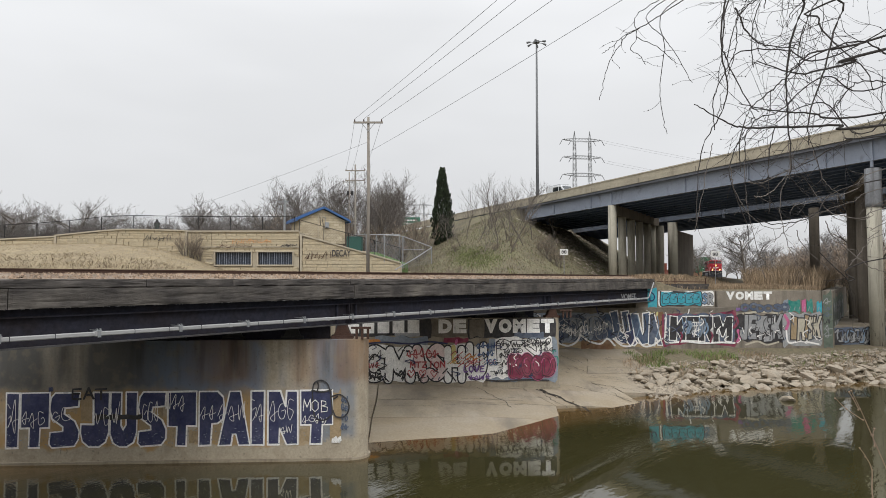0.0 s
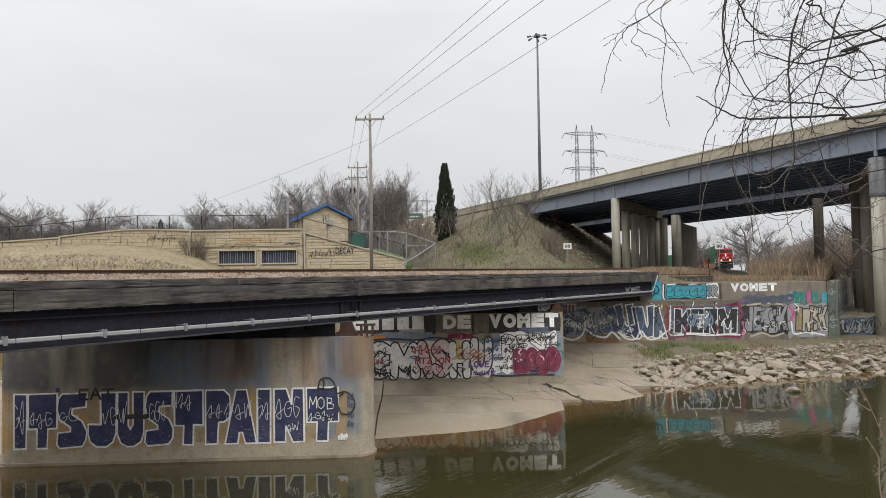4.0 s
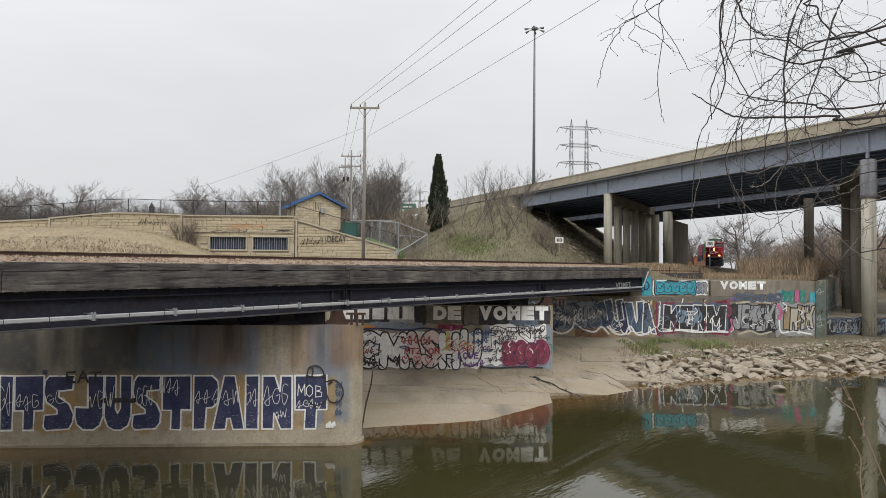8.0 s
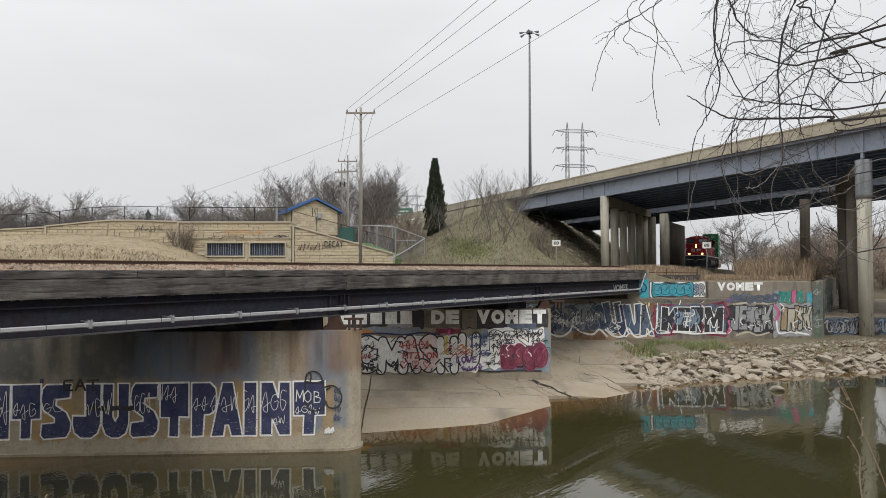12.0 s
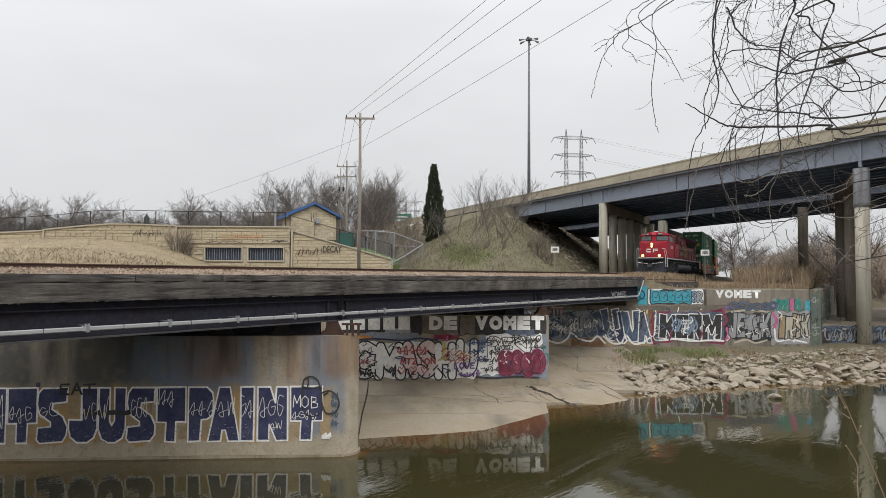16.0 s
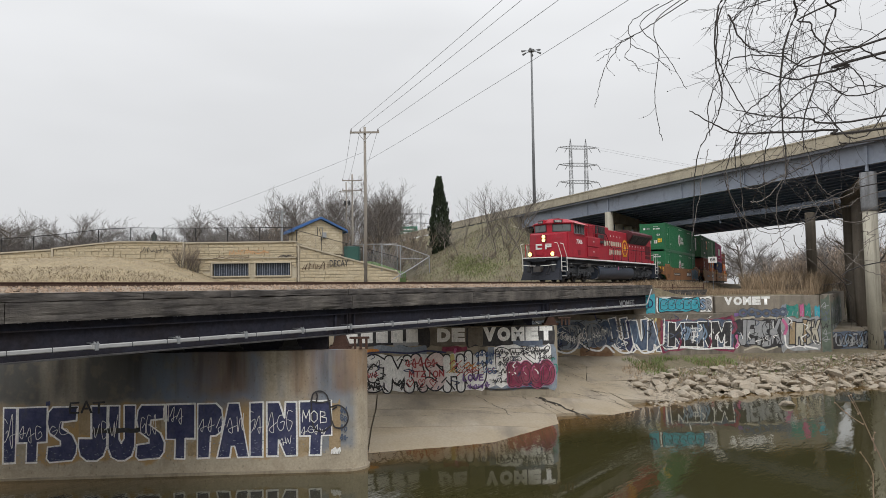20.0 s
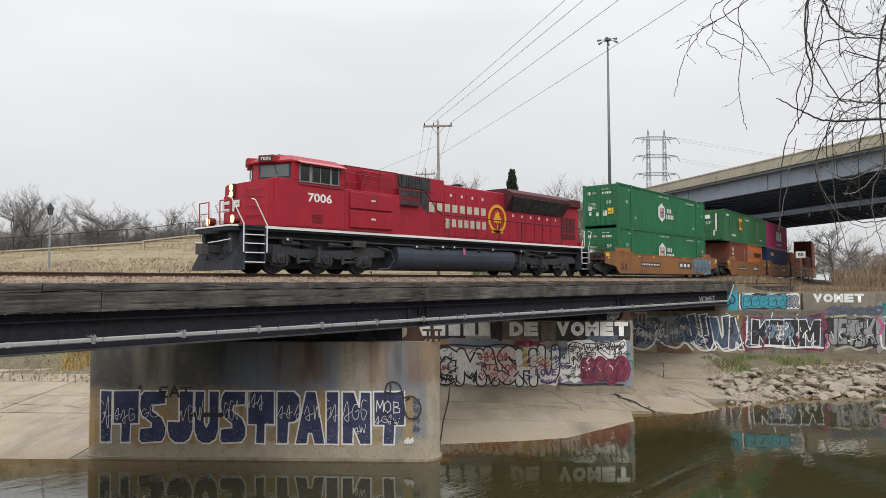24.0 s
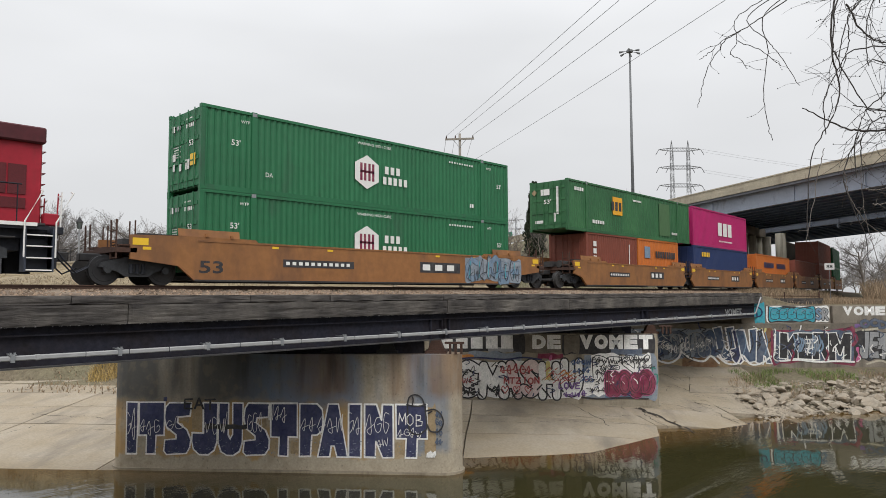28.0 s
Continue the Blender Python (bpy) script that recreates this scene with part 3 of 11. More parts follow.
def build_ground():
    def lines(lo, hi, stepsize, extra, far):
        a = set(np.arange(lo, hi + 0.01, stepsize).round(3)) | set(extra)
        d, x = stepsize, hi
        while x < far:
            d *= 1.35
            x += d
            a.add(x)
        d, x = stepsize, lo
        while x > -far:
            d *= 1.35
            x -= d
            a.add(x)
        return sorted(a)
    vs = lines(-62, 70, 1.25, (2.3, 2.7, 35.3, 35.8), 4200)
    ws = lines(-6, 128, 1.25, (55.75, 55.9, 56.3), 4200)
    def bed(v, w):
        # the soil lies lower under the concrete slabs
        sh = lerp_table(v, SHORE)
        under = sh - 2.0 < w < (55.6 if v > 2.5 else 41.5) and -59 < v < 18.6
        return height(v, w) - (0.14 if under else 0.0)
    verts = [RIV @ Vector((v, w, bed(v, w))) for w in ws for v in vs]
    n = len(vs)
    faces = [(j * n + i, j * n + i + 1, (j + 1) * n + i + 1, (j + 1) * n + i) for j in range(len(ws) - 1) for i in range(n - 1)]
    ob = new("ground", raw("ground", verts, faces, M["grass"], True))
    ob.data.materials.append(M["straw"])
    ob.data.materials.append(M["slope"])
    for f in ob.data.polygons:
        c = f.center
        st, o = SITE_I @ c, OVER_I @ c
        if -75 < st.x < -14 and 44 < st.y < 61 and c.z > 6.95:
            f.material_index = 1
        elif o.x > 8 and o.y < 45 and c.z > 7.0 and c.y > TRACK_Y + 6:
            f.material_index = 2
    return tagged(ob, "dry brown grassy banks and fields", "ground", kind="structure")


build_ground()

PIER1 = (-16.42, -1.5, 27.8, 29.4, -1.4, 4.82)
PIER2 = (-5.0, 9.7, 41.9, 43.3, 0.3, 4.85)


def build_water():
    """One sheet; an attribute holds the depth, by which the amber bed shows near the shore."""
    vs = [-900, -300, -120, *np.arange(-60, 61, 0.8), 120, 300, 900]
    ws = [-30, 0, 15, *np.arange(22, 30, 0.3), *np.arange(30.2, 52, 0.6), 60]
    n = len(vs)
    verts = [RIV @ Vector((v, w, 0)) for w in ws for v in vs]
    faces = [(j * n + i, j * n + i + 1, (j + 1) * n + i + 1, (j + 1) * n + i) for j in range(len(ws) - 1) for i in range(n - 1)]
    def footing(v, w):
        # the pale footing of the near pier shows under water
        return 0.12 + 0.42 * math.hypot(max(PIER1[0] - v, 0, v - PIER1[1]), max(PIER1[2] - w, 0, w - PIER1[3]))
    me = raw("water", verts, faces, M["water"])
    depth = me.attributes.new("depth", "FLOAT", "POINT")
    depth.data.foreach_set("value", [max(0.0, min(2.0, -height(v, w), footing(v, w))) for w in ws for v in vs])
    tagged(new("water", me), "murky green-brown river with small ripples", "river", kind="structure")


build_water()


# ---- railway bridge ----
def plan_pier(v0, v1, w0, w1, z0, z1, round_left=True):
    """A wall pier with half-round ends, upright."""
    r = (w1 - w0) / 2
    pts = [(v1 - r + r * math.sin(a), w0 + r - r * math.cos(a)) for a in np.linspace(0, math.pi, 11)]
    pts += [(v0 + r - r * math.sin(a), w1 - r + r * math.cos(a)) for a in np.linspace(0, math.pi, 11)] if round_left else [(v0, w1), (v0, w0)]
    return prism(bmesh.new(), pts, 2, z0, z1)




def build_bridge():
    bridge = thing("railway_bridge", None, "black steel plate-girder railway bridge with timber ballast curb", "bridge", kind="structure")
    xa, xb, y0, y1 = 1.0, 56.2, 20.2, 27.0
    # timbers of the curb, two courses, each a piece of its own
    rng = random.Random(4)
    for z0, z1, joints, dy in ((7.03, 7.28, (xa, 6.0, 11.4, 14.6, 20.4, 25.5, 31.0, 37.4, 43.0, 49.5, 56.6), 0.03), (6.46, 7.022, (xa, 7.5, 20.6, 29.6, 38.4, 47.0, 56.6), 0.0)):
        for a, b in zip(joints, joints[1:]):
            bm = bmesh.new()
            n, m = max(4, int((b - a) / 0.11)), 9 if z1 - z0 > 0.4 else 6
            rows = []
            for i in range(n + 1):
                x = a + 0.012 + (b - a - 0.024) * i / n
                wob = 0.018 * noise.noise(Vector((x * 0.7, z0, 1)))
                end = 0.02 if i in (0, n) else 0.0
                row = []
                for k in range(m + 1):
                    f = k / m
                    z = z0 + (z1 - z0) * f
                    # long checks along the grain, flaked fibres, worn arrises
                    deep = 0.09 * max(0.0, abs(noise.noise(Vector((x * 0.6, z * 8.0 + a, 3)))) - 0.24) + 0.012 * noise.noise(Vector((x * 2.6, z * 11.0, 7)))
                    arris = 0.035 * max(0.0, 0.25 + noise.noise(Vector((x * 1.7, z1 * 3, 5)))) * (1 if k in (0, m) else 0)
                    row.append(bm.verts.new((x, y0 + dy + wob + deep + arris + end, z - (0.6 * arris if k == m else 0) + (0.8 * arris if k == 0 else 0))))
                row += [bm.verts.new((x, y0 + 0.36, z1)), bm.verts.new((x, y0 + 0.36, z0))]
                rows.append(row)
            w = len(rows[0])
            for p, q in zip(rows, rows[1:]):
                for k in range(w):
                    bm.faces.new((p[k], p[(k + 1) % w], q[(k + 1) % w], q[k]))
            bm.faces.new(rows[0][::-1])
            bm.faces.new(rows[-1])
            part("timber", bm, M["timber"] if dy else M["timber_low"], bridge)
    deck = bmesh.new()
    box(deck, xa, xb, y0 + 0.42, y1, 6.25, 6.455)
    box(deck, xa, xb, y1 - 0.3, y1, 6.46, 7.2)
    part("deck", deck, M["steel_black"], bridge, "dark steel deck plates")
    for i, y in enumerate((20.62, 21.9, 23.2, 24.5, 25.7, 26.7)):
        for a, b in ((xa, 20.55), (20.62, 38.2), (38.27, xb)):
            bm = bmesh.new()
            box(bm, a, b, y - 0.012, y + 0.012, 5.4, 6.25)
            if i:
                box(bm, a, b, y - 0.24, y + 0.24, 5.36, 5.4)
            else:
                # paler than the other flanges: dust, and light on its edge put into colour
                part("flange", bx(a, b, y - 0.24, y + 0.24, 5.36, 5.398), M["dusty_steel"], bridge, "grey bottom flange, dust and edge light in its colour")
            box(bm, a, b, y - 0.2, y + 0.2, 6.21, 6.248)
            box(bm, a + 0.02, a + 0.05, y - 0.2, y + 0.2, 5.4, 6.21)
            box(bm, b - 0.05, b - 0.02, y - 0.2, y + 0.2, 5.4, 6.21)
            part("girder", bm, M["steel_black"], bridge)
    for x in (19.9, 21.0, 37.7, 38.6):
        part("stiffener", bx(x - 0.04, x + 0.04, 20.48, 20.607, 5.4, 6.21), M["steel_black"], bridge)
    # ballast crumbs and splinters lodged along the foot of the curb
    lumps = bmesh.new()
    for k in range(420):
        x, r = rng.uniform(xa, xb), rng.uniform(0.006, 0.022)
        tube(lumps, [(x - r, y0 + rng.uniform(-0.01, 0.05), 6.452), (x + rng.uniform(-r, r), y0 + rng.uniform(-0.01, 0.05), 6.452 + r * 1.3)], r, r * 0.5, n=4)
    tagged(part("crumbs", lumps, M["dusty_steel"], bridge, "ballast crumbs along the timber's foot"), "ballast crumbs along the timber's foot", kind="stuff")
    return bridge


bridge = build_bridge()


def build_conduit():
    pipe = thing("conduit", None, "pale grey plastic conduit clamped along the girder", "pipe")
    xs = [1.0, 5.2, 9.8, 14.4, 19.0, 23.6, 28.2, 32.8, 37.4, 42.0, 46.6, 51.2, 54.2]
    for a, b in zip(xs, xs[1:]):
        part("pipe", bx(a + 0.006, b - 0.006, 20.05, 20.18, 5.615, 5.745, bevel=0.025), M["pvc"], pipe)
        for f in (0.25, 0.5, 0.75):
            x = a + (b - a) * f
            part("band", bx(x - 0.008, x + 0.008, 20.046, 20.184, 5.611, 5.749), M["under"], pipe)
        part("coupling", bx(b - 0.07, b + 0.07, 20.035, 20.19, 5.605, 5.755, bevel=0.02), M["pvc"], pipe)
    part("pipe", tb([(54.2, 20.12, 5.68), (54.7, 20.12, 5.72), (55.9, 20.12, 6.95)], 0.055, n=8), M["pvc"], pipe, smooth=True)
    for x in np.arange(2.0, 54, 2.62):
        bm = bx(x - 0.09, x + 0.09, 20.05, 20.25, 5.762, 5.785)
        box(bm, x - 0.025, x + 0.025, 20.25, 20.6, 5.762, 5.785)
        box(bm, x - 0.05, x + 0.05, 20.02, 20.05, 5.58, 5.77)
        for dx in (-0.07, 0.02):
            box(bm, x + dx, x + dx + 0.05, 20.06, 20.12, 5.785, 5.83)
        part("clamp", bm, M["galv"], pipe)


build_conduit()


def build_pier(spec, label):
    p = thing("bridge_pier", RIV, label, "pier", "bridge piers", "structure")
    v0, v1, w0, w1, z0, z1 = spec
    part("ledge", plan_pier(v0 - 0.09, v1 + 0.09, w0 - 0.09, w1 + 0.09, z0, 0.10 if spec[4] < 0 else z0 + 0.3, True), M["concrete_pier"], p)
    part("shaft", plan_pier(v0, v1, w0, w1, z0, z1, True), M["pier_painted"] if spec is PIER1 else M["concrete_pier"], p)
    # bearings under each girder
    for i, y in enumerate((20.45, 22.0, 23.8, 25.6, 27.5, 29.4)):
        w = (w0 + w1) / 2
        x = (w - 0.6463 * y) / 0.7631
        v = 0.6461 * x - 0.7633 * y
        bm = bmesh.new()
        box(bm, v - 0.45, v + 0.45, w - 0.4, w + 0.4, z1, z1 + 0.12)
        prism(bm, [(v - 0.35, z1 + 0.12), (v + 0.35, z1 + 0.12), (v + 0.18, 5.355), (v - 0.18, 5.355)], 1, w - 0.3, w + 0.3)
        if i == 0:
            for dv in (0.62, 0.85, 1.08):
                box(bm, v + dv - 0.05, v + dv + 0.05, w - 0.62, w - 0.5, z1, z1 + 0.42)
            box(bm, v + 0.4, v + 1.2, w - 0.66, w - 0.46, z1 + 0.42, z1 + 0.5)
        part("bearing", bm, M["rust"] if i == 0 else M["black"], p, "rusty steel bridge bearing" if i == 0 else "grimy dark bridge bearing")
    part("diaphragm", bx(v0 + 0.9, v1 - 1.6, w0 + 0.55, w0 + 0.95, z1 + 0.002, 5.35), M["steel_black"], p, "dark steel end diaphragm")
    return p


pier_near = build_pier(PIER1, "stained concrete wall pier with large blue graffiti standing in water")
pier_far = build_pier(PIER2, "graffiti-covered concrete wall pier on the sloping apron")


def build_abutments():
    ab = thing("abutment_wall", RIV, "graffiti-covered concrete abutment and wing wall", "retaining wall", kind="structure")
    part("lower_wall", bx(2.5, 35.3, 55.7, 56.5, -0.5, 4.86, bevel=0.03), M["concrete_wall"], ab)
    part("upper_wall", bx(21.15, 26.2, 56.05, 56.5, 4.864, 6.32, bevel=0.03), M["concrete_wall"], ab)
    part("upper_wall", bx(26.22, 35.3, 55.74, 56.5, 4.864, 6.26, bevel=0.03), M["concrete_wall"], ab)
    part("wall_block", prism(bmesh.new(), [(19.3, 4.864), (21.12, 4.864), (21.12, 6.75), (20.5, 6.85), (19.3, 5.5)], 1, 55.85, 57.4), M["concrete_wall"], ab)
    part("back_wall", bx(6.5, 19.28, 56.9, 57.4, 4.86, 6.2), M["concrete_wall"], ab)
    wing = prism(bmesh.new(), [(35.32, 55.7), (36.2, 55.7), (56.2, 83.6), (55.2, 84.2)], 2, 0.4, 6.25)
    part("wing_wall", wing, M["concrete_wall"], ab)
    low = thing("low_wall", RIV, "low concrete wall sprayed with dark blue graffiti", "wall", kind="structure")
    part("wall_body", bx(37.3, 48.0, 57.5, 58.1, 0.8, 3.1, bevel=0.04), M["concrete_wall"], low)
    part("terrace", prism(bmesh.new(), [(37.9, 58.12), (48, 58.12), (72, 92), (62.2, 92)], 2, 1.0, 3.05), M["concrete_slab"], low)
    near = thing("abutment_wall", RIV, "plain concrete abutment at the near bank", "retaining wall", kind="structure")
    part("lower_wall", bx(-26, -12.5, 12.6, 13.6, -1, 5.3), M["concrete_wall"], near)
    return ab, low


abutment, low_wall = build_abutments()
lettering("VOMET", M["paint_grey"], bridge, pose(0, 20.605, 0), 50.1, 53.2, 5.62, 6.12, bold=0.03, lift=0.004, name="graffiti", label="thin grey sprayed letters")


# ---- track: ballast, ties, rails ----
def build_track():
    ss = list(np.arange(-30, 80, 0.5)) + list(np.arange(80, 360, 3.0))
    prof = ((-2.38, 7.02), (-2.36, 7.27), (-1.9, 7.34), (-1.3, 7.44), (0, 7.44), (1.3, 7.44), (2.4, 7.30), (3.4, 7.0), (3.5, 6.3))
    verts, n = [], len(prof)
    for s in ss:
        for d, z in prof:
            p, _ = track(s, d, z)
            k = 0.05 * noise.noise(Vector((p.x * 2.2, d * 3, 0))) if abs(d) < 2.4 else 0
            verts.append(p + Vector((0, 0, k)))
    faces = [(j * n + i, (j + 1) * n + i, (j + 1) * n + i + 1, j * n + i + 1) for j in range(len(ss) - 1) for i in range(n - 1)]
    tagged(new("ballast", raw("ballast", verts, faces, M["ballast"])), "brown crushed-stone ballast bed under the rails", "ballast", kind="structure")
    # loose stones on the shoulder
    rng = random.Random(8)
    sv, sf = [], []
    for _ in range(5200):
        s, d = rng.uniform(2, 58), rng.uniform(-2.3, -0.85)
        p, _ = track(s, d, lerp_table(d, ((-2.36, 7.27), (-1.9, 7.34), (-1.3, 7.44), (-0.8, 7.44))) + 0.0)
        r, b = rng.uniform(0.02, 0.065), len(sv)
        sv += [p + Vector((r * rng.uniform(0.7, 1.3) * c, r * rng.uniform(0.7, 1.3) * e, r * f)) for c, e, f in ((1, 0, 0), (-1, 0, 0), (0, 1, 0), (0, -1, 0), (0.2, 0.1, 1), (0, 0, -1))]
        sf += [(b + i, b + j, b + k) for i, j, k in ((0, 2, 4), (2, 1, 4), (1, 3, 4), (3, 0, 4), (2, 0, 5), (1, 2, 5), (3, 1, 5), (0, 3, 5))]
    st = mat("loose_ballast_stone", (0.235, 0.17, 0.12), 0.95, var=0.2, bump=0, island=0.45)
    tagged(new("loose_ballast", raw("loose_ballast", sv, sf, st)), "loose tan ballast stones on the track shoulder", "gravel", kind="stuff")
    rail_prof = ((-0.07, -0.17), (0.07, -0.17), (0.07, -0.15), (0.012, -0.13), (0.012, -0.045), (0.037, -0.035), (0.035, 0), (-0.035, 0), (-0.037, -0.035), (-0.012, -0.045), (-0.012, -0.13), (-0.07, -0.15))
    for side in (-0.755, 0.755):
        verts, m = [], len(rail_prof)
        for s in ss:
            for d, z in rail_prof:
                verts.append(track(s, side + d, TOR + z)[0])
        faces = [(j * m + i, (j + 1) * m + i, (j + 1) * m + (i + 1) % m, j * m + (i + 1) % m) for j in range(len(ss) - 1) for i in range(m)]
        tagged(new("rail", raw("rail", verts, faces, M["rail"])), "rust-brown steel rail on the ballasted track", "rail", "running rails", "structure")


build_track()


# ---- highway overpass ----
def build_overpass(name, origin_y, k0, k1, z0, slope, width, label, back=False):
    """One deck: girders, slab, barrier; x along the deck, y towards the eye is +."""
    o = thing(name, OVER @ pose(0, origin_y, 0), label, "overpass", "highway overpasses", "structure")
    def zz(k):
        return z0 + slope * k
    def beam(bm, a, b, y0, y1, lo, hi):
        vs = [bm.verts.new((x, y, zz(x) + z)) for z in (lo, hi) for y in (y0, y1) for x in (a, b)]
        for q in ((0, 2, 3, 1), (4, 5, 7, 6), (0, 1, 5, 4), (2, 6, 7, 3), (0, 4, 6, 2), (1, 3, 7, 5)):
            bm.faces.new([vs[i] for i in q])
        return bm
    ks = [k for k in (k0, -60, 0, 33.9, k1) if k0 <= k <= k1]
    for a, b in zip(ks, ks[1:]):
        bm = beam(bmesh.new(), a + 0.03, b - 0.03, -0.02, 0.02, 0.05, 1.75)
        beam(bm, a + 0.03, b - 0.03, -0.25, 0.25, 0.0, 0.05)
        beam(bm, a + 0.03, b - 0.03, -0.2, 0.2, 1.75, 1.8)
        part("fascia_girder", bm, M["steel_blue"], o, "grey-blue painted steel fascia girder")
        for i in range(int((b - a) / 8.5)):
            x = a + 4.2 + 8.5 * i
            part("stiffener", beam(bmesh.new(), x - 0.05, x + 0.05, 0.021, 0.16, 0.05, 1.75), M["steel_blue"], o)
    for k in ks[1:-1]:
        part("hanger", beam(bmesh.new(), k - 0.12, k + 0.12, 0.022, 0.2, -0.55, 1.72), M["steel_blue"], o)
    bays = 9
    for i in range(1, bays + 1):
        y = -i * (width - 0.6) / bays
        bm = beam(bmesh.new(), k0, k1 + 26, y - 0.02, y + 0.02, 0.05, 1.75)
        beam(bm, k0, k1 + 26, y - 0.22, y + 0.22, 0.0, 0.05)
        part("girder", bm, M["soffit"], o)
    part("deck", beam(bmesh.new(), k0, k1 + 26, -width, 0.66, 1.805, 2.1), M["deck"], o, "concrete deck slab coloured shade-dark")
    for yb in (0.35, -width):
        end = 190.0 if yb > 0 and not back else k1 + 26
        bm = beam(bmesh.new(), k0, end, yb, yb + 0.46, 2.104, 2.66)
        beam(bm, k0, end, yb + 0.12, yb + 0.36, 2.66, 3.16)
        bar = part("barrier", bm, M["barrier"], o, "tan concrete parapet")
        part("coping_rail", beam(bmesh.new(), k0, end, yb + 0.06, yb + 0.42, 3.163, 3.30), M["barrier"], bar, "tan concrete coping")
        for k in np.arange(k0 + 4, k1, 9.0):
            part("joint", beam(bmesh.new(), k - 0.02, k + 0.02, yb + 0.455, yb + 0.465, 2.12, 2.65), M["under"], bar)
    cross = bmesh.new()
    for k in np.arange(k0 + 3, k1, 6.5):
        for i in range(bays):
            y = -i * (width - 0.6) / bays
            beam(cross, k - 0.05, k + 0.05, y - (width - 0.6) / bays + 0.03, y - 0.03, 0.5, 1.5)
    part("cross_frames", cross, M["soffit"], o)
    return o


build_overpass("highway_overpass", 0.0, -75, 54.5, 17.58, -0.018, 18.0, "long steel-girder highway overpass with tan parapet on round columns")
build_overpass("highway_overpass", -21.0, -75, 69.5, 17.3, -0.018, 17.0, "second steel-girder highway overpass behind the first", True)


def build_bridge_seat():
    """The overpass's abutment wall along the top of the head slope, parallel to the tracks."""
    near, far = [], []
    for st in np.arange(93.0, 146.0, 4.0):
        near.append(track(st, 25.7, 0)[0][:2])
        far.append(track(st, 26.5, 0)[0][:2])
    w = thing("bridge_seat", None, "stained concrete abutment wall under the overpass ends", "retaining wall", kind="structure")
    part("wall_body", prism(bmesh.new(), near + far[::-1], 2, 13.5, 16.5), M["concrete_column"], w)


build_bridge_seat()


def build_column(name, x, y, z0, z1, r, label="round concrete overpass column", material="concrete_column"):
    c = thing(name, pose(x, y, 0), label, "column", "overpass columns", "structure")
    part("shaft", tb([(0, 0, z0), (0, 0, z1)], r, n=20), M[material], c, smooth=True)
    return c


def column_row(x, y, heading, gap, count, z0, top, r=0.55, rear="concrete_column", deep=1.3, cap_paint="column_shaded"):
    u = Vector((math.cos(radians(heading)), math.sin(radians(heading)), 0))
    for i in range(count):
        p = Vector((x, y, 0)) + u * gap * i
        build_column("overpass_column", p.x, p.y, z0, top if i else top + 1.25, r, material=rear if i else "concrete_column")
    a, b = Vector((x, y, 0)) + u * 0.9, Vector((x, y, 0)) + u * (gap * (count - 1) + 0.8)
    cap = thing("pier_cap", pose(a.x, a.y, 0, 0, 0, heading), "dark cap beam over the overpass columns", "pier cap", kind="structure")
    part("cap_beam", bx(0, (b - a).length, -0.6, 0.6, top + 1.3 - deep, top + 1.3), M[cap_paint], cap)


column_row(84.7, 35.9, 6.5, 4.6, 6, 6.2, 15.7)
column_row(69.8, 5.5, 12.0, 7.4, 3, 0.8, 15.3, 0.58, "column_shaded", 0.9)
head = thing("pier_cap", pose(69.8, 5.5, 0), "rounded concrete head of the overpass column", "pier cap", kind="structure")
part("cap_drum", tb([(0, 0, 13.5), (0, 0, 13.9), (0, 0, 16.9)], 0.66, n=20), mat("blue_grey_stained_drum", (0.21, 0.215, 0.225), 0.8, var=0.2, big=0.5, fine=8, bump=0.1, streak=(0.06, 0.055, 0.05), streak_amt=0.55, streak_scale=(2, 2, 0.2)), head, smooth=True)


def build_wall_pier():
    w = thing("wall_pier", pose(108, 35.7, 0, 0, 0, 7), "grey concrete wall pier of the second overpass", "pier", kind="structure")
    part("shaft", tb([(0, 0, 6.2), (0, 0, 16.2)], 0.75, n=20), M["concrete_column"], w, smooth=True)
    part("wall_body", bx(0.6, 15, -0.5, 0.5, 6.2, 15.0), M["column_shaded"], w)
    part("shaft", tb([(-3.5, 1.2, 6.2), (-3.5, 1.2, 15.5)], 0.6, n=16), M["concrete_column"], w, smooth=True)


build_wall_pier()
build_column("overpass_column", 97.5, 14.2, 5.5, 16.3, 0.6, material="column_shaded")


# ---- train ----
train = []          # things that ride: (object, metres behind the head lamps)
wheels = []         # turning wheelsets: (object, radius)
CL = 11.7           # the locomotive's middle, metres behind its head lamps


def mirror(bm):
    """Add the same again on the other side."""
    geom = bmesh.ops.duplicate(bm, geom=bm.verts[:] + bm.edges[:] + bm.faces[:])["geom"]
    for v in [g for g in geom if isinstance(g, bmesh.types.BMVert)]:
        v.co.y = -v.co.y
    return bm


def hexa(bm, a, b):
    """A solid between two quads of four corners each."""
    lo, hi = [bm.verts.new(p) for p in a], [bm.verts.new(p) for p in b]
    bm.faces.new(lo[::-1])
    bm.faces.new(hi)
    for i in range(4):
        j = (i + 1) % 4
        bm.faces.new((lo[i], lo[j], hi[j], hi[i]))
    return bm


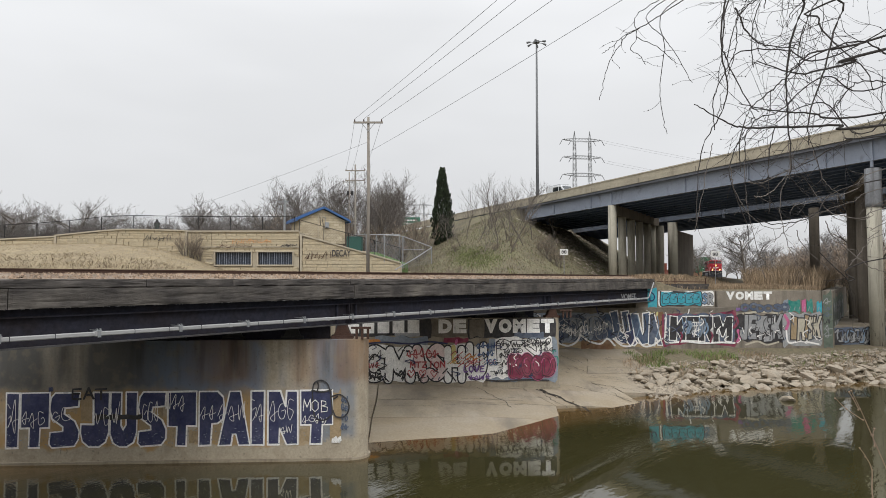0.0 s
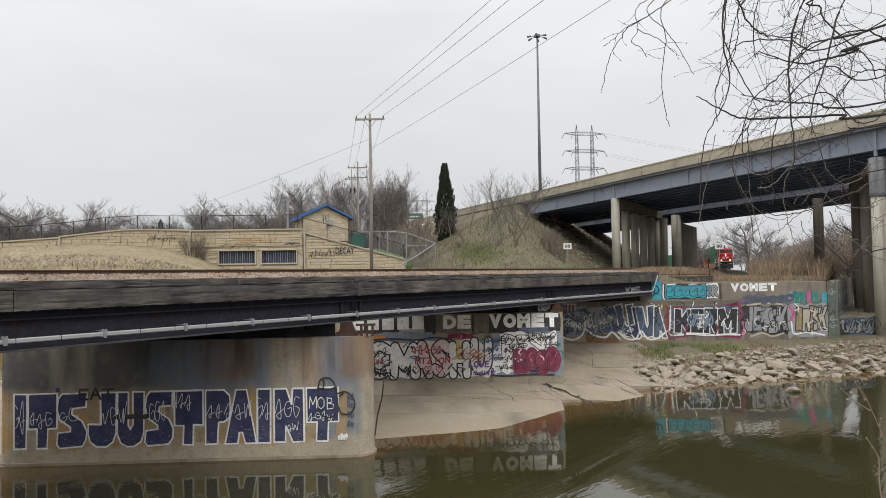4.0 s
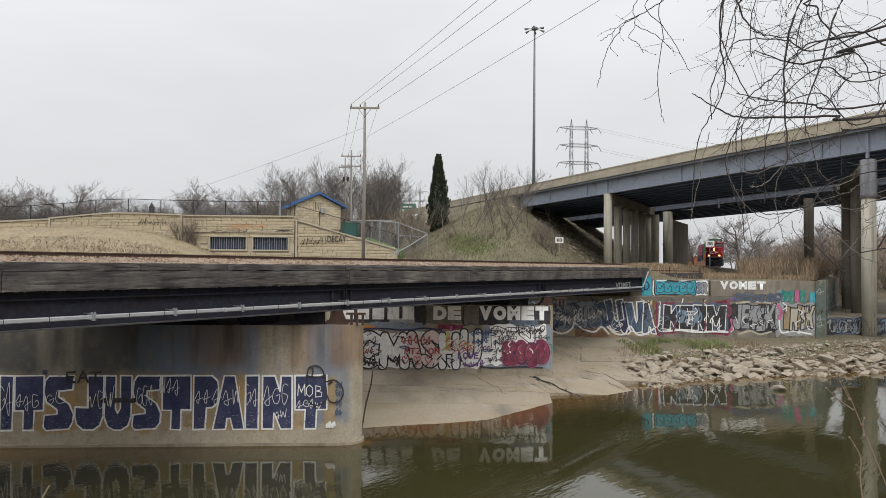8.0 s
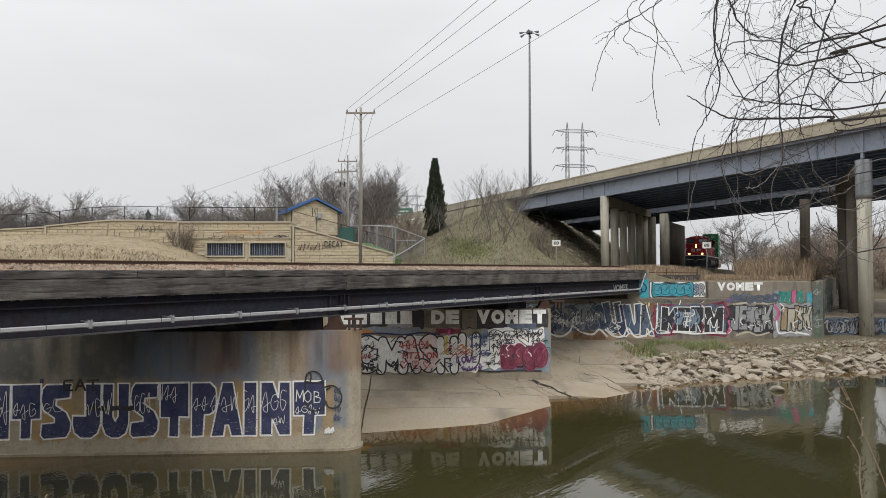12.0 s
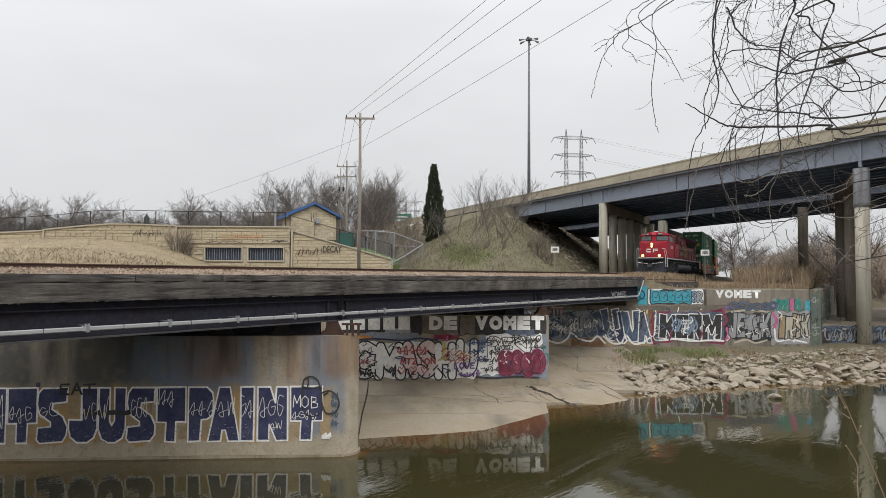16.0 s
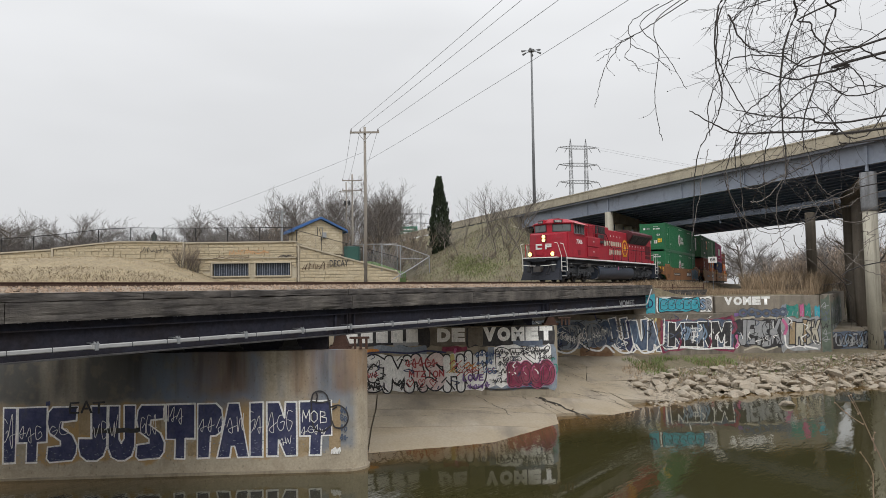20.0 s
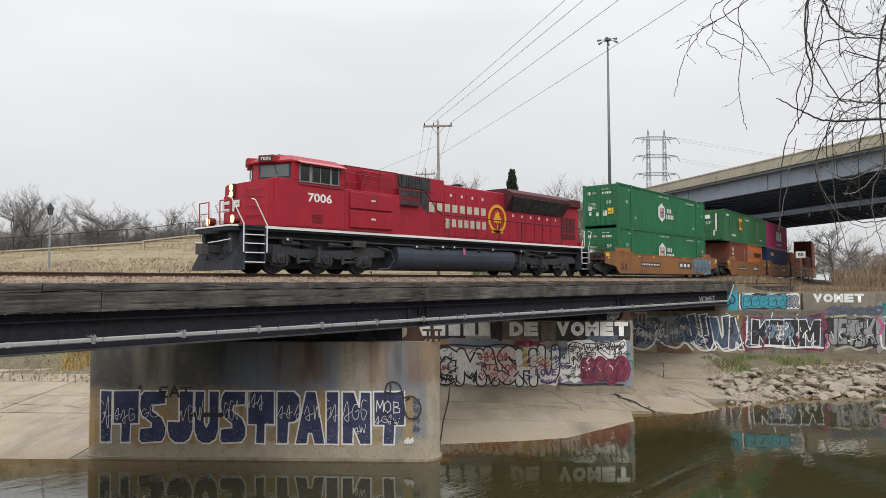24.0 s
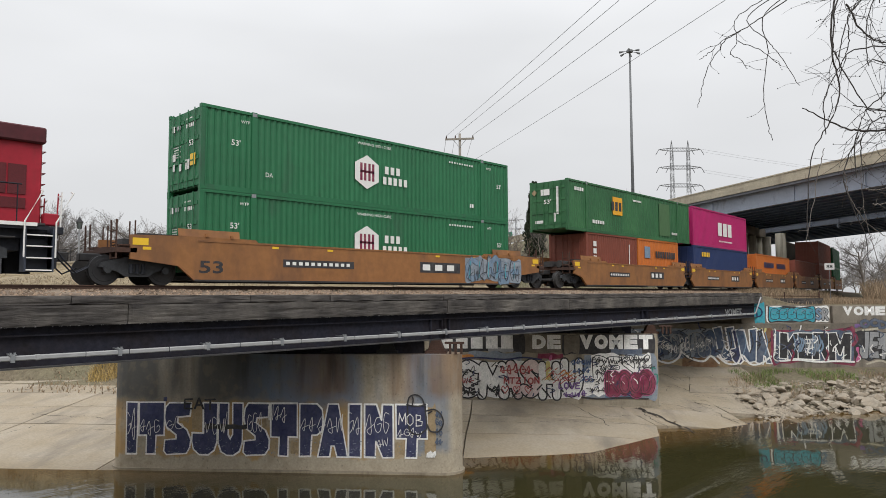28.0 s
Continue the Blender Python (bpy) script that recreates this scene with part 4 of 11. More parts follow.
def wheelset_mesh(r):
    bm = bmesh.new()
    for y in (-0.78, 0.78):
        s = 1 if y > 0 else -1
        tube(bm, [(0, y - 0.065, 0), (0, y + 0.065, 0)], r, n=28)
        tube(bm, [(0, y - 0.09 * s, 0), (0, y - 0.06 * s, 0)], r + 0.025, n=28)
        tube(bm, [(0, y + 0.066 * s, 0), (0, y + 0.075 * s, 0)], r * 0.78, r * 0.76, n=28)
        tube(bm, [(0, y + 0.075 * s, 0), (0, y + 0.10 * s, 0)], r * 0.3, n=14)
        for k in range(4):
            a = k * math.pi / 2 + 0.4
            box(bm, r * 0.55 * math.cos(a) - 0.05, r * 0.55 * math.cos(a) + 0.05, y + 0.073 * s, y + 0.085 * s, r * 0.55 * math.sin(a) - 0.05, r * 0.55 * math.sin(a) + 0.05)
    tube(bm, [(0, -0.95, 0), (0, 0.95, 0)], 0.085, n=10)
    me = bpy.data.meshes.new("wheelset")
    bm.to_mesh(me)
    bm.free()
    me.materials.append(M["black"])
    return me


WHEEL_BIG, WHEEL_SMALL = wheelset_mesh(0.533), wheelset_mesh(0.46)


def add_wheelset(parent, x, big=True, turning=False):
    r = 0.533 if big else 0.46
    ob = new("wheelset", WHEEL_BIG if big else WHEEL_SMALL)
    ob.parent = parent
    ob.location = (x, 0, r)
    if turning:
        wheels.append((ob, r))
    return ob




def side_plane(y):
    return pose(0, y, 0)


def bars(bm, plane, x0, x1, z0, z1, n, lift=0.006, gap=0.28):
    """A word as n plain bars."""
    w = (x1 - x0) / n
    for i in range(n):
        flat(bm, [(x0 + i * w, z0), (x0 + (i + 1 - gap) * w, z0), (x0 + (i + 1 - gap) * w, z1), (x0 + i * w, z1)], plane, lift)
    return bm


def bar_row(parent, material, plane, x0, x1, z0, z1, n, gap=0.28):
    """A word as n plain bars, each a part."""
    w = (x1 - x0) / n
    for i in range(n):
        part("lettering_bar", quad(bmesh.new(), plane, x0 + i * w, x0 + (i + 1 - gap) * w, z0, z1, 0.008), material, parent)


def build_locomotive():
    lo = thing("locomotive", None, "red six-axle diesel freight locomotive with lit headlights", "locomotive")
    D = lambda d: d - CL
    # frame and sill
    part("underframe", bx(D(0.6), D(23.6), -1.12, 1.12, 1.30, 1.66), M["under"], lo)
    part("centre_sill", bx(D(1.6), D(23.0), -0.9, 0.9, 0.95, 1.296), M["under"], lo)
    for s in (-1, 1):
        part("side_sill", bx(D(0.6), D(23.6), min(s * 1.36, s * 1.418), max(s * 1.36, s * 1.418), 1.54, 1.66), M["under"], lo)
    for s in (-1, 1):
        part("sill_stripe", bx(D(1.5), D(23.3), min(s * 1.42, s * 1.47), max(s * 1.42, s * 1.47), 1.625, 1.725), M["white"], lo, "white sill stripe")
    part("walkway", bx(D(0.5), D(23.5), -1.45, 1.45, 1.664, 1.72), M["black"], lo)
    # nose
    n = bmesh.new()
    low_r = [n.verts.new((D(d), y, 1.724)) for d, y in ((1.0, -0.66), (1.0, 0.66), (1.62, 1.48), (1.9, 1.48), (1.9, -1.48), (1.62, -1.48))]
    top_n = [n.verts.new((D(d), y, z)) for d, y, z in ((1.05, -0.62, 3.34), (1.05, 0.62, 3.34), (1.66, 1.42, 3.46), (1.95, 1.42, 3.52), (1.95, -1.42, 3.52), (1.66, -1.42, 3.46))]
    n.faces.new(low_r)
    for i in range(1, 5):
        n.faces.new((top_n[0], top_n[i], top_n[i + 1]))
    for i in range(6):
        n.faces.new((low_r[i], low_r[(i + 1) % 6], top_n[(i + 1) % 6], top_n[i]))
    bmesh.ops.recalc_face_normals(n, faces=n.faces)
    bmesh.ops.bevel(n, geom=[e for e in n.edges if e.calc_face_angle(0) > 0.2], offset=0.04, segments=2, affect="EDGES")
    nose = part("nose", n, M["red"], lo)
    part("nose_door", bx(D(0.975), D(1.02), 0.02, 0.58, 1.9, 2.9, bevel=0.008), M["red"], nose)
    for z in (2.1, 2.45, 2.8, 3.08):
        part("grab_iron", tb([(D(1.14), -0.78, z), (D(1.06), -0.84, z), (D(1.40), -1.30, z), (D(1.48), -1.24, z)], 0.014, n=5), M["red_dark"], nose)
    # cab
    cab = part("cab", bx(D(1.86), D(5.1), -1.5, 1.5, 1.724, 3.55, bevel=0.03), M["red"], lo)
    plan = [(D(1.95), -0.16), (D(2.62), -1.5), (D(5.1), -1.5), (D(5.1), 1.5), (D(2.62), 1.5), (D(1.95), 0.16)]
    part("upper_cab", prism(bmesh.new(), plan, 2, 3.552, 4.2), M["red"], cab)
    c = bmesh.new()
    lo_r = [c.verts.new((x - (0.12 if x < D(3) else 0), y * 1.02, 4.202)) for x, y in plan]
    mid_r = [c.verts.new((x - (0.12 if x < D(3) else 0), y * 1.02, 4.27)) for x, y in plan]
    top_r = [c.verts.new((max(x + 0.35, D(2.3)) if x < D(5) else x, y * 0.58, 4.57)) for x, y in plan]
    c.faces.new(lo_r[::-1])
    c.faces.new(top_r)
    for a_r, b_r in ((lo_r, mid_r), (mid_r, top_r)):
        for i in range(6):
            c.faces.new((a_r[i], a_r[(i + 1) % 6], b_r[(i + 1) % 6], b_r[i]))
    part("cab_roof", c, M["red"], cab)
    for x0, x1 in ((D(2.7), D(3.35)), (D(3.9), D(4.6))):
        part("roof_hatch", bx(x0, x1, -0.45, 0.45, 4.57, 4.63, bevel=0.01), M["red_dark"], cab)
    # windshields on the sloping front
    for s in (-1, 1):
        for p0, p1 in (((D(1.95), s * 0.16), (D(2.62), s * 1.5)),):
            a, b = Vector((*p0, 0)), Vector((*p1, 0))
            along_w = (b - a).normalized()
            out = Vector((-abs(along_w.y), s * abs(along_w.x), 0))
            def pane(f0, f1, z0, z1, l0, l1):
                q = [a.lerp(b, f0) + out * l0, a.lerp(b, f1) + out * l0, a.lerp(b, f1) + out * l1, a.lerp(b, f0) + out * l1]
                return prism(bmesh.new(), [(v.x, v.y) for v in q], 2, z0, z1)
            part("windshield_frame", pane(0.05, 0.95, 3.60, 4.15, 0.0, 0.02), M["black"], cab)
            part("windshield", pane(0.10, 0.90, 3.66, 4.11, 0.015, 0.03), M["glass_pale"], cab, "pale reflecting windshield pane")
            m_w = a.lerp(b, 0.5) + out * 0.045
            part("wiper", tb([(m_w.x, m_w.y, 4.12), ((m_w + along_w * 0.1).x, (m_w + along_w * 0.1).y, 3.75)], 0.012, n=4), M["black"], cab)
        # number boards over the windshields, turned with them
        fb = pose(D(2.12), s * 0.62, 0, 0, 0, -63.4 if s < 0 else -116.6)
        nb = bx(-0.34, 0.34, -0.16, 0.30, 4.20, 4.48, bevel=0.02)
        nb.transform(fb)
        board = part("number_board", nb, M["red"], cab)
        face = bx(-0.29, 0.29, -0.175, -0.155, 4.24, 4.44)
        face.transform(fb)
        part("board_face", face, M["paint_black"], board)
        lettering("7006", M["sign_white"], board, fb @ pose(0, -0.175, 0), -0.23, 0.23, 4.28, 4.40, bold=0.01)
        # side windows: frame and three panes, and the sunshade
        yf = s * 1.5
        fr = bmesh.new()
        for x0, x1, z0, z1 in ((D(2.90), D(4.80), 4.14, 4.18), (D(2.90), D(4.80), 3.48, 3.52), (D(2.90), D(2.95), 3.52, 4.14), (D(3.36), D(3.50), 3.52, 4.14), (D(3.86), D(3.90), 3.52, 4.14), (D(4.34), D(4.44), 3.52, 4.14), (D(4.76), D(4.80), 3.52, 4.14)):
            box(fr, x0, x1, min(yf, yf + s * 0.03), max(yf, yf + s * 0.03), z0, z1)
        part("window_frame", fr, M["galv"], cab)
        for x0, x1 in ((D(2.95), D(3.36)), (D(3.50), D(3.86)), (D(3.90), D(4.34)), (D(4.44), D(4.76))):
            part("window_pane", bx(x0, x1, min(yf, yf + s * 0.012), max(yf, yf + s * 0.012), 3.52, 4.14), M["glass"], cab)
        sh = hexa(bmesh.new(), [(D(2.78), yf, 4.27), (D(4.98), yf, 4.27), (D(4.98), yf + s * 0.30, 4.15), (D(2.78), yf + s * 0.30, 4.15)],
                  [(D(2.78), yf, 4.30), (D(4.98), yf, 4.30), (D(4.98), yf + s * 0.30, 4.18), (D(2.78), yf + s * 0.30, 4.18)])
        part("sunshade", sh, mat("faded_red_paint", (0.50, 0.13, 0.13), 0.5, var=0.08, fine=5, bump=0), cab)
        part("drip_rail", bx(D(2.9), D(5.0), min(yf, yf + s * 0.03), max(yf, yf + s * 0.03), 3.36, 3.40), M["red_dark"], cab)
        pl = bmesh.new()
        prism(pl, [(D(2.55), 1.80), (D(5.0), 1.80), (D(5.0), 2.36), (D(3.0), 2.36)], 1, min(yf, yf + s * 0.018), max(yf, yf + s * 0.018))
        panel = part("side_panel", pl, M["red"], cab)
        for i in range(5):
            part("louvre", bx(D(3.5), D(4.0), min(yf + s * 0.018, yf + s * 0.035), max(yf + s * 0.018, yf + s * 0.035), 1.95 + i * 0.075, 1.98 + i * 0.075), M["red_dark"], panel)
    lettering("7006", M["white"], cab, side_plane(-1.5), D(3.32), D(4.46), 2.75, 3.10, bold=0.025, label="white road number")
    # bodies behind the cab
    part("equipment_body", bx(D(5.1), D(8.15), -1.5, 1.5, 1.724, 3.42, bevel=0.02), M["red"], lo)
    for z0, z1 in ((2.66, 3.34), (1.88, 2.58)):
        for s in (-1, 1):
            d = part("equipment_door", bx(D(5.35), D(7.68), min(s * 1.5, s * 1.58), max(s * 1.5, s * 1.58), z0, z1, bevel=0.02), M["red"], lo)
            part("sticker", bx(D(6.45), D(6.68), min(s * 1.58, s * 1.584), max(s * 1.58, s * 1.584), (z0 + z1) / 2, (z0 + z1) / 2 + 0.07), M["sign_white"], d)
    part("upper_hood", bx(D(5.1), D(11.55), -0.98, 0.98, 3.424, 4.50, bevel=0.03), M["red"], lo)
    part("blower_box", bx(D(6.2), D(7.5), -1.22, -0.98, 3.44, 4.35, bevel=0.02), M["red"], lo)
    for s in (-1, 1):
        rails = bmesh.new()
        for z in (3.75, 4.1, 4.4):
            tube(rails, [(D(5.2), s * 1.35, z), (D(8.1), s * 1.35, z)], 0.02, n=5)
        for x in (5.25, 6.2, 7.1, 8.05):
            tube(rails, [(D(x), s * 1.35, 3.42), (D(x), s * 1.35, 4.4)], 0.02, n=5)
        part("upper_handrail", rails, M["red_dark"], lo)
    for s in (-1, 1):
        part("air_intake_grille", bx(D(8.5), D(10.55), min(s * 0.98, s * 1.03), max(s * 0.98, s * 1.03), 3.88, 4.46), M["paint_black"], lo, "black intake grille")
        for i in range(14):
            part("grille_slat", bx(D(8.55 + i * 0.142), D(8.60 + i * 0.142), min(s * 1.03, s * 1.05), max(s * 1.03, s * 1.05), 3.9, 4.44), M["black"], lo)
        g = bx(D(8.35), D(9.62), min(s * 0.99, s * 1.26), max(s * 0.99, s * 1.26), 3.05, 3.79, bevel=0.02)
        dyn = part("dynamic_brake_box", g, M["red_dark"], lo)
        for z0, z1 in ((3.47, 3.74), (3.09, 3.25)):
            part("brake_grille", bx(D(8.42), D(9.53), min(s * 1.26, s * 1.275), max(s * 1.26, s * 1.275), z0, z1), M["paint_black"], dyn, "black grille")
        tri = bmesh.new()
        prism(tri, [(D(9.66), 3.78), (D(10.42), 3.78), (D(10.42), 2.72), (D(9.66), 3.22)], 1, min(s * 0.981, s * 1.0), max(s * 0.981, s * 1.0))
        part("side_grille", tri, M["paint_black"], lo, "black slanting grille")
        for i in range(7):
            part("grille_slat", bx(D(8.5 + 0.145 * i), D(8.53 + 0.145 * i), min(s * 1.26, s * 1.285), max(s * 1.26, s * 1.285), 3.28, 3.38), M["red_dark"], dyn)
        part("intake_frame", bx(D(8.42), D(10.62), min(s * 0.98, s * 1.02), max(s * 0.98, s * 1.02), 3.80, 3.87), M["red_dark"], lo)
    # long hood with its doors
    hood = part("long_hood", bx(D(8.15), D(23.5), -0.95, 0.95, 1.724, 4.32, bevel=0.04), M["red"], lo)
    for s in (-1, 1):
        low = bmesh.new()
        prism(low, [(D(8.15), 1.724), (D(10.45), 1.724), (D(10.45), 2.70), (D(9.6), 3.22), (D(8.15), 3.22)], 1, min(s * 0.95, s * 1.12), max(s * 0.95, s * 1.12))
        part("lower_panel", low, M["red"], lo)
    xs = [11.55, 12.35, 13.15, 13.95, 14.75, 16.5, 17.3, 18.1, 18.9, 19.7, 20.5, 21.4]
    for a, b in zip(xs, xs[1:]):
        for s in (-1, 1):
            top = 3.98 if b < 16 else 3.34
            d = part("hood_door", bx(D(a) + 0.03, D(b) - 0.03, min(s * 0.95, s * 0.972), max(s * 0.95, s * 0.972), 1.86, top, bevel=0.006), M["red"], lo)
            part("sticker", bx(D((a + b) / 2), D((a + b) / 2) + 0.13, min(s * 0.972, s * 0.976), max(s * 0.972, s * 0.976), top - 0.22, top - 0.09), M["sign_white"], d)
            part("latch", bx(D(a) + 0.07, D(a) + 0.10, min(s * 0.972, s * 0.99), max(s * 0.972, s * 0.99), 2.5, 2.62), M["red_dark"], d)
    # radiator wings
    for s in (-1, 1):
        w = bmesh.new()
        prism(w, [(s * 0.94, 3.40), (s * 1.5, 4.16), (s * 1.5, 4.32), (s * 1.0, 4.58), (s * 0.0, 4.60), (s * 0.0, 3.44)], 0, D(16.25), D(21.8))
        wing = part("radiator_wing", w, M["soot"], lo, "sooty dark red radiator wing")
        g = hexa(bmesh.new(), [(D(16.75), s * 0.98, 3.45), (D(21.45), s * 0.98, 3.45), (D(21.45), s * 1.49, 4.14), (D(16.4), s * 1.49, 4.14)],
                 [(D(16.75), s * 1.02, 3.42), (D(21.45), s * 1.02, 3.42), (D(21.45), s * 1.53, 4.11), (D(16.4), s * 1.53, 4.11)])
        part("radiator_grille", g, M["paint_black"], wing, "black radiator grille")
        for k in range(1, 3):
            x = D(16.55 + k * 5.0 / 3)
            part("grille_bar", hexa(bmesh.new(), [(x - 0.05, s * 1.0, 3.42), (x + 0.05, s * 1.0, 3.42), (x + 0.05, s * 1.53, 4.12), (x - 0.05, s * 1.53, 4.12)],
                                    [(x - 0.05, s * 1.03, 3.39), (x + 0.05, s * 1.03, 3.39), (x + 0.05, s * 1.55, 4.10), (x - 0.05, s * 1.55, 4.10)]), M["black"], wing)
    part("rear_cap", bx(D(21.8), D(23.55), -1.12, 1.12, 4.05, 4.52, bevel=0.04), M["soot"], lo)
    for s in (-1, 1):
        for x0 in (21.6, 22.15, 22.65):
            part("rear_grille", bx(D(x0), D(x0 + 0.45), min(s * 0.95, s * 0.98), max(s * 0.95, s * 0.98), 2.55, 3.4), mat("dark_red_grille", (0.10, 0.012, 0.016), 0.7, var=0.2, fine=20, bump=0.2), lo)
        part("rear_grille", bx(D(21.6), D(23.1), min(s * 0.95, s * 0.98), max(s * 0.95, s * 0.98), 2.15, 2.45), mat("dark_red_grille", (0.10, 0.012, 0.016), 0.7, var=0.2, fine=20, bump=0.2), lo)
    horn = bmesh.new()
    for y, r in ((-0.12, 0.07), (0.05, 0.08), (0.2, 0.06)):
        tube(horn, [(D(13.3), y, 4.56), (D(13.55), y, 4.56)], 0.03, r, n=8)
        tube(horn, [(D(13.6), y, 4.56), (D(13.85), y, 4.56)], r, 0.03, n=8)
    box(horn, D(13.5), D(13.65), -0.2, 0.25, 4.32, 4.53)
    part("horn", horn, M["paint_black"], lo)
    for x in (18.0, 20.0):
        part("roof_fan", tb([(D(x), 0, 4.3), (D(x), 0, 4.62)], 0.6, 0.55, n=18), M["red_dark"], lo)
    # words as plain bars, and the round emblem
    hp = side_plane(-0.978)
    for x0, x1, z0, n in ((10.5, 14.82, 3.0, 8), (11.62, 14.82, 2.30, 7)):
        w = (x1 - x0) / n
        for i in range(n):
            tall = 0.46 if i == 0 else 0.38
            q = bars(bmesh.new(), hp, D(x0 + i * w), D(x0 + (i + 1) * w), z0 + 0.38 - tall, z0 + 0.38, 1, gap=0.33)
            part("lettering_bar", q, M["cream"], lo, "cream lettering bar")
    em = bmesh.new()
    cx, cz, rx, rzz = D(15.6), 2.92, 0.68, 0.66
    ring = [(cx + rx * math.sin(a), cz + rzz * math.cos(a)) for a in np.linspace(0, 2 * math.pi, 41)]
    stroke(em, ring, 0.16, hp, 0.008)
    leaf = []
    for q in range(22):
        a = 2 * math.pi * q / 22
        r = (0.36, 0.22)[q % 2] * (1.0 + 0.18 * math.cos(3 * a))
        leaf.append((cx + r * math.sin(a), cz + 0.04 + r * math.cos(a)))
    flat(em, leaf, hp, 0.008)
    for x0, x1, z0, z1 in ((-0.04, 0.04, -0.52, -0.3), (-0.5, 0.5, -0.74, -0.60)):
        flat(em, [(cx + x0, cz + z0), (cx + x1, cz + z0), (cx + x1 * 0.9, cz + z1), (cx + x0 * 0.9, cz + z1)], hp, 0.008)
    part("emblem", em, M["gold"], lo, "yellow oval emblem")
    nf = Matrix(((0, 1, 0, D(0.965)), (-1, 0, 0, 0), (0, 0, 1, 0), (0, 0, 0, 1)))
    for x0 in (-0.62, 0.1):
        lg = bmesh.new()
        for q in ((x0, x0 + 0.14, 2.3, 2.7), (x0 + 0.14, x0 + 0.5, 2.58, 2.7), (x0 + 0.14, x0 + 0.5, 2.3, 2.42) if x0 < 0 else (x0 + 0.14, x0 + 0.5, 2.44, 2.56)):
            flat(lg, [(q[0], q[2]), (q[1], q[2]), (q[1], q[3]), (q[0], q[3])], nf, 0.02)
        part("nose_mark", lg, M["sign_white"], nose, "white block mark")
    # head and ditch lights
    hl = part("headlight_box", bx(D(0.94), D(1.12), -0.17, 0.17, 2.82, 3.34, bevel=0.03), M["soot"], lo)
    for z in (2.95, 3.2):
        part("headlight", tb([(D(0.93), 0, z), (D(0.945), 0, z)], 0.125, n=16), M["lamp"], hl, "lit round headlight")
    for y in (-0.87, 0.87):
        dl = part("ditch_light_housing", tb([(D(0.5), y, 1.95), (D(0.75), y, 1.95)], 0.15, n=12), M["red_dark"], lo)
        part("ditch_light", tb([(D(0.493), y, 1.95), (D(0.5), y, 1.95)], 0.145, n=16), M["lamp"], dl, "lit ditch light")
    # front platform, pilot, coupler
    part("front_platform", bx(D(0.2), D(1.1), -1.3, 1.3, 1.5, 1.66, bevel=0.03), M["under"], lo)
    part("drop_step", bx(D(-0.05), D(0.19), -0.5, 0.5, 1.42, 1.50), M["under"], lo)
    for y in (-0.95, 0.95):
        part("pilot_bracket", bx(D(0.35), D(0.68), y - 0.12, y + 0.12, 0.7, 1.45, bevel=0.03), M["truck"], lo)
        part("uncoupling_lever", tb([(D(0.2), y * 1.35, 1.2), (D(0.0), y * 0.7, 1.12), (D(-0.05), y * 0.2, 1.1)], 0.02, n=5), M["white"], lo)
    part("platform_stripe", bx(D(0.18), D(1.0), -1.31, 1.31, 1.662, 1.72), M["white"], lo, "white platform edge")
    pl = hexa(bmesh.new(), [(D(0.15), -1.45, 0.12), (D(0.15), 1.45, 0.12), (D(0.66), 1.5, 0.12), (D(0.66), -1.5, 0.12)], [(D(0.5), -1.35, 0.95), (D(0.5), 1.35, 0.95), (D(0.72), 1.4, 0.95), (D(0.72), -1.4, 0.95)])
    part("plow", pl, M["under"], lo)
    part("pilot_plate", bx(D(0.66), D(0.78), -1.4, 1.4, 0.5, 1.5), M["under"], lo)
    cp = bx(D(-0.2), D(0.66), -0.16, 0.16, 0.72, 1.02, bevel=0.04)
    box(cp, D(-0.3), D(-0.05), -0.24, 0.24, 0.68, 1.06)
    part("coupler", cp, M["black"], lo)
    part("rear_coupler", bx(D(23.7), D(24.5), -0.16, 0.16, 0.72, 1.02, bevel=0.04), M["black"], lo)
    part("rear_platform", bx(D(23.6), D(24.05), -1.2, 1.2, 1.45, 1.66, bevel=0.02), M["under"], lo)
    part("rear_pilot", bx(D(23.7), D(23.85), -1.35, 1.35, 0.45, 1.44), M["under"], lo)
    for y in (-1.0, -0.62, 0.5):
        part("rear_hose", tb([(D(23.85), y, 1.1), (D(24.15), y, 0.7), (D(24.5), y * 0.9, 0.35), (D(24.9), y * 0.8, 0.55)], 0.028, n=5), M["under"], lo)
    for i in range(8):
        z = 1.95 + 0.32 * i
        part("grab_iron", tb([(D(23.5), -0.72, z), (D(23.64), -0.72, z + 0.02), (D(23.64), -0.40, z + 0.02), (D(23.5), -0.40, z)], 0.016, n=4), M["red_dark"], lo)
    for y in (-1.05, -0.7, 0.7, 1.05):
        part("rear_handrail", tb([(D(24.0), y, 1.66), (D(24.02), y, 2.7)], 0.022, n=5), M["red"] if abs(y) < 1 else M["white"], lo)
    part("rear_rail", tb([(D(24.02), -1.05, 2.6), (D(24.02), -0.7, 2.6)], 0.02, n=5), M["white"], lo)
    part("rear_box", bx(D(23.55), D(23.95), -1.1, -0.75, 1.7, 2.05, bevel=0.03), M["red"], lo)
    hoses = bmesh.new()
    for y in (-0.75, -0.55, 0.5, 0.7):
        tube(hoses, [(D(0.6), y, 1.25), (D(0.35), y * 1.05, 0.9), (D(0.25), y * 0.9, 0.55), (D(0.35), y * 0.7, 0.45)], 0.025, n=5)
    part("brake_hoses", hoses, M["paint_black"], lo)
    # steps and grab rails, both ends, both sides
    for d0, d1, e in ((0.62, 1.52, 1), (23.0, 23.75, -1)):
        for s in (-1, 1):
            w = bmesh.new()
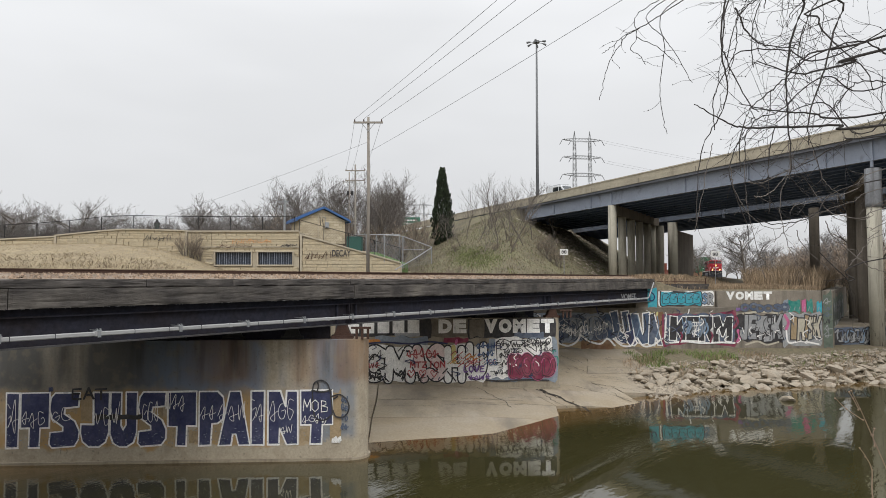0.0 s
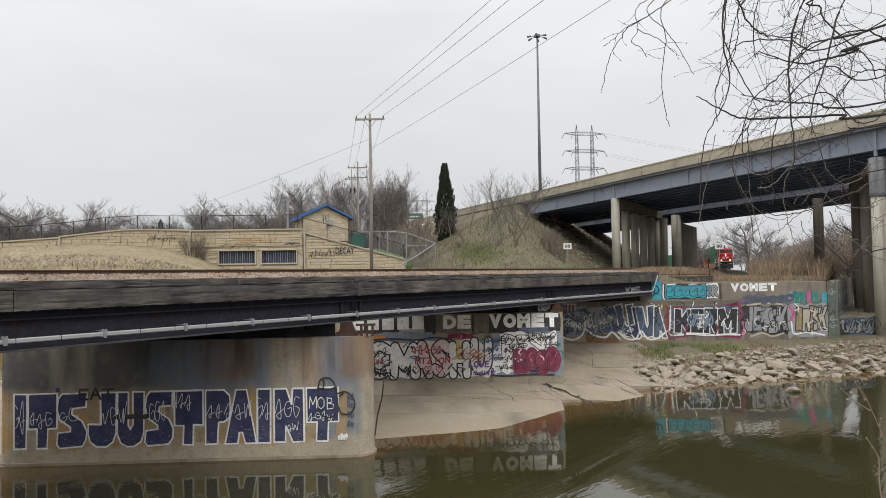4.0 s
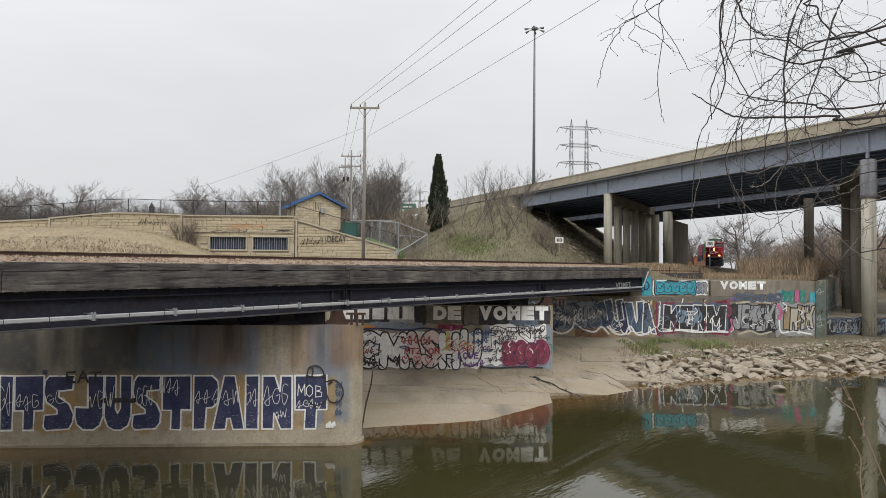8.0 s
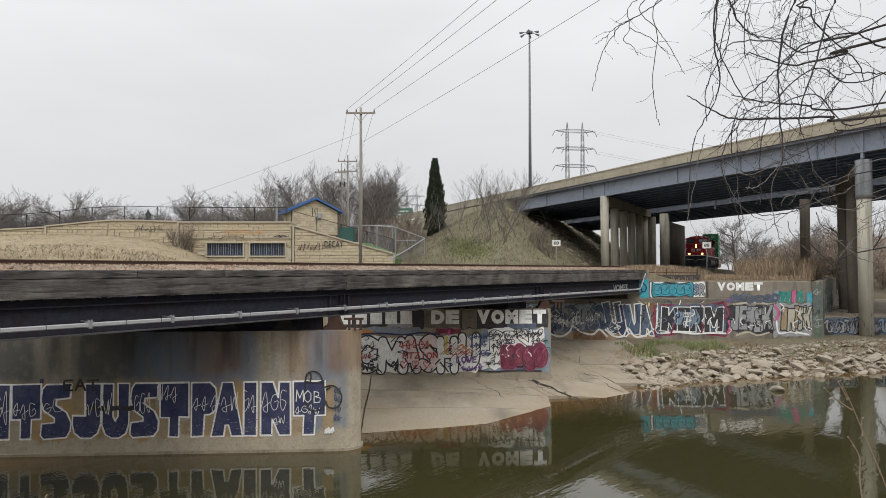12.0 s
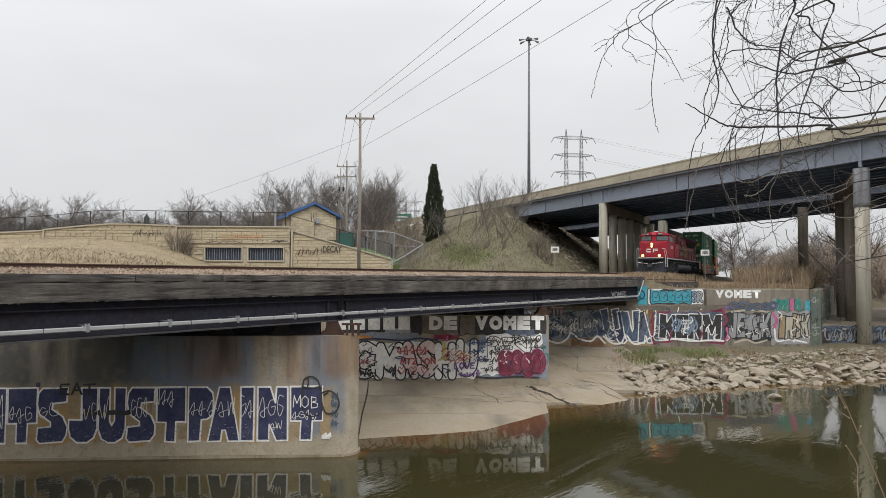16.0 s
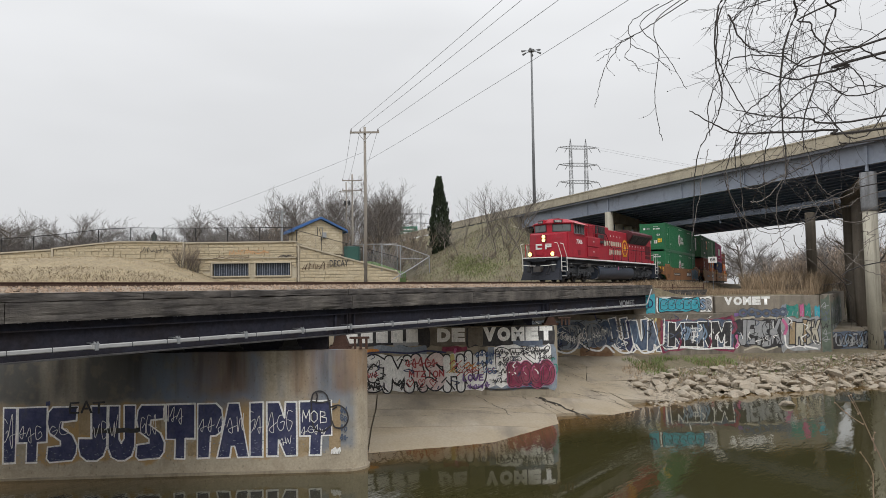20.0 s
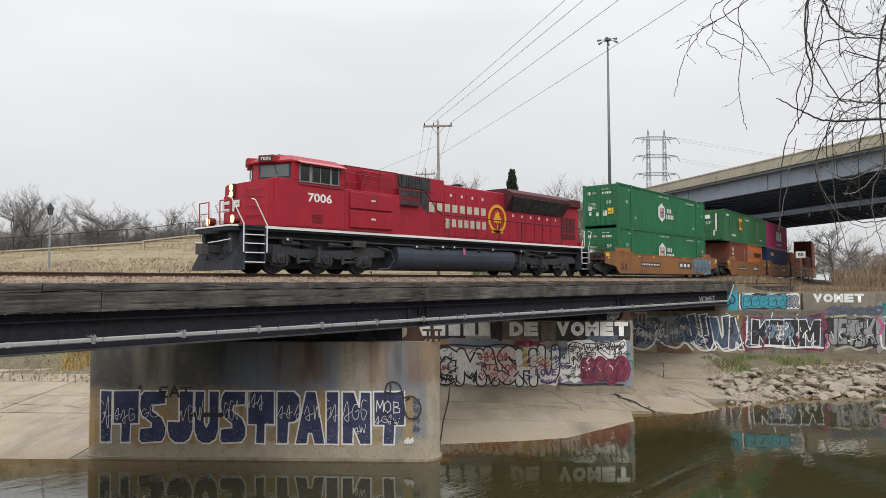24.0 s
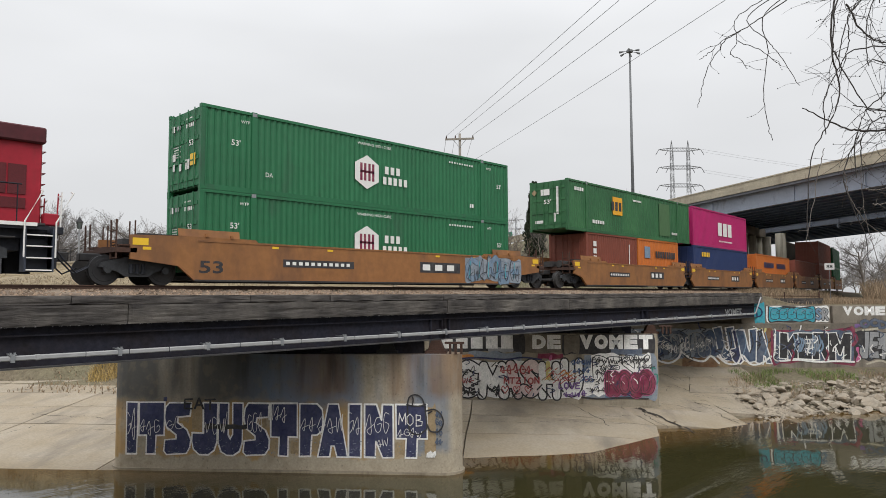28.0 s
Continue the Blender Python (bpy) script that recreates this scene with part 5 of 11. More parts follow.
            box(w, D(d0), D(d0) + 0.05, min(s * 0.95, s * 1.46), max(s * 0.95, s * 1.46), 0.35, 1.6)
            box(w, D(d1) - 0.05, D(d1), min(s * 0.95, s * 1.46), max(s * 0.95, s * 1.46), 0.35, 1.6)
            box(w, D(d0), D(d1), min(s * 0.95, s * 1.0), max(s * 0.95, s * 1.0), 0.35, 1.6)
            well = part("step_well", w, M["tank"], lo)
            for z in (0.38, 0.72, 1.05, 1.36):
                part("step_tread", bx(D(d0) + 0.05, D(d1) - 0.05, min(s * 1.1, s * 1.46), max(s * 1.1, s * 1.46), z, z + 0.035), M["black"], well)
                part("step_edge", bx(D(d0) + 0.05, D(d1) - 0.05, min(s * 1.46, s * 1.47), max(s * 1.46, s * 1.47), z, z + 0.035), M["white"], well, "white step edge")
            g = bmesh.new()
            for d, k in ((d0 - 0.02, -1), (d1 + 0.02, 1)):
                tube(g, [(D(d), s * 1.5, 0.75), (D(d), s * 1.5, 1.75), (D(d) - 0.45 * e, s * 1.42, 2.65), (D(d) - 0.45 * e, s * 1.2, 2.7)], 0.024, n=6)
            part("grab_rail", g, M["white"], lo, "white curved grab rail")
    for a, b in ((-1.1, -0.4), (0.4, 1.1)):
        fr = bmesh.new()
        for y in (a, b):
            tube(fr, [(D(0.28), y, 1.7), (D(0.28), y, 2.62)], 0.022, n=6)
        tube(fr, [(D(0.28), a, 2.62), (D(0.28), b, 2.62)], 0.022, n=6)
        tube(fr, [(D(0.28), a, 2.2), (D(0.28), b, 2.2)], 0.018, n=6)
        part("front_handrail", fr, M["red"], lo)
    for s in (-1, 1):
        hr = bmesh.new()
        tube(hr, [(D(8.15), s * 1.36, 4.4), (D(8.2), s * 1.37, 3.95), (D(8.4), s * 1.38, 3.84), (D(9.65), s * 1.4, 3.84), (D(9.85), s * 1.4, 3.74), (D(10.65), s * 1.42, 2.92), (D(10.95), s * 1.42, 2.78), (D(22.9), s * 1.42, 2.78)], 0.024, n=6)
        tube(hr, [(D(9.55), s * 1.4, 3.2), (D(9.55), s * 1.4, 3.84)], 0.03, n=5)
        for x in np.arange(11.4, 22.9, 1.9):
            tube(hr, [(D(x), s * 1.42, 1.72), (D(x), s * 1.42, 2.78)], 0.018, n=5)
        part("side_handrail", hr, M["under"], lo, "dark curved handrail")
    # fuel tank, air tanks, pipes
    tk = bmesh.new()
    curve = [(-0.9 - 0.55 * math.cos(a), 0.72 - 0.52 * math.sin(a)) for a in np.linspace(0, math.pi / 2, 8)]
    outline = [(-1.25, 1.2), (-1.40, 1.08), (-1.44, 0.92)] + curve
    prism(tk, outline + [(-y, z) for y, z in reversed(outline)], 0, D(8.1), D(16.5))
    part("fuel_tank", tk, M["tank"], lo, "blue-black fuel tank", smooth=False)
    for x in (10.2, 13.6):
        part("filler_cap", tb([(D(x), -1.4, 1.14), (D(x), -1.48, 1.2)], 0.07, n=10), M["under"], lo)
    part("pink_tag", bx(D(12.35), D(12.5), -1.47, -1.45, 0.95, 1.25), M["pink"], lo)
    for x, w, z in ((2.4, 0.3, 1.2), (9.2, 0.9, 1.16), (10.9, 0.25, 1.2), (11.7, 0.2, 1.22), (14.6, 0.3, 1.2), (17.0, 0.5, 1.2), (19.6, 0.35, 1.18)):
        for s in (-1, 1):
            jb = part("junction_box", bx(D(x), D(x + w), min(s * 1.12, s * 1.40), max(s * 1.12, s * 1.40), z, z + 0.16, bevel=0.015), M["truck"], lo)
            part("sticker", bx(D(x + 0.05), D(x + 0.13), min(s * 1.40, s * 1.404), max(s * 1.40, s * 1.404), z + 0.04, z + 0.11), M["sign_white"], jb)
    for s in (-1, 1):
        part("sand_hose", tb([(D(16.8), s * 1.35, 1.3), (D(17.3), s * 1.4, 1.0), (D(18.3), s * 1.38, 1.12), (D(19.2), s * 1.4, 0.95)], 0.028, n=5), M["under"], lo)
    pp = bmesh.new()
    for s in (-1, 1):
        tube(pp, [(D(1.7), s * 1.3, 1.3), (D(8.6), s * 1.3, 1.28), (D(16.6), s * 1.3, 1.3), (D(22.8), s * 1.3, 1.3)], 0.035, n=6)
        tube(pp, [(D(7.0), s * 1.38, 1.15), (D(7.7), s * 1.4, 1.0), (D(7.9), s * 1.4, 0.6), (D(7.6), s * 1.4, 0.25), (D(7.0), s * 1.4, 0.2)], 0.03, n=6)
        box(pp, D(5.6), D(6.3), min(s * 1.25, s * 1.42), max(s * 1.25, s * 1.42), 1.1, 1.36)
    part("pipework", pp, M["black"], lo)
    # trucks
    for w0, w1, w2 in ((2.25, 4.3, 6.35), (17.4, 19.45, 21.5)):
        tr = part("truck", bx(D(w0) - 0.6, D(w2) + 0.6, -0.66, 0.66, 0.2, 0.95), M["under"], lo)
        part("bolster", bx(D(w1) - 0.9, D(w1) + 0.9, -1.1, 1.1, 0.9, 1.3, bevel=0.04), M["under"], tr)
        for s in (-1, 1):
            f = bmesh.new()
            prism(f, [(D(w0) - 0.80, 0.78), (D(w0) - 0.62, 1.08), (D(w0) + 0.35, 1.06), (D(w0) + 0.7, 0.96), (D(w1) - 0.5, 0.92), (D(w1) + 0.5, 0.92), (D(w2) - 0.6, 0.98), (D(w2) - 0.35, 1.12), (D(w2) + 0.8, 1.10), (D(w2) + 1.15, 0.98), (D(w2) + 1.15, 0.72),
                      (D(w2) + 0.45, 0.70), (D(w2) - 0.45, 0.70), (D(w2) - 0.7, 0.60), (D(w1) + 0.6, 0.58), (D(w1) + 0.4, 0.68), (D(w1) - 0.4, 0.68), (D(w1) - 0.6, 0.58), (D(w0) + 0.7, 0.60), (D(w0) + 0.45, 0.70), (D(w0) - 0.45, 0.70)], 1, min(s * 1.02, s * 1.22), max(s * 1.02, s * 1.22))
            part("side_frame", f, M["truck"], tr, "dusty cast side frame")
            for w in (w0, w1, w2):
                j = bx(D(w) - 0.26, D(w) + 0.26, min(s * 1.0, s * 1.28), max(s * 1.0, s * 1.28), 0.34, 0.72, bevel=0.05)
                tube(j, [(D(w), s * 1.26, 0.53), (D(w), s * 1.36, 0.53)], 0.15, n=12)
                part("journal_box", j, M["truck"], tr)
                for dx in (-0.42, 0.42):
                    sp = bmesh.new()
                    coil = [(D(w) + dx + 0.09 * math.cos(q * 1.05), s * 1.12 + 0.09 * math.sin(q * 1.05), 0.40 + 0.011 * q) for q in range(28)]
                    part("spring", tube(sp, coil, 0.022, n=4), M["truck"], tr)
                part("axle_cap", tb([(D(w), s * 1.36, 0.53), (D(w), s * 1.385, 0.53)], 0.09, n=6), M["under"], tr)
                part("pedestal", bx(D(w) - 0.36, D(w) - 0.28, min(s * 1.05, s * 1.26), max(s * 1.05, s * 1.26), 0.30, 0.80, bevel=0.015), M["truck"], tr)
                part("pedestal", bx(D(w) + 0.28, D(w) + 0.36, min(s * 1.05, s * 1.26), max(s * 1.05, s * 1.26), 0.30, 0.80, bevel=0.015), M["truck"], tr)
                part("sand_pipe", tb([(D(w) - 0.62, s * 1.2, 1.25), (D(w) - 0.66, s * 1.22, 0.7), (D(w) - 0.5, s * 1.0, 0.15)], 0.022, n=5), M["under"], tr)
            for w in ((w0 + w1) / 2 - 0.2, (w1 + w2) / 2 - 0.1):
                part("brake_cylinder", tb([(D(w) - 0.75, s * 1.2, 1.14), (D(w) - 0.5, s * 1.2, 1.16), (D(w) + 0.05, s * 1.2, 1.14)], 0.13, 0.09, n=10), M["truck"], tr)
                part("brake_rod", tb([(D(w) + 0.05, s * 1.2, 1.14), (D(w) + 0.5, s * 1.22, 1.08)], 0.03, n=6), M["black"], tr)
                part("brake_hanger", bx(D(w) - 0.06, D(w) + 0.06, min(s * 1.2, s * 1.28), max(s * 1.2, s * 1.28), 0.36, 0.78, bevel=0.02), M["truck"], tr)
                part("brake_beam", tb([(D(w) - 0.02, s * 1.2, 0.46), (D(w) + 0.55, s * 1.18, 0.48)], 0.06, n=6), M["truck"], tr)
                part("brake_shoe", bx(D(w) + 0.52, D(w) + 0.62, min(s * 0.7, s * 1.0), max(s * 0.7, s * 1.0), 0.3, 0.62, bevel=0.02), M["under"], tr)
            for w in (w0, w1):
                part("shock_absorber", tb([(D(w) - 0.30, s * 1.31, 1.06), (D(w) - 0.33, s * 1.31, 0.42)], 0.062, n=8), M["truck"], tr)
            for w in (w0, w1, w2):
                part("tie_bar", tb([(D(w) - 0.3, s * 1.2, 0.32), (D(w), s * 1.22, 0.27), (D(w) + 0.3, s * 1.2, 0.32)], 0.035, n=6), M["truck"], tr)
        for w in (w0, w1, w2):
            part("traction_motor", bx(D(w) + 0.18, D(w) + 0.95, -0.62, 0.62, 0.16, 0.78, bevel=0.12), M["under"], tr)
            add_wheelset(lo, D(w), True, True)
    train.append((lo, CL))


build_locomotive()


def corrugated(bm, x0, x1, y, z0, z1, s, pitch=0.28, depth=0.036):
    """A pressed steel wall in the plane y, ribs upright, facing s."""
    n = max(2, int(round((x1 - x0) / pitch)))
    p = (x1 - x0) / n
    pts = []
    for i in range(n):
        a = x0 + i * p
        pts += [(a, 0), (a + 0.26 * p, 0), (a + 0.5 * p, -depth), (a + 0.76 * p, -depth)]
    pts.append((x1, 0))
    lo = [bm.verts.new((x, y + s * d, z0)) for x, d in pts]
    hi = [bm.verts.new((x, y + s * d, z1)) for x, d in pts]
    for i in range(len(pts) - 1):
        bm.faces.new((lo[i], lo[i + 1], hi[i + 1], hi[i]))
    return bm


def build_container(length, material, label, z0, along, height_m=2.896, domestic=False, marks=None):
    """A box container: shell, corner posts, rails, door end with lock rods. Its base is z0 over the rail."""
    c = thing("container", None, label, "container", "shipping containers on the train")
    L, W, H = length / 2, 1.295, height_m
    shell = bmesh.new()
    for s in (-1, 1):
        corrugated(shell, -L + 0.16, L - 0.16, s * (W - 0.03), z0 + 0.16, z0 + H - 0.1, s, 0.24)
    box(shell, -L + 0.1, L - 0.1, -W + 0.08, W - 0.08, z0 + 0.1, z0 + H - 0.05)
    part("body", shell, material, c)
    for x0, x1, nm in ((-L, -L + 0.16, "corner_post"), (L - 0.16, L, "corner_post")):
        for s in (-1, 1):
            part(nm, bx(x0, x1, min(s * (W - 0.14), s * W), max(s * (W - 0.14), s * W), z0, z0 + H, bevel=0.012), material, c)
    if domestic:
        for x in (-L + 1.98, L - 1.98):
            for s in (-1, 1):
                p = part("lifting_post", bx(x - 0.1, x + 0.1, min(s * (W - 0.1), s * (W + 0.022)), max(s * (W - 0.1), s * (W + 0.022)), z0, z0 + H + 0.02), material, c)
                part("post_casting", bx(x - 0.09, x + 0.09, min(s * W, s * (W + 0.03)), max(s * W, s * (W + 0.03)), z0 + H - 0.14, z0 + H - 0.01), M["galv"], p)
    for s in (-1, 1):
        part("bottom_rail", bx(-L + 0.16, L - 0.16, min(s * (W - 0.1), s * W), max(s * (W - 0.1), s * W), z0, z0 + 0.17), material, c)
        part("top_rail", bx(-L + 0.16, L - 0.16, min(s * (W - 0.06), s * W), max(s * (W - 0.06), s * W), z0 + H - 0.1, z0 + H), material, c)
    # the end towards the locomotive has the doors
    for y0, y1 in ((-W + 0.14, -0.01), (0.01, W - 0.14)):
        d = part("door", bx(-L + 0.02, -L + 0.08, y0, y1, z0 + 0.14, z0 + H - 0.1), material, c)
        for k in (0.28, 0.72):
            y = y0 + (y1 - y0) * k
            rod = part("lock_rod", tb([(-L - 0.02, y, z0 + 0.08), (-L - 0.02, y, z0 + H - 0.06)], 0.02, n=6), material, d)
            part("lock_handle", bx(-L - 0.04, -L - 0.005, y, y + 0.3, z0 + 1.0, z0 + 1.04), material, d)
        for k in range(4):
            part("door_rib", bx(-L - 0.005, -L + 0.02, y0 + 0.05, y1 - 0.05, z0 + 0.35 + k * 0.68, z0 + 0.47 + k * 0.68), material, d)
    for s in (-1, 1):
        for z in (z0, z0 + H - 0.12):
            part("corner_casting", bx(-L - 0.006, -L + 0.17, min(s * (W - 0.15), s * (W + 0.006)), max(s * (W - 0.15), s * (W + 0.006)), z, z + 0.12), material, c)
    if marks:
        marks(c, -L, z0)
    train.append((c, along))
    return c


def quad(bm, plane, x0, x1, z0, z1, lift=0.05):
    flat(bm, [(x0, z0), (x1, z0), (x1, z1), (x0, z1)], plane, lift)
    return bm


def end_plane(x):
    return Matrix(((0, 1, 0, x), (-1, 0, 0, 0), (0, 0, 1, 0), (0, 0, 0, 1)))


def marks_hub(c, x, z):
    P = side_plane(-1.295)
    hx = bmesh.new()
    cx, cz = x + 7.1, z + 1.42
    flat(hx, [(cx, cz + 0.7), (cx + 0.62, cz + 0.35), (cx + 0.62, cz - 0.35), (cx, cz - 0.7), (cx - 0.62, cz - 0.35), (cx - 0.62, cz + 0.35)], P, 0.008)
    badge = part("badge", hx, M["white"], c, "white hexagon badge")
    mk = bmesh.new()
    for a, b, e, f in ((-0.36, -0.24, -0.36, 0.36), (-0.16, -0.04, -0.36, 0.36), (0.06, 0.18, -0.36, 0.36), (0.26, 0.38, -0.36, 0.36), (-0.36, 0.38, -0.03, 0.06)):
        quad(mk, P, cx + a, cx + b, cz + e, cz + f, 0.012)
    part("badge_mark", mk, M["maroon"], badge)
    bar_row(c, M["white"], P, x + 8.05, x + 9.0, cz + 0.04, cz + 0.36, 3, 0.36)
    bar_row(c, M["white"], P, x + 7.95, x + 9.4, cz - 0.40, cz - 0.08, 5, 0.36)
    lettering("WARNING HIGH CUBE", M["white"], c, P, x + 6.6, x + 8.4, z + 2.52, z + 2.63, bold=0.004, lift=0.008)
    lettering("WTP", M["white"], c, P, x + 1.45, x + 1.8, z + 2.45, z + 2.56, bold=0.004, lift=0.008)
    lettering("WTP", M["white"], c, P, x + 14.5, x + 14.85, z + 2.45, z + 2.56, bold=0.004, lift=0.008)
    sm = bars(bmesh.new(), P, x + 11.9, x + 13.6, z + 2.46, z + 2.54, 10, 0.008, 0.45)
    lettering("DA", M["white"], c, P, x + 2.45, x + 2.75, z + 0.66, z + 0.82, bold=0.004, lift=0.008)
    bars(sm, P, x + 13.3, x + 13.6, z + 0.5, z + 0.68, 2, 0.008)
    part("small_print", sm, M["white"], c)
    for a in (1.1, 15.25):
        lettering("53'", M["white"], c, P, x + a, x + a + 0.34, z + 1.62, z + 1.83, bold=0.01, lift=0.008)
    # labels on the doors
    E = end_plane(x + 0.02)
    bar_row(c, M["white"], E, 0.12, 0.62, z + 2.42, z + 2.56, 4)
    bar_row(c, M["white"], E, 0.12, 0.86, z + 2.22, z + 2.36, 6)
    lettering("53'", M["white"], c, E, 0.45, 0.85, z + 1.55, z + 1.75, bold=0.01, lift=0.046)
    for k in range(5):
        bar_row(c, M["white"], E, -0.9, -0.25 - 0.08 * (k % 2), z + 1.62 - 0.09 * k, z + 1.66 - 0.09 * k, 7, 0.4)
    for y0, y1, za, zb, m in ((-0.9, -0.7, 2.2, 2.42, "white"), (-0.55, -0.25, 2.24, 2.38, "paint_grey"), 
                              (-0.9, -0.6, 1.15, 1.4, "sign_white"), (-0.85, -0.65, 0.8, 1.05, "sign_white"), (0.2, 0.5, 0.75, 1.1, "sign_white"), (0.55, 0.95, 0.85, 1.25, "yellow"), (-0.3, -0.12, 0.75, 1.0, "sign_white")):
        part("door_label", quad(bmesh.new(), E, y0, y1, z + za, z + zb, 0.045), M[m], c)


def marks_emp(c, x, z):
    P = side_plane(-1.295)
    part("panel", quad(bmesh.new(), P, x + 5.0, x + 6.2, z + 1.25, z + 2.35, 0.008), M["gold"], c, "yellow square panel")
    b = bars(bmesh.new(), P, x + 4.85, x + 6.2, z + 1.5, z + 2.05, 3, 0.012)
    part("panel_mark", b, M["paint_black"], c)
    s = bars(bmesh.new(), P, x + 2.6, x + 4.0, z + 0.55, z + 0.75, 7, 0.008)
    bars(s, P, x + 13.2, x + 14.1, z + 0.5, z + 0.66, 6, 0.008)
    bars(s, P, x + 0.7, x + 1.7, z + 2.3, z + 2.5, 5, 0.008)
    bars(s, P, x + 7.6, x + 8.8, z + 2.3, z + 2.42, 7, 0.008)
    part("small_print", s, M["white"], c)
    E = end_plane(x + 0.02)
    for y0, y1, za, zb, m in ((-0.5, 0.1, 2.05, 2.4, "white"), (-0.9, -0.35, 0.45, 0.62, "sign_white"), (0.55, 0.7, 0.9, 2.5, "sign_white")):
        part("door_label", quad(bmesh.new(), E, y0, y1, z + za, z + zb, 0.045), M[m], c)
    lettering("53'", M["white"], c, E, -0.3, 0.2, z + 1.55, z + 1.8, bold=0.01, lift=0.046)
    bar_row(c, M["white"], E, 0.35, 0.5, z + 0.5, z + 1.0, 2)
    part("placard", quad(bmesh.new(), E @ pose(-0.95, 0, z + 2.25, 0, 45, 0), -0.13, 0.13, -0.13, 0.13, 0.046), M["tan"], c, "tan diamond placard")
    # a paler repainted panel on the side
    part("side_panel", quad(bmesh.new(), P, x + 11.3, x + 12.9, z + 0.35, z + 2.55, 0.006), M["cont_pale"], c, "faded green panel")


def marks_pink(c, x, z):
    P = side_plane(-1.295)
    bar_row(c, M["white"], P, x + 5.2, x + 8.6, z + 1.0, z + 2.05, 3, 0.22)
    bar_row(c, M["white"], P, x + 5.4, x + 8.5, z + 0.5, z + 0.62, 12, 0.4)


def marks_orange(c, x, z):
    P = side_plane(-1.295)
    bar_row(c, M["paint_black"], P, x + 2.5, x + 5.6, z + 1.7, z + 2.15, 9)
    part("badge", quad(bmesh.new(), P, x + 0.9, x + 1.7, z + 1.65, z + 2.4, 0.008), M["sky_blue"], c, "blue square badge")


def marks_orange_long(c, x, z):
    P = side_plane(-1.295)
    bar_row(c, M["cont_blue"], P, x + 2.5, x + 5.9, z + 1.7, z + 2.2, 9)
    bar_row(c, M["cont_blue"], P, x + 7.0, x + 10.5, z + 1.7, z + 2.2, 9)


def marks_brown(c, x, z):
    P = side_plane(-1.295)
    for i in range(4):
        part("lettering_bar", quad(bmesh.new(), P, x + 0.75, x + 1.1, z + 2.1 - i * 0.42, z + 2.4 - i * 0.42, 0.008), M["white"], c)
    part("lettering_bar", bars(bmesh.new(), P, x + 5.0, x + 5.12, z + 1.0, z + 2.4, 1, 0.008), M["white"], c)


def marks_blue(c, x, z):
    bar_row(c, M["yellow"], side_plane(-1.295), x + 1.6, x + 3.3, z + 2.1, z + 2.45, 5)


def freight_truck(parent, x, turning=False):
    for dx in (-0.88, 0.88):
        add_wheelset(parent, x + dx, False, turning)
    t = part("truck", bx(x - 0.25, x + 0.25, -1.1, 1.1, 0.42, 0.72), M["black"], parent)
    for s in (-1, 1):
        f = bmesh.new()
        prism(f, [(x - 1.1, 0.55), (x - 1.05, 0.68), (x - 0.35, 0.86), (x + 0.35, 0.86), (x + 1.05, 0.68), (x + 1.1, 0.55), (x + 0.6, 0.42), (x + 0.35, 0.26), (x - 0.35, 0.26), (x - 0.6, 0.42)], 1, min(s * 0.96, s * 1.08), max(s * 0.96, s * 1.08))
        part("side_frame", f, M["truck"], t)
        for dx in (-0.18, 0, 0.18):
            part("spring", tb([(x + dx, s * 1.09, 0.36), (x + dx, s * 1.09, 0.66)], 0.075, n=8), M["under"], t)
        for dx in (-0.88, 0.88):
            part("bearing_cap", tb([(x + dx, s * 1.06, 0.46), (x + dx, s * 1.14, 0.46)], 0.11, n=10), M["truck"], t)


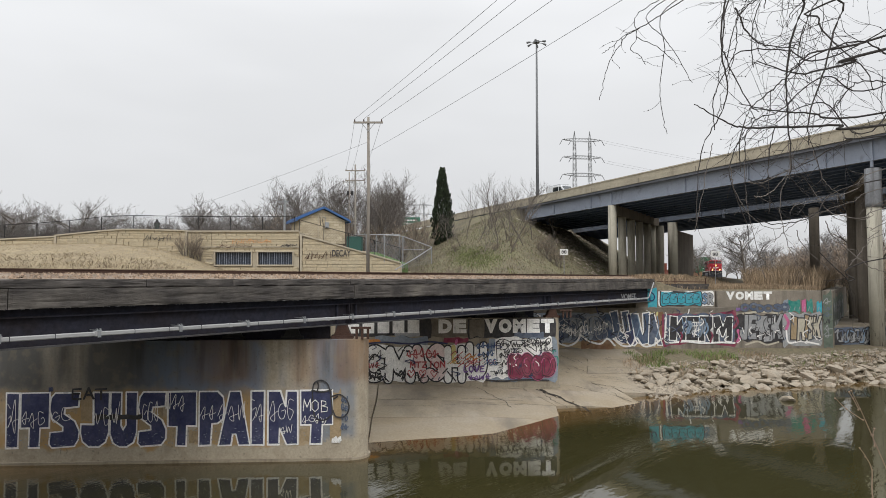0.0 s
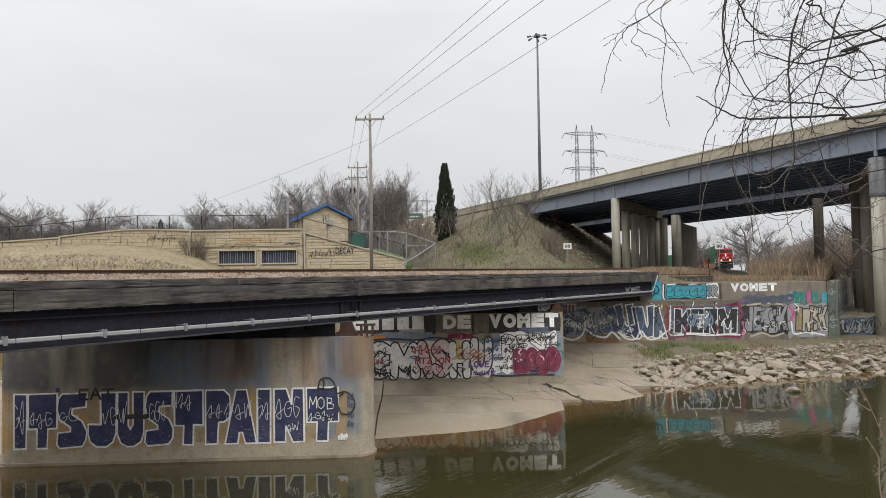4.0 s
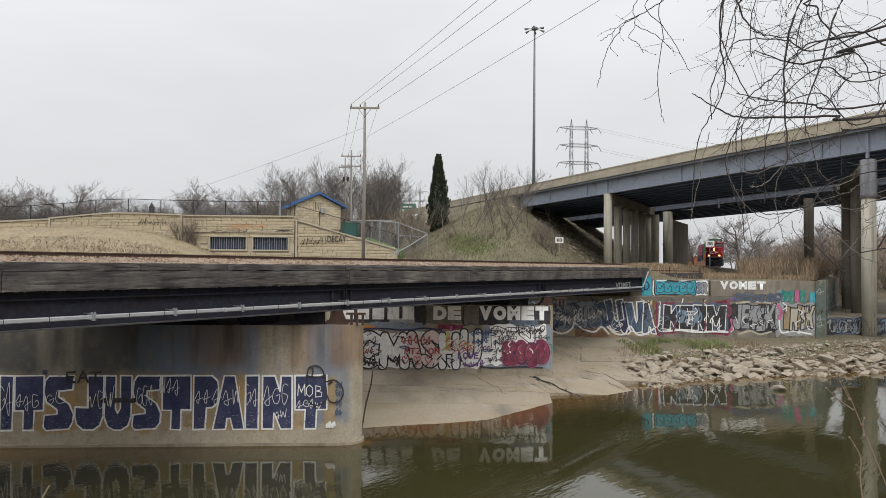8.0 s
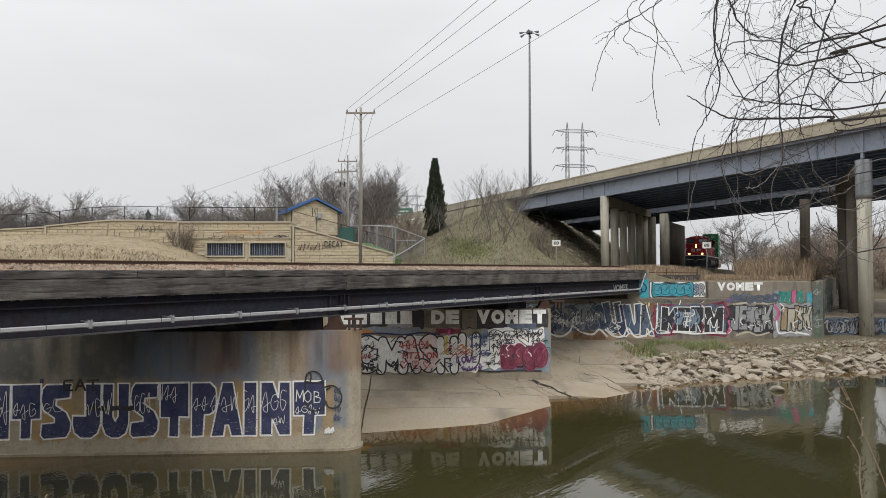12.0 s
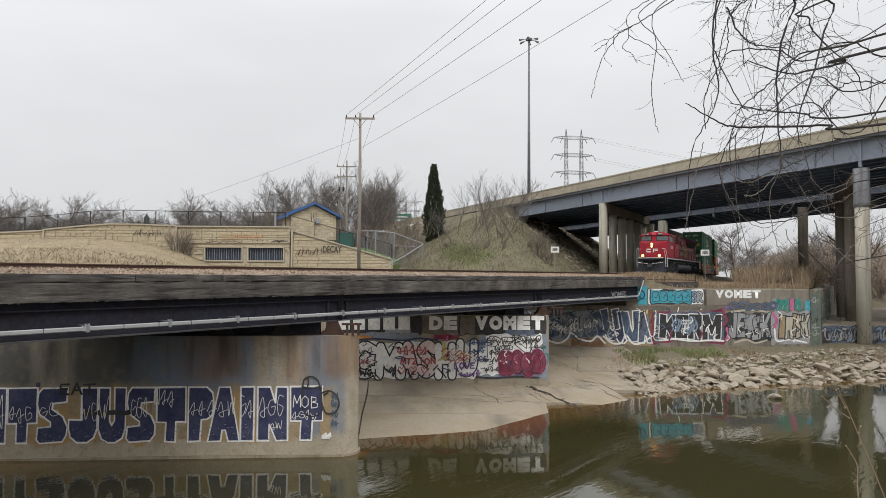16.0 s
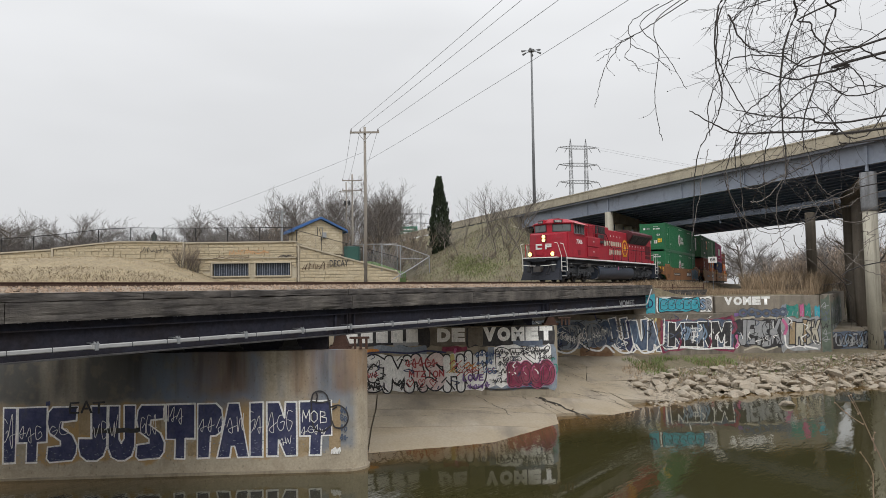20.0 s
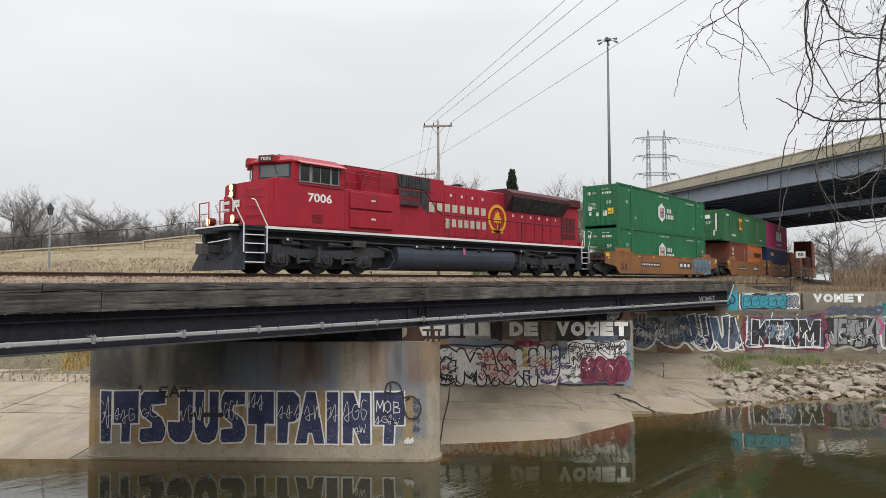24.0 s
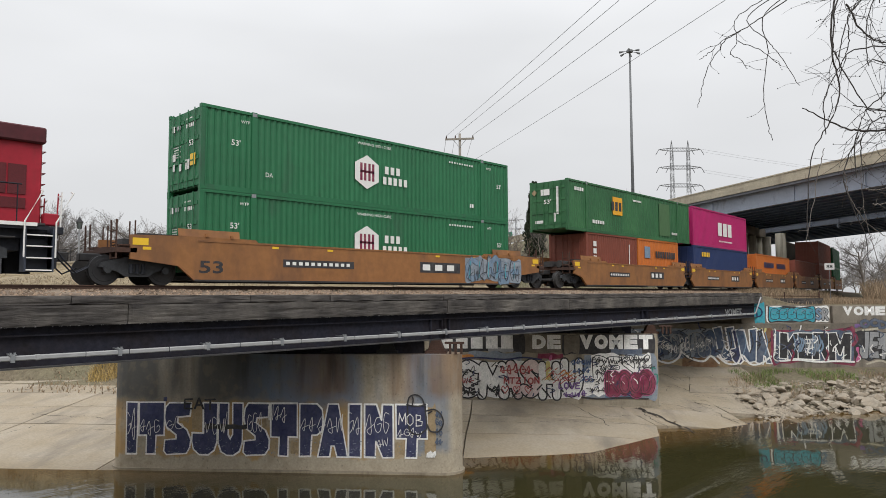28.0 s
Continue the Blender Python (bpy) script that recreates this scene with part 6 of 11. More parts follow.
def build_well_car(well, along, label, ends=(2.75, 2.75), number_bars=6, first=False, turning=False, truck_at=(True, True), ring="53"):
    """An articulated or single well car: deep side sills, sloping end sills, end platforms, trucks."""
    c = thing("well_car", None, label, "rail car", "well cars of the train")
    h = well / 2
    e0, e1 = ends
    for s in (-1, 1):
        y0, y1 = (s * 1.34, s * 1.45)
        f = bmesh.new()
        prism(f, [(-h, 0.16), (h, 0.16), (h + 0.55, 0.62), (h + e1 - 0.7, 0.80), (h + e1 - 0.7, 1.55), (h + 0.1, 1.60), (h - 2.2, 1.60), (h - 2.35, 1.48),
                  (-h + 2.35, 1.48), (-h + 2.2, 1.60), (-h - 0.1, 1.60), (-h - e0 + 0.7, 1.55), (-h - e0 + 0.7, 0.80), (-h - 0.55, 0.62)], 1, min(y0, y1), max(y0, y1))
        side = part("side_sill", f, M["well"], c)
        part("top_chord", bx(-h + 0.1, h - 0.1, min(s * 1.30, s * 1.47), max(s * 1.30, s * 1.47), 1.44, 1.50), M["well"], side)
        part("bottom_chord", bx(-h, h, min(s * 1.25, s * 1.47), max(s * 1.25, s * 1.47), 0.13, 0.19), M["black"], side)
        for x in (-h - e0 + 1.2, -h + 3.0, -h * 0.35, h * 0.35, h - 3.0, h + e1 - 1.2):
            part("reflector", bx(x - 0.13, x + 0.13, min(s * 1.45, s * 1.456), max(s * 1.45, s * 1.456), 1.10 if abs(x) > h else 1.32, 1.19 if abs(x) > h else 1.40), M["yellow"], side)
        for x in (-h - e0 + 1.0, h + e1 - 1.0):
            part("end_reflector", bx(x - 0.24, x + 0.24, min(s * 1.45, s * 1.458), max(s * 1.45, s * 1.458), 1.24, 1.46), M["yellow"], side, "large yellow reflector")
        for x0, x1 in ((-h - 0.55, -h + 1.6), (h - 1.6, h + 0.55)):
            part("lip_plate", hexa(bmesh.new(), [(x0, s * 1.40, 1.6), (x1, s * 1.40, 1.6), (x1, s * 1.44, 1.6), (x0, s * 1.44, 1.6)], [(x0, s * 1.36, 1.84), (x1, s * 1.36, 1.84), (x1, s * 1.40, 1.84), (x0, s * 1.40, 1.84)]), M["well"], side)
        for x in (-h + 0.4, -h + 1.3, h - 1.3, h - 0.4):
            part("bracket", bx(x - 0.05, x + 0.05, min(s * 1.2, s * 1.5), max(s * 1.2, s * 1.5), 1.60, 1.70), M["well"], side)
    P = side_plane(-1.452)
    board = part("number_board", quad(bmesh.new(), P, -h * 0.6, -h * 0.6 + 3.2 * well / 16.5, 0.68, 0.96, 0.006), M["paint_black"], c, "black panel")
    part("number_bars", bars(bmesh.new(), P, -h * 0.6 + 0.12, -h * 0.6 + 3.1 * well / 16.5, 0.76, 0.88, 11, 0.010, 0.42), M["white"], board)
    mark = part("mark_panel", quad(bmesh.new(), P, h * 0.22, h * 0.22 + 2.5 * well / 16.5, 0.62, 1.08, 0.006), M["paint_black"], c, "black panel")
    part("mark_bars", bars(bmesh.new(), P, h * 0.22 + 0.15, h * 0.22 + 2.4 * well / 16.5, 0.72, 0.98, 3, 0.010, gap=0.4), M["white"], mark)
    if first:
        lettering("53", M["paint_black"], c, P, -h + 0.15, -h + 1.0, 0.40, 0.82, bold=0.02)
    part("well_floor", bx(-h, h, -1.3, 1.3, 0.20, 0.33), M["black"], c)
    for e, sgn in ((e0, -1), (e1, 1)):
        x = sgn * (h + e / 2)
        p = bx(min(sgn * h, sgn * (h + e - 0.3)), max(sgn * h, sgn * (h + e - 0.3)), -0.55, 0.55, 0.85, 1.2)
        box(p, min(sgn * (h + e - 0.9), sgn * (h + e - 0.25)), max(sgn * (h + e - 0.9), sgn * (h + e - 0.25)), -1.45, 1.45, 1.0, 1.14)
        part("end_platform", p, M["rust"], c)
        for yy in (-1.42, 0.62):
            for k in range(4):
                part("walkway_bar", bx(min(sgn * (h + 0.1), sgn * (h + e - 0.35)), max(sgn * (h + 0.1), sgn * (h + e - 0.35)), yy + 0.2 * k, yy + 0.2 * k + 0.12, 1.205, 1.245), M["rust"], c)
        for k in range(3):
            xx = sgn * (h + 0.35 + (e - 0.8) * k / 2.5)
            part("cross_bearer", bx(xx - 0.06, xx + 0.06, -1.34, 1.34, 0.93, 1.195), M["under"], c)
        for yy in (-1.4, -0.95, 0.95, 1.4):
            part("end_post", tb([(sgn * (h + e - 0.3), yy, 0.8), (sgn * (h + e - 0.3), yy, 2.0)], 0.03, n=5), M["rust"], c)
            part("end_post", tb([(sgn * (h + e - 0.85), yy, 1.1), (sgn * (h + e - 0.85), yy, 2.0)], 0.025, n=5), M["rust"], c)
        for z in (0.82, 1.3, 1.65):
            part("end_rung", tb([(sgn * (h + e - 0.3), -1.4, z), (sgn * (h + e - 0.3), -0.95, z)], 0.02, n=5), M["rust"], c)
        br = bmesh.new()
        tube(br, [(sgn * (h + 0.6), -0.7, 1.35), (sgn * (h + 1.7), -0.7, 1.35)], 0.2, n=10)
        box(br, min(sgn * (h + 0.3), sgn * (h + 1.9)), max(sgn * (h + 0.3), sgn * (h + 1.9)), -0.35, 0.2, 1.2, 1.5)
        box(br, min(sgn * (h + 0.2), sgn * (h + e - 1.0)), max(sgn * (h + 0.2), sgn * (h + e - 1.0)), -1.35, -0.95, 1.55, 1.62)
        part("brake_gear", br, M["black"], c)
        part("coupler", bx(min(sgn * (h + e - 0.3), sgn * (h + e + 0.35)), max(sgn * (h + e - 0.3), sgn * (h + e + 0.35)), -0.14, 0.14, 0.75, 1.0, bevel=0.03), M["black"], c)
        hs = tube(bmesh.new(), [(sgn * (h + e - 0.2), -0.4, 0.85), (sgn * (h + e), -0.42, 0.5), (sgn * (h + e + 0.25), -0.4, 0.42)], 0.03, n=5)
        part("air_hose", hs, M["paint_black"], c)
    if truck_at[0]:
        freight_truck(c, -h - e0 + 1.05, turning)
    if truck_at[1]:
        freight_truck(c, h + e1 - 1.05, turning)
    train.append((c, along))
    return c


car = build_well_car(16.6, 36.2, "orange-brown double-stack well car with blue graffiti on its side", first=True, turning=True)
build_container(16.154, M["cont_green"], "green corrugated 53-foot container with white hexagon badge", 0.35, 36.18, domestic=True, marks=marks_hub)
build_container(16.154, M["cont_green"], "green corrugated 53-foot container stacked on another", 3.255, 36.18, domestic=True, marks=marks_hub)
UNITS = (57.5, 72.4, 87.3, 102.2, 117.1, 132.0)
for i, d in enumerate(UNITS):
    build_well_car(12.9, d, "orange-brown articulated well car unit with dirty sills", (2.0 if i == 0 else 1.15, 1.0), turning=False, truck_at=(True, i == len(UNITS) - 1))
build_container(6.06, M["cont_brown"], "brown-red 20-foot container in the well", 0.35, 54.4, marks=marks_brown)
build_container(6.06, M["cont_orange"], "orange 20-foot container in the well", 0.35, 60.6, marks=marks_orange)
build_container(16.154, M["cont_emp"], "green 53-foot container with yellow panel, overhanging those below", 3.255, 57.5, domestic=True, marks=marks_emp)
build_container(12.19, M["cont_blue"], "dark blue 40-foot container in the well", 0.35, 72.4, marks=marks_blue)
build_container(12.19, M["cont_pink"], "magenta 40-foot container on top of a blue one", 3.255, 72.4, marks=marks_pink)
build_container(12.19, M["cont_orange"], "orange 40-foot container alone in its well", 0.35, 87.3, marks=marks_orange_long)
build_container(12.19, M["cont_brown"], "brown-red 40-foot container in the well", 0.35, 102.2)
build_container(12.19, M["cont_brown"], "brown-red 40-foot container in the well under another", 0.35, 117.1)
build_container(12.19, M["cont_brown"], "brown-red 40-foot container stacked on another", 3.255, 117.1)
build_container(12.19, M["cont_green"], "dark green 40-foot container in the well", 0.35, 132.0)
build_container(12.19, M["cont_green"], "dark green 40-foot container on the last visible car", 3.255, 132.0)


# ---- pump station: stone wall with vents, fence, hut ----
def stone_course_wall(parent, x0, x1, y, zlow, ztop, seed, holes=(), course=0.235):
    """Split-faced blocks laid in courses, each a piece of its own; ztop and zlow are functions of x."""
    rng = random.Random(seed)
    shapes = []
    for k in range(5):
        shapes.append([rng.uniform(0.0, 0.05) for _ in range(8)])
    z = min(zlow(x0), zlow(x1))
    top = max(ztop(x0), ztop(x1))
    row = 0
    cache = {}
    while z < top:
        h = course * rng.choice((0.8, 1.0, 1.0, 1.25))
        x = x0 - rng.uniform(0, 0.6)
        while x < x1:
            ln = rng.choice((0.45, 0.65, 0.9, 1.3))
            a, b = max(x, x0), min(x + ln, x1)
            mid = (a + b) / 2
            ok = b - a > 0.12 and z + h * 0.5 < ztop(mid) and z + h > zlow(mid)
            ok = ok and not any(a < hx1 - 0.02 and b > hx0 + 0.02 and z < hz1 and z + h > hz0 for hx0, hx1, hz0, hz1 in holes)
            if ok:
                key = (round(b - a, 1), round(h, 2), rng.randrange(3))
                if key not in cache:
                    w, j = key[0] - 0.012, [rng.uniform(-0.02, 0.02) for _ in range(4)]
                    bm = bmesh.new()
                    hexa_pts = [(-w / 2, 0.12, 0), (w / 2, 0.12, 0), (w / 2, 0.12, h - 0.010), (-w / 2, 0.12, h - 0.010)]
                    front = [(-w / 2 + 0.015, -0.02 + j[0], 0.012), (w / 2 - 0.015, -0.02 + j[1], 0.012), (w / 2 - 0.015, -0.02 + j[2], h - 0.02), (-w / 2 + 0.015, -0.02 + j[3], h - 0.02)]
                    lo, hi = [bm.verts.new(p) for p in hexa_pts], [bm.verts.new(p) for p in front]
                    mid_v = bm.verts.new((0, -0.032 + j[0], h / 2))
                    for i in range(4):
                        bm.faces.new((lo[i], lo[(i + 1) % 4], hi[(i + 1) % 4], hi[i]))
                        bm.faces.new((hi[i], hi[(i + 1) % 4], mid_v))
                    cache[key] = to_mesh("stone", bm, M["stone"])
                ob = new("stone", cache[key])
                ob.parent = parent
                ob.location = (mid, y, z)
            x += ln
        z += h


def build_pump_station():
    YW = 60.0
    segs = (("left", -62.0, -34.4, lambda x: lerp_table(x, ((-62, 9.3), (-50, 10.15), (-34.4, 11.0))), lambda x: lerp_table(x, ((-62, 8.4), (-46, 9.4), (-38, 10.2), (-34.4, 10.2)))),
            ("middle", -34.2, -22.8, lambda x: lerp_table(x, ((-34.2, 11.1), (-29, 11.62), (-27, 11.62), (-22.8, 11.5))), lambda x: lerp_table(x, ((-34, 10.1), (-28, 10.1), (-22.8, 8.8)))),
            ("vents", -22.6, -12.75, lambda x: 11.45, lambda x: 7.3),
            ("right", -12.45, -3.75, lambda x: lerp_table(x, ((-12.45, 11.1), (-3.75, 8.65))), lambda x: 7.3))
    for i, (nm, a, b, top, low) in enumerate(segs):
        w = thing("stone_wall", SITE, "tan split-faced stone retaining wall with coping", "retaining wall", "pump station walls", "structure")
        holes = ((-20.25, -16.85, 8.55, 9.65), (-16.45, -13.2, 8.55, 9.65)) if nm == "vents" else ()
        core = bmesh.new()
        if nm == "vents":
            for q in ((a, b, 9.65, 11.45), (a, b, 6.8, 8.55), (a, -20.25, 8.55, 9.65), (-16.85, -16.45, 8.55, 9.65), (-13.2, b, 8.55, 9.65)):
                box(core, q[0], q[1], YW + 0.06, YW + 2.6, q[2], q[3])
        else:
            prism(core, [(a, 6.8), (b, 6.8), (b, top(b)), ((a + b) / 2, top((a + b) / 2)), (a, top(a))], 1, YW + 0.06, YW + 2.6)
        part("core", core, M["stone_cap"], w)
        stone_course_wall(w, a, b, YW, low, top, 20 + i, holes, 0.25 if nm in ("vents", "right") else 0.30)
        n = 6
        cap = bmesh.new()
        for k in range(n):
            xa, xb = a + (b - a) * k / n, a + (b - a) * (k + 1) / n
            hexa(cap, [(xa, YW - 0.14, top(xa)), (xb - 0.02, YW - 0.14, top(xb)), (xb - 0.02, YW + 0.55, top(xb)), (xa, YW + 0.55, top(xa))],
                 [(xa, YW - 0.14, top(xa) + 0.12), (xb - 0.02, YW - 0.14, top(xb) + 0.12), (xb - 0.02, YW + 0.55, top(xb) + 0.12), (xa, YW + 0.55, top(xa) + 0.12)])
        part("coping", cap, M["stone_cap"], w)
        if nm == "vents":
            part("string_course", bx(a, b, YW - 0.12, YW + 0.05, 10.06, 10.16), M["stone_cap"], w)
        for x in (a - 0.1,):
            part("pilaster", bx(x - 0.08, x + 0.08, YW - 0.13, YW + 0.5, low(a) - 0.4, top(a) + 0.12), M["stone_cap"], w)
        if nm == "vents":
            for x0, x1 in ((-20.25, -16.85), (-16.45, -13.2)):
                v = thing("vent_window", SITE, "barred vent opening with pale stone surround", "vent", "vents in the stone wall")
                fr = bmesh.new()
                for q in ((x0, x1, 8.43, 8.55), (x0, x1, 9.65, 9.77), (x0 - 0.0, x0 + 0.1, 8.55, 9.65), (x1 - 0.1, x1, 8.55, 9.65)):
                    box(fr, q[0], q[1], YW - 0.13, YW + 0.12, q[2], q[3])
                part("surround", fr, M["stone_cap"], v)
                part("backing", bx(x0 + 0.1, x1 - 0.1, YW + 0.3, YW + 0.34, 8.55, 9.65), M["tank"], v)
                for xx in np.arange(x0 + 0.25, x1 - 0.1, 0.21):
                    part("bar", bx(xx - 0.014, xx + 0.014, YW + 0.06, YW + 0.09, 8.55, 9.65), M["steel_blue"], v)
    # tags sprayed on the stone
    tags = thing("wall_tags", SITE, "black and tan spray tags on the stone wall", "graffiti")
    rng = random.Random(12)
    fm = pose(0, YW, 0)
    lettering("DECAY", M["paint_black"], tags, fm, -9.8, -8.15, 9.25, 9.85, bold=0.012, lift=0.13)
    for cx, cz, w, h, m in ((-25.4, 10.9, 2.4, 0.7, "paint_black"), (-11.2, 9.3, 2.2, 0.8, "rust"), (-17.0, 10.6, 3.6, 0.5, "paint_orange"), (-18.5, 10.2, 3.2, 0.4, "rust"), (-13.9, 10.25, 1.2, 0.3, "paint_black")):
        x = cx - w / 2
        for k in range(7):
            bm = bmesh.new()
            stroke(bm, [(x + rng.uniform(0, 0.2), cz - h / 2 + rng.uniform(0, h * 0.3)), (x + rng.uniform(0.1, 0.4), cz + rng.uniform(-0.1, h * 0.5)), (x + rng.uniform(0.3, 0.6), cz - h * rng.uniform(0, 0.4)), (x + rng.uniform(0.4, 0.7), cz + h * rng.uniform(0.1, 0.5))], 0.055, fm, 0.13)
            x += w / 7
            part("tag", bm, M[m], tags)

    # black railing on the wall: posts, rails, mesh
    def railing(name, xs, y, base, hgt, material, label, mesh=True, r=0.035):
        f = thing(name, SITE, label, "fence", "fences of the pump station")
        for x in xs:
            part("post", tb([(x, y, base(x)), (x, y, base(x) + hgt)], r, n=6), material, f)
        for a, b in zip(xs, xs[1:]):
            part("top_rail", tb([(a, y, base(a) + hgt), (b, y, base(b) + hgt)], r * 0.8, n=6), material, f)
            if mesh:
                # thin wires of the chain-link, one joined piece for each bay
                wv, wf = [], []
                n = int((b - a) / 0.16)
                for k in range(n + 1):
                    for sgn in (1, -1):
                        x_a, x_b = a + (b - a) * k / n, a + (b - a) * min(n, max(0, k + sgn * 5)) / n
                        i = len(wv)
                        za, zb = base(x_a) + 0.05, base(x_b) + hgt
                        wv += [(x_a - 0.005, y, za), (x_a + 0.005, y, za), (x_b + 0.005, y, zb), (x_b - 0.005, y, zb)]
                        wf.append((i, i + 1, i + 2, i + 3))
                ob = new("mesh_panel", raw("mesh_panel", wv, wf, material))
                ob.parent = f
        return f
    tops = lambda x: lerp_table(x, ((-62, 9.4), (-50, 10.27), (-34.4, 11.12), (-29, 11.74), (-22.8, 11.6), (-12.6, 11.57)))
    railing("black_fence", [-62 + 2.87 * i for i in range(18)], 60.3, tops, 1.25, M["iron"], "black chain-link fence on top of the stone wall")
    slope = lambda x: lerp_table(x, ((-12.8, 11.3), (-3.75, 8.77)))
    railing("black_fence", [-12.8, -10.6, -8.4, -6.1, -3.8], 60.25, slope, 1.25, M["iron"], "black chain-link fence stepping down the sloping wall")
    gf = thing("grey_fence", SITE, "grey chain-link fence with sloping top rail beside the lawn", "fence", "fences of the pump station")
    ends = ((-6.8, 9.2, 11.2), (-5.2, 8.7, 11.2), (-3.55, 8.2, 11.05), (-1.0, 8.6, 10.1))
    for x, lo_z, hi_z in ends:
        part("post", tb([(x, 60.0, lo_z), (x, 60.0, hi_z)], 0.045, n=6), M["galv"], gf)
    for (xa, la, ha), (xb, lb, hb) in zip(ends, ends[1:]):
        part("top_rail", tb([(xa, 60.0, ha), (xb, 60.0, hb)], 0.04, n=6), M["galv"], gf)
        wv, wf = [], []
        n = int((xb - xa) / 0.16)
        for k in range(n + 1):
            for sgn in (1, -1):
                f, g = k / n, min(1, max(0, (k + sgn * 8) / n))
                i = len(wv)
                p = (xa + (xb - xa) * f, la + (lb - la) * f)
                q = (xa + (xb - xa) * g, ha + (hb - ha) * g)
                wv += [(p[0] - 0.005, 60.0, p[1]), (p[0] + 0.005, 60.0, p[1]), (q[0] + 0.005, 60.0, q[1]), (q[0] - 0.005, 60.0, q[1])]
                wf.append((i, i + 1, i + 2, i + 3))
        ob = new("mesh_panel", raw("mesh_panel", wv, wf, M["galv"]))
        ob.parent = gf
    part("mid_rail", tb([(-3.55, 60.0, 9.9), (-1.6, 60.0, 9.85)], 0.03, n=6), M["galv"], gf)
    part("sloping_rail", tb([(-1.0, 60.0, 10.05), (-2.4, 57.5, 9.0), (-3.9, 55.0, 8.0)], 0.04, n=6), M["galv"], gf)
    railing("grey_fence", [-8.5, -6.5, -4.2], 66.0, lambda x: 9.0, 2.6, M["galv"], "grey chain-link fence behind the hut", r=0.03)
    # hut with a blue metal roof
    hut = thing("hut", SITE @ pose(-11.4, 65.0, 10.6, 0, 0, 0), "small tan stone hut with a blue metal gable roof", "hut")
    part("wall", prism(bmesh.new(), [(-2.15, 0), (2.15, 0), (2.15, 2.2), (0, 3.2), (-2.15, 2.2)], 0, -1.7, 1.7), M["hut_stone"], hut)
    hut.matrix_world = SITE @ pose(-12.0, 65.0, 10.6, 0, 0, -64)
    for s in (-1, 1):
        r = hexa(bmesh.new(), [(-2.1, 0, 3.26), (2.1, 0, 3.26), (2.1, s * 2.55, 2.08), (-2.1, s * 2.55, 2.08)], [(-2.1, 0, 3.40), (2.1, 0, 3.40), (2.1, s * 2.55, 2.22), (-2.1, s * 2.55, 2.22)])
        roof = part("roof", r, M["roof_blue"], hut, "blue standing-seam roof")
        for x in np.arange(-2.0, 2.1, 0.4):
            part("seam", hexa(bmesh.new(), [(x, 0, 3.40), (x + 0.05, 0, 3.40), (x + 0.05, s * 2.55, 2.22), (x, s * 2.55, 2.22)], [(x, 0, 3.46), (x + 0.05, 0, 3.46), (x + 0.05, s * 2.55, 2.28), (x, s * 2.55, 2.28)]), M["roof_blue"], roof)
        part("fascia", bx(-2.12, 2.12, min(s * 2.5, s * 2.58), max(s * 2.5, s * 2.58), 2.0, 2.2), M["roof_blue"], hut)
    mk = bmesh.new()
    end = Matrix(((0, -1, 0, 1.7), (1, 0, 0, 0), (0, 0, 1, 0), (0, 0, 0, 1)))
    stroke(mk, [(-0.3, 2.5), (-0.25, 1.7)], 0.07, end, 0.01)
    stroke(mk, [(-0.1, 2.3), (0.1, 1.6), (0.35, 2.0), (0.3, 1.6)], 0.06, end, 0.01)
    part("wall_tag", mk, M["paint_black"], hut)
    box_ = part("meter_box", bx(1.705, 1.88, 0.15, 0.55, 1.45, 2.0, bevel=0.02), M["galv"], hut, "grey electric meter box")
    part("riser", tb([(1.76, 0.2, 2.0), (1.76, 0.2, 2.45), (1.76, -0.1, 2.5)], 0.03, n=6), M["galv"], box_)
    part("corner_trim", bx(1.69, 1.76, -0.5, -0.42, 0.4, 2.6), M["stone_cap"], hut)
    bins = thing("green_cabinet", SITE @ pose(-8.2, 63.0, 9.7), "dark green utility cabinet beside the hut", "cabinet")
    part("body", bx(-0.7, 0.7, -0.5, 0.5, 0, 1.5, bevel=0.03), mat("dark_green_paint", (0.02, 0.07, 0.06), 0.5, var=0.1, fine=4, bump=0.02), bins)
    part("door", bx(-0.6, 0.6, -0.53, -0.5, 0.1, 1.4), mat("dark_green_paint", (0.025, 0.085, 0.07), 0.5, var=0.1, fine=4, bump=0.02), bins)
    lawn = bmesh.new()
    hexa(lawn, [(-8.2, 60.6, 9.0), (-3.9, 60.6, 7.2), (-3.4, 66, 7.2), (-6.5, 66, 9.0)], [(-8.2, 60.6, 9.75), (-3.9, 60.6, 8.55), (-3.4, 66, 8.75), (-6.5, 66, 9.9)])
    solid("lawn", lawn, M["lawn"], "patch of bright green lawn beside the hut", "lawn", kind="structure", m=SITE)


build_pump_station()


# ---- poles, wires, masts, signs ----
def utility_pole(x, y, z0, z1, arms, label):
    p = thing("utility_pole", SITE @ pose(x, y, 0), label, "utility pole", "utility poles")
    part("pole", tb([(0, 0, z0), (0.03, 0, (z0 + z1) / 2), (0, 0, z1)], 0.125, 0.085, n=10), M["wood_pole"], p, smooth=True)
    for z, w in arms:
        a = part("crossarm", bx(-w, w, -0.16, -0.06, z - 0.06, z + 0.06), M["wood_pole"], p)
        for k in (-0.92, -0.3, 0.92):
            part("insulator", tb([(k * w, -0.11, z + 0.06), (k * w, -0.11, z + 0.24)], 0.05, 0.03, n=8), M["rust"], a)
        for s in (-1, 1):
            part("brace", tb([(s * w * 0.45, -0.12, z - 0.04), (0, -0.12, z - 0.6)], 0.02, n=5), M["galv"], a)
    return p


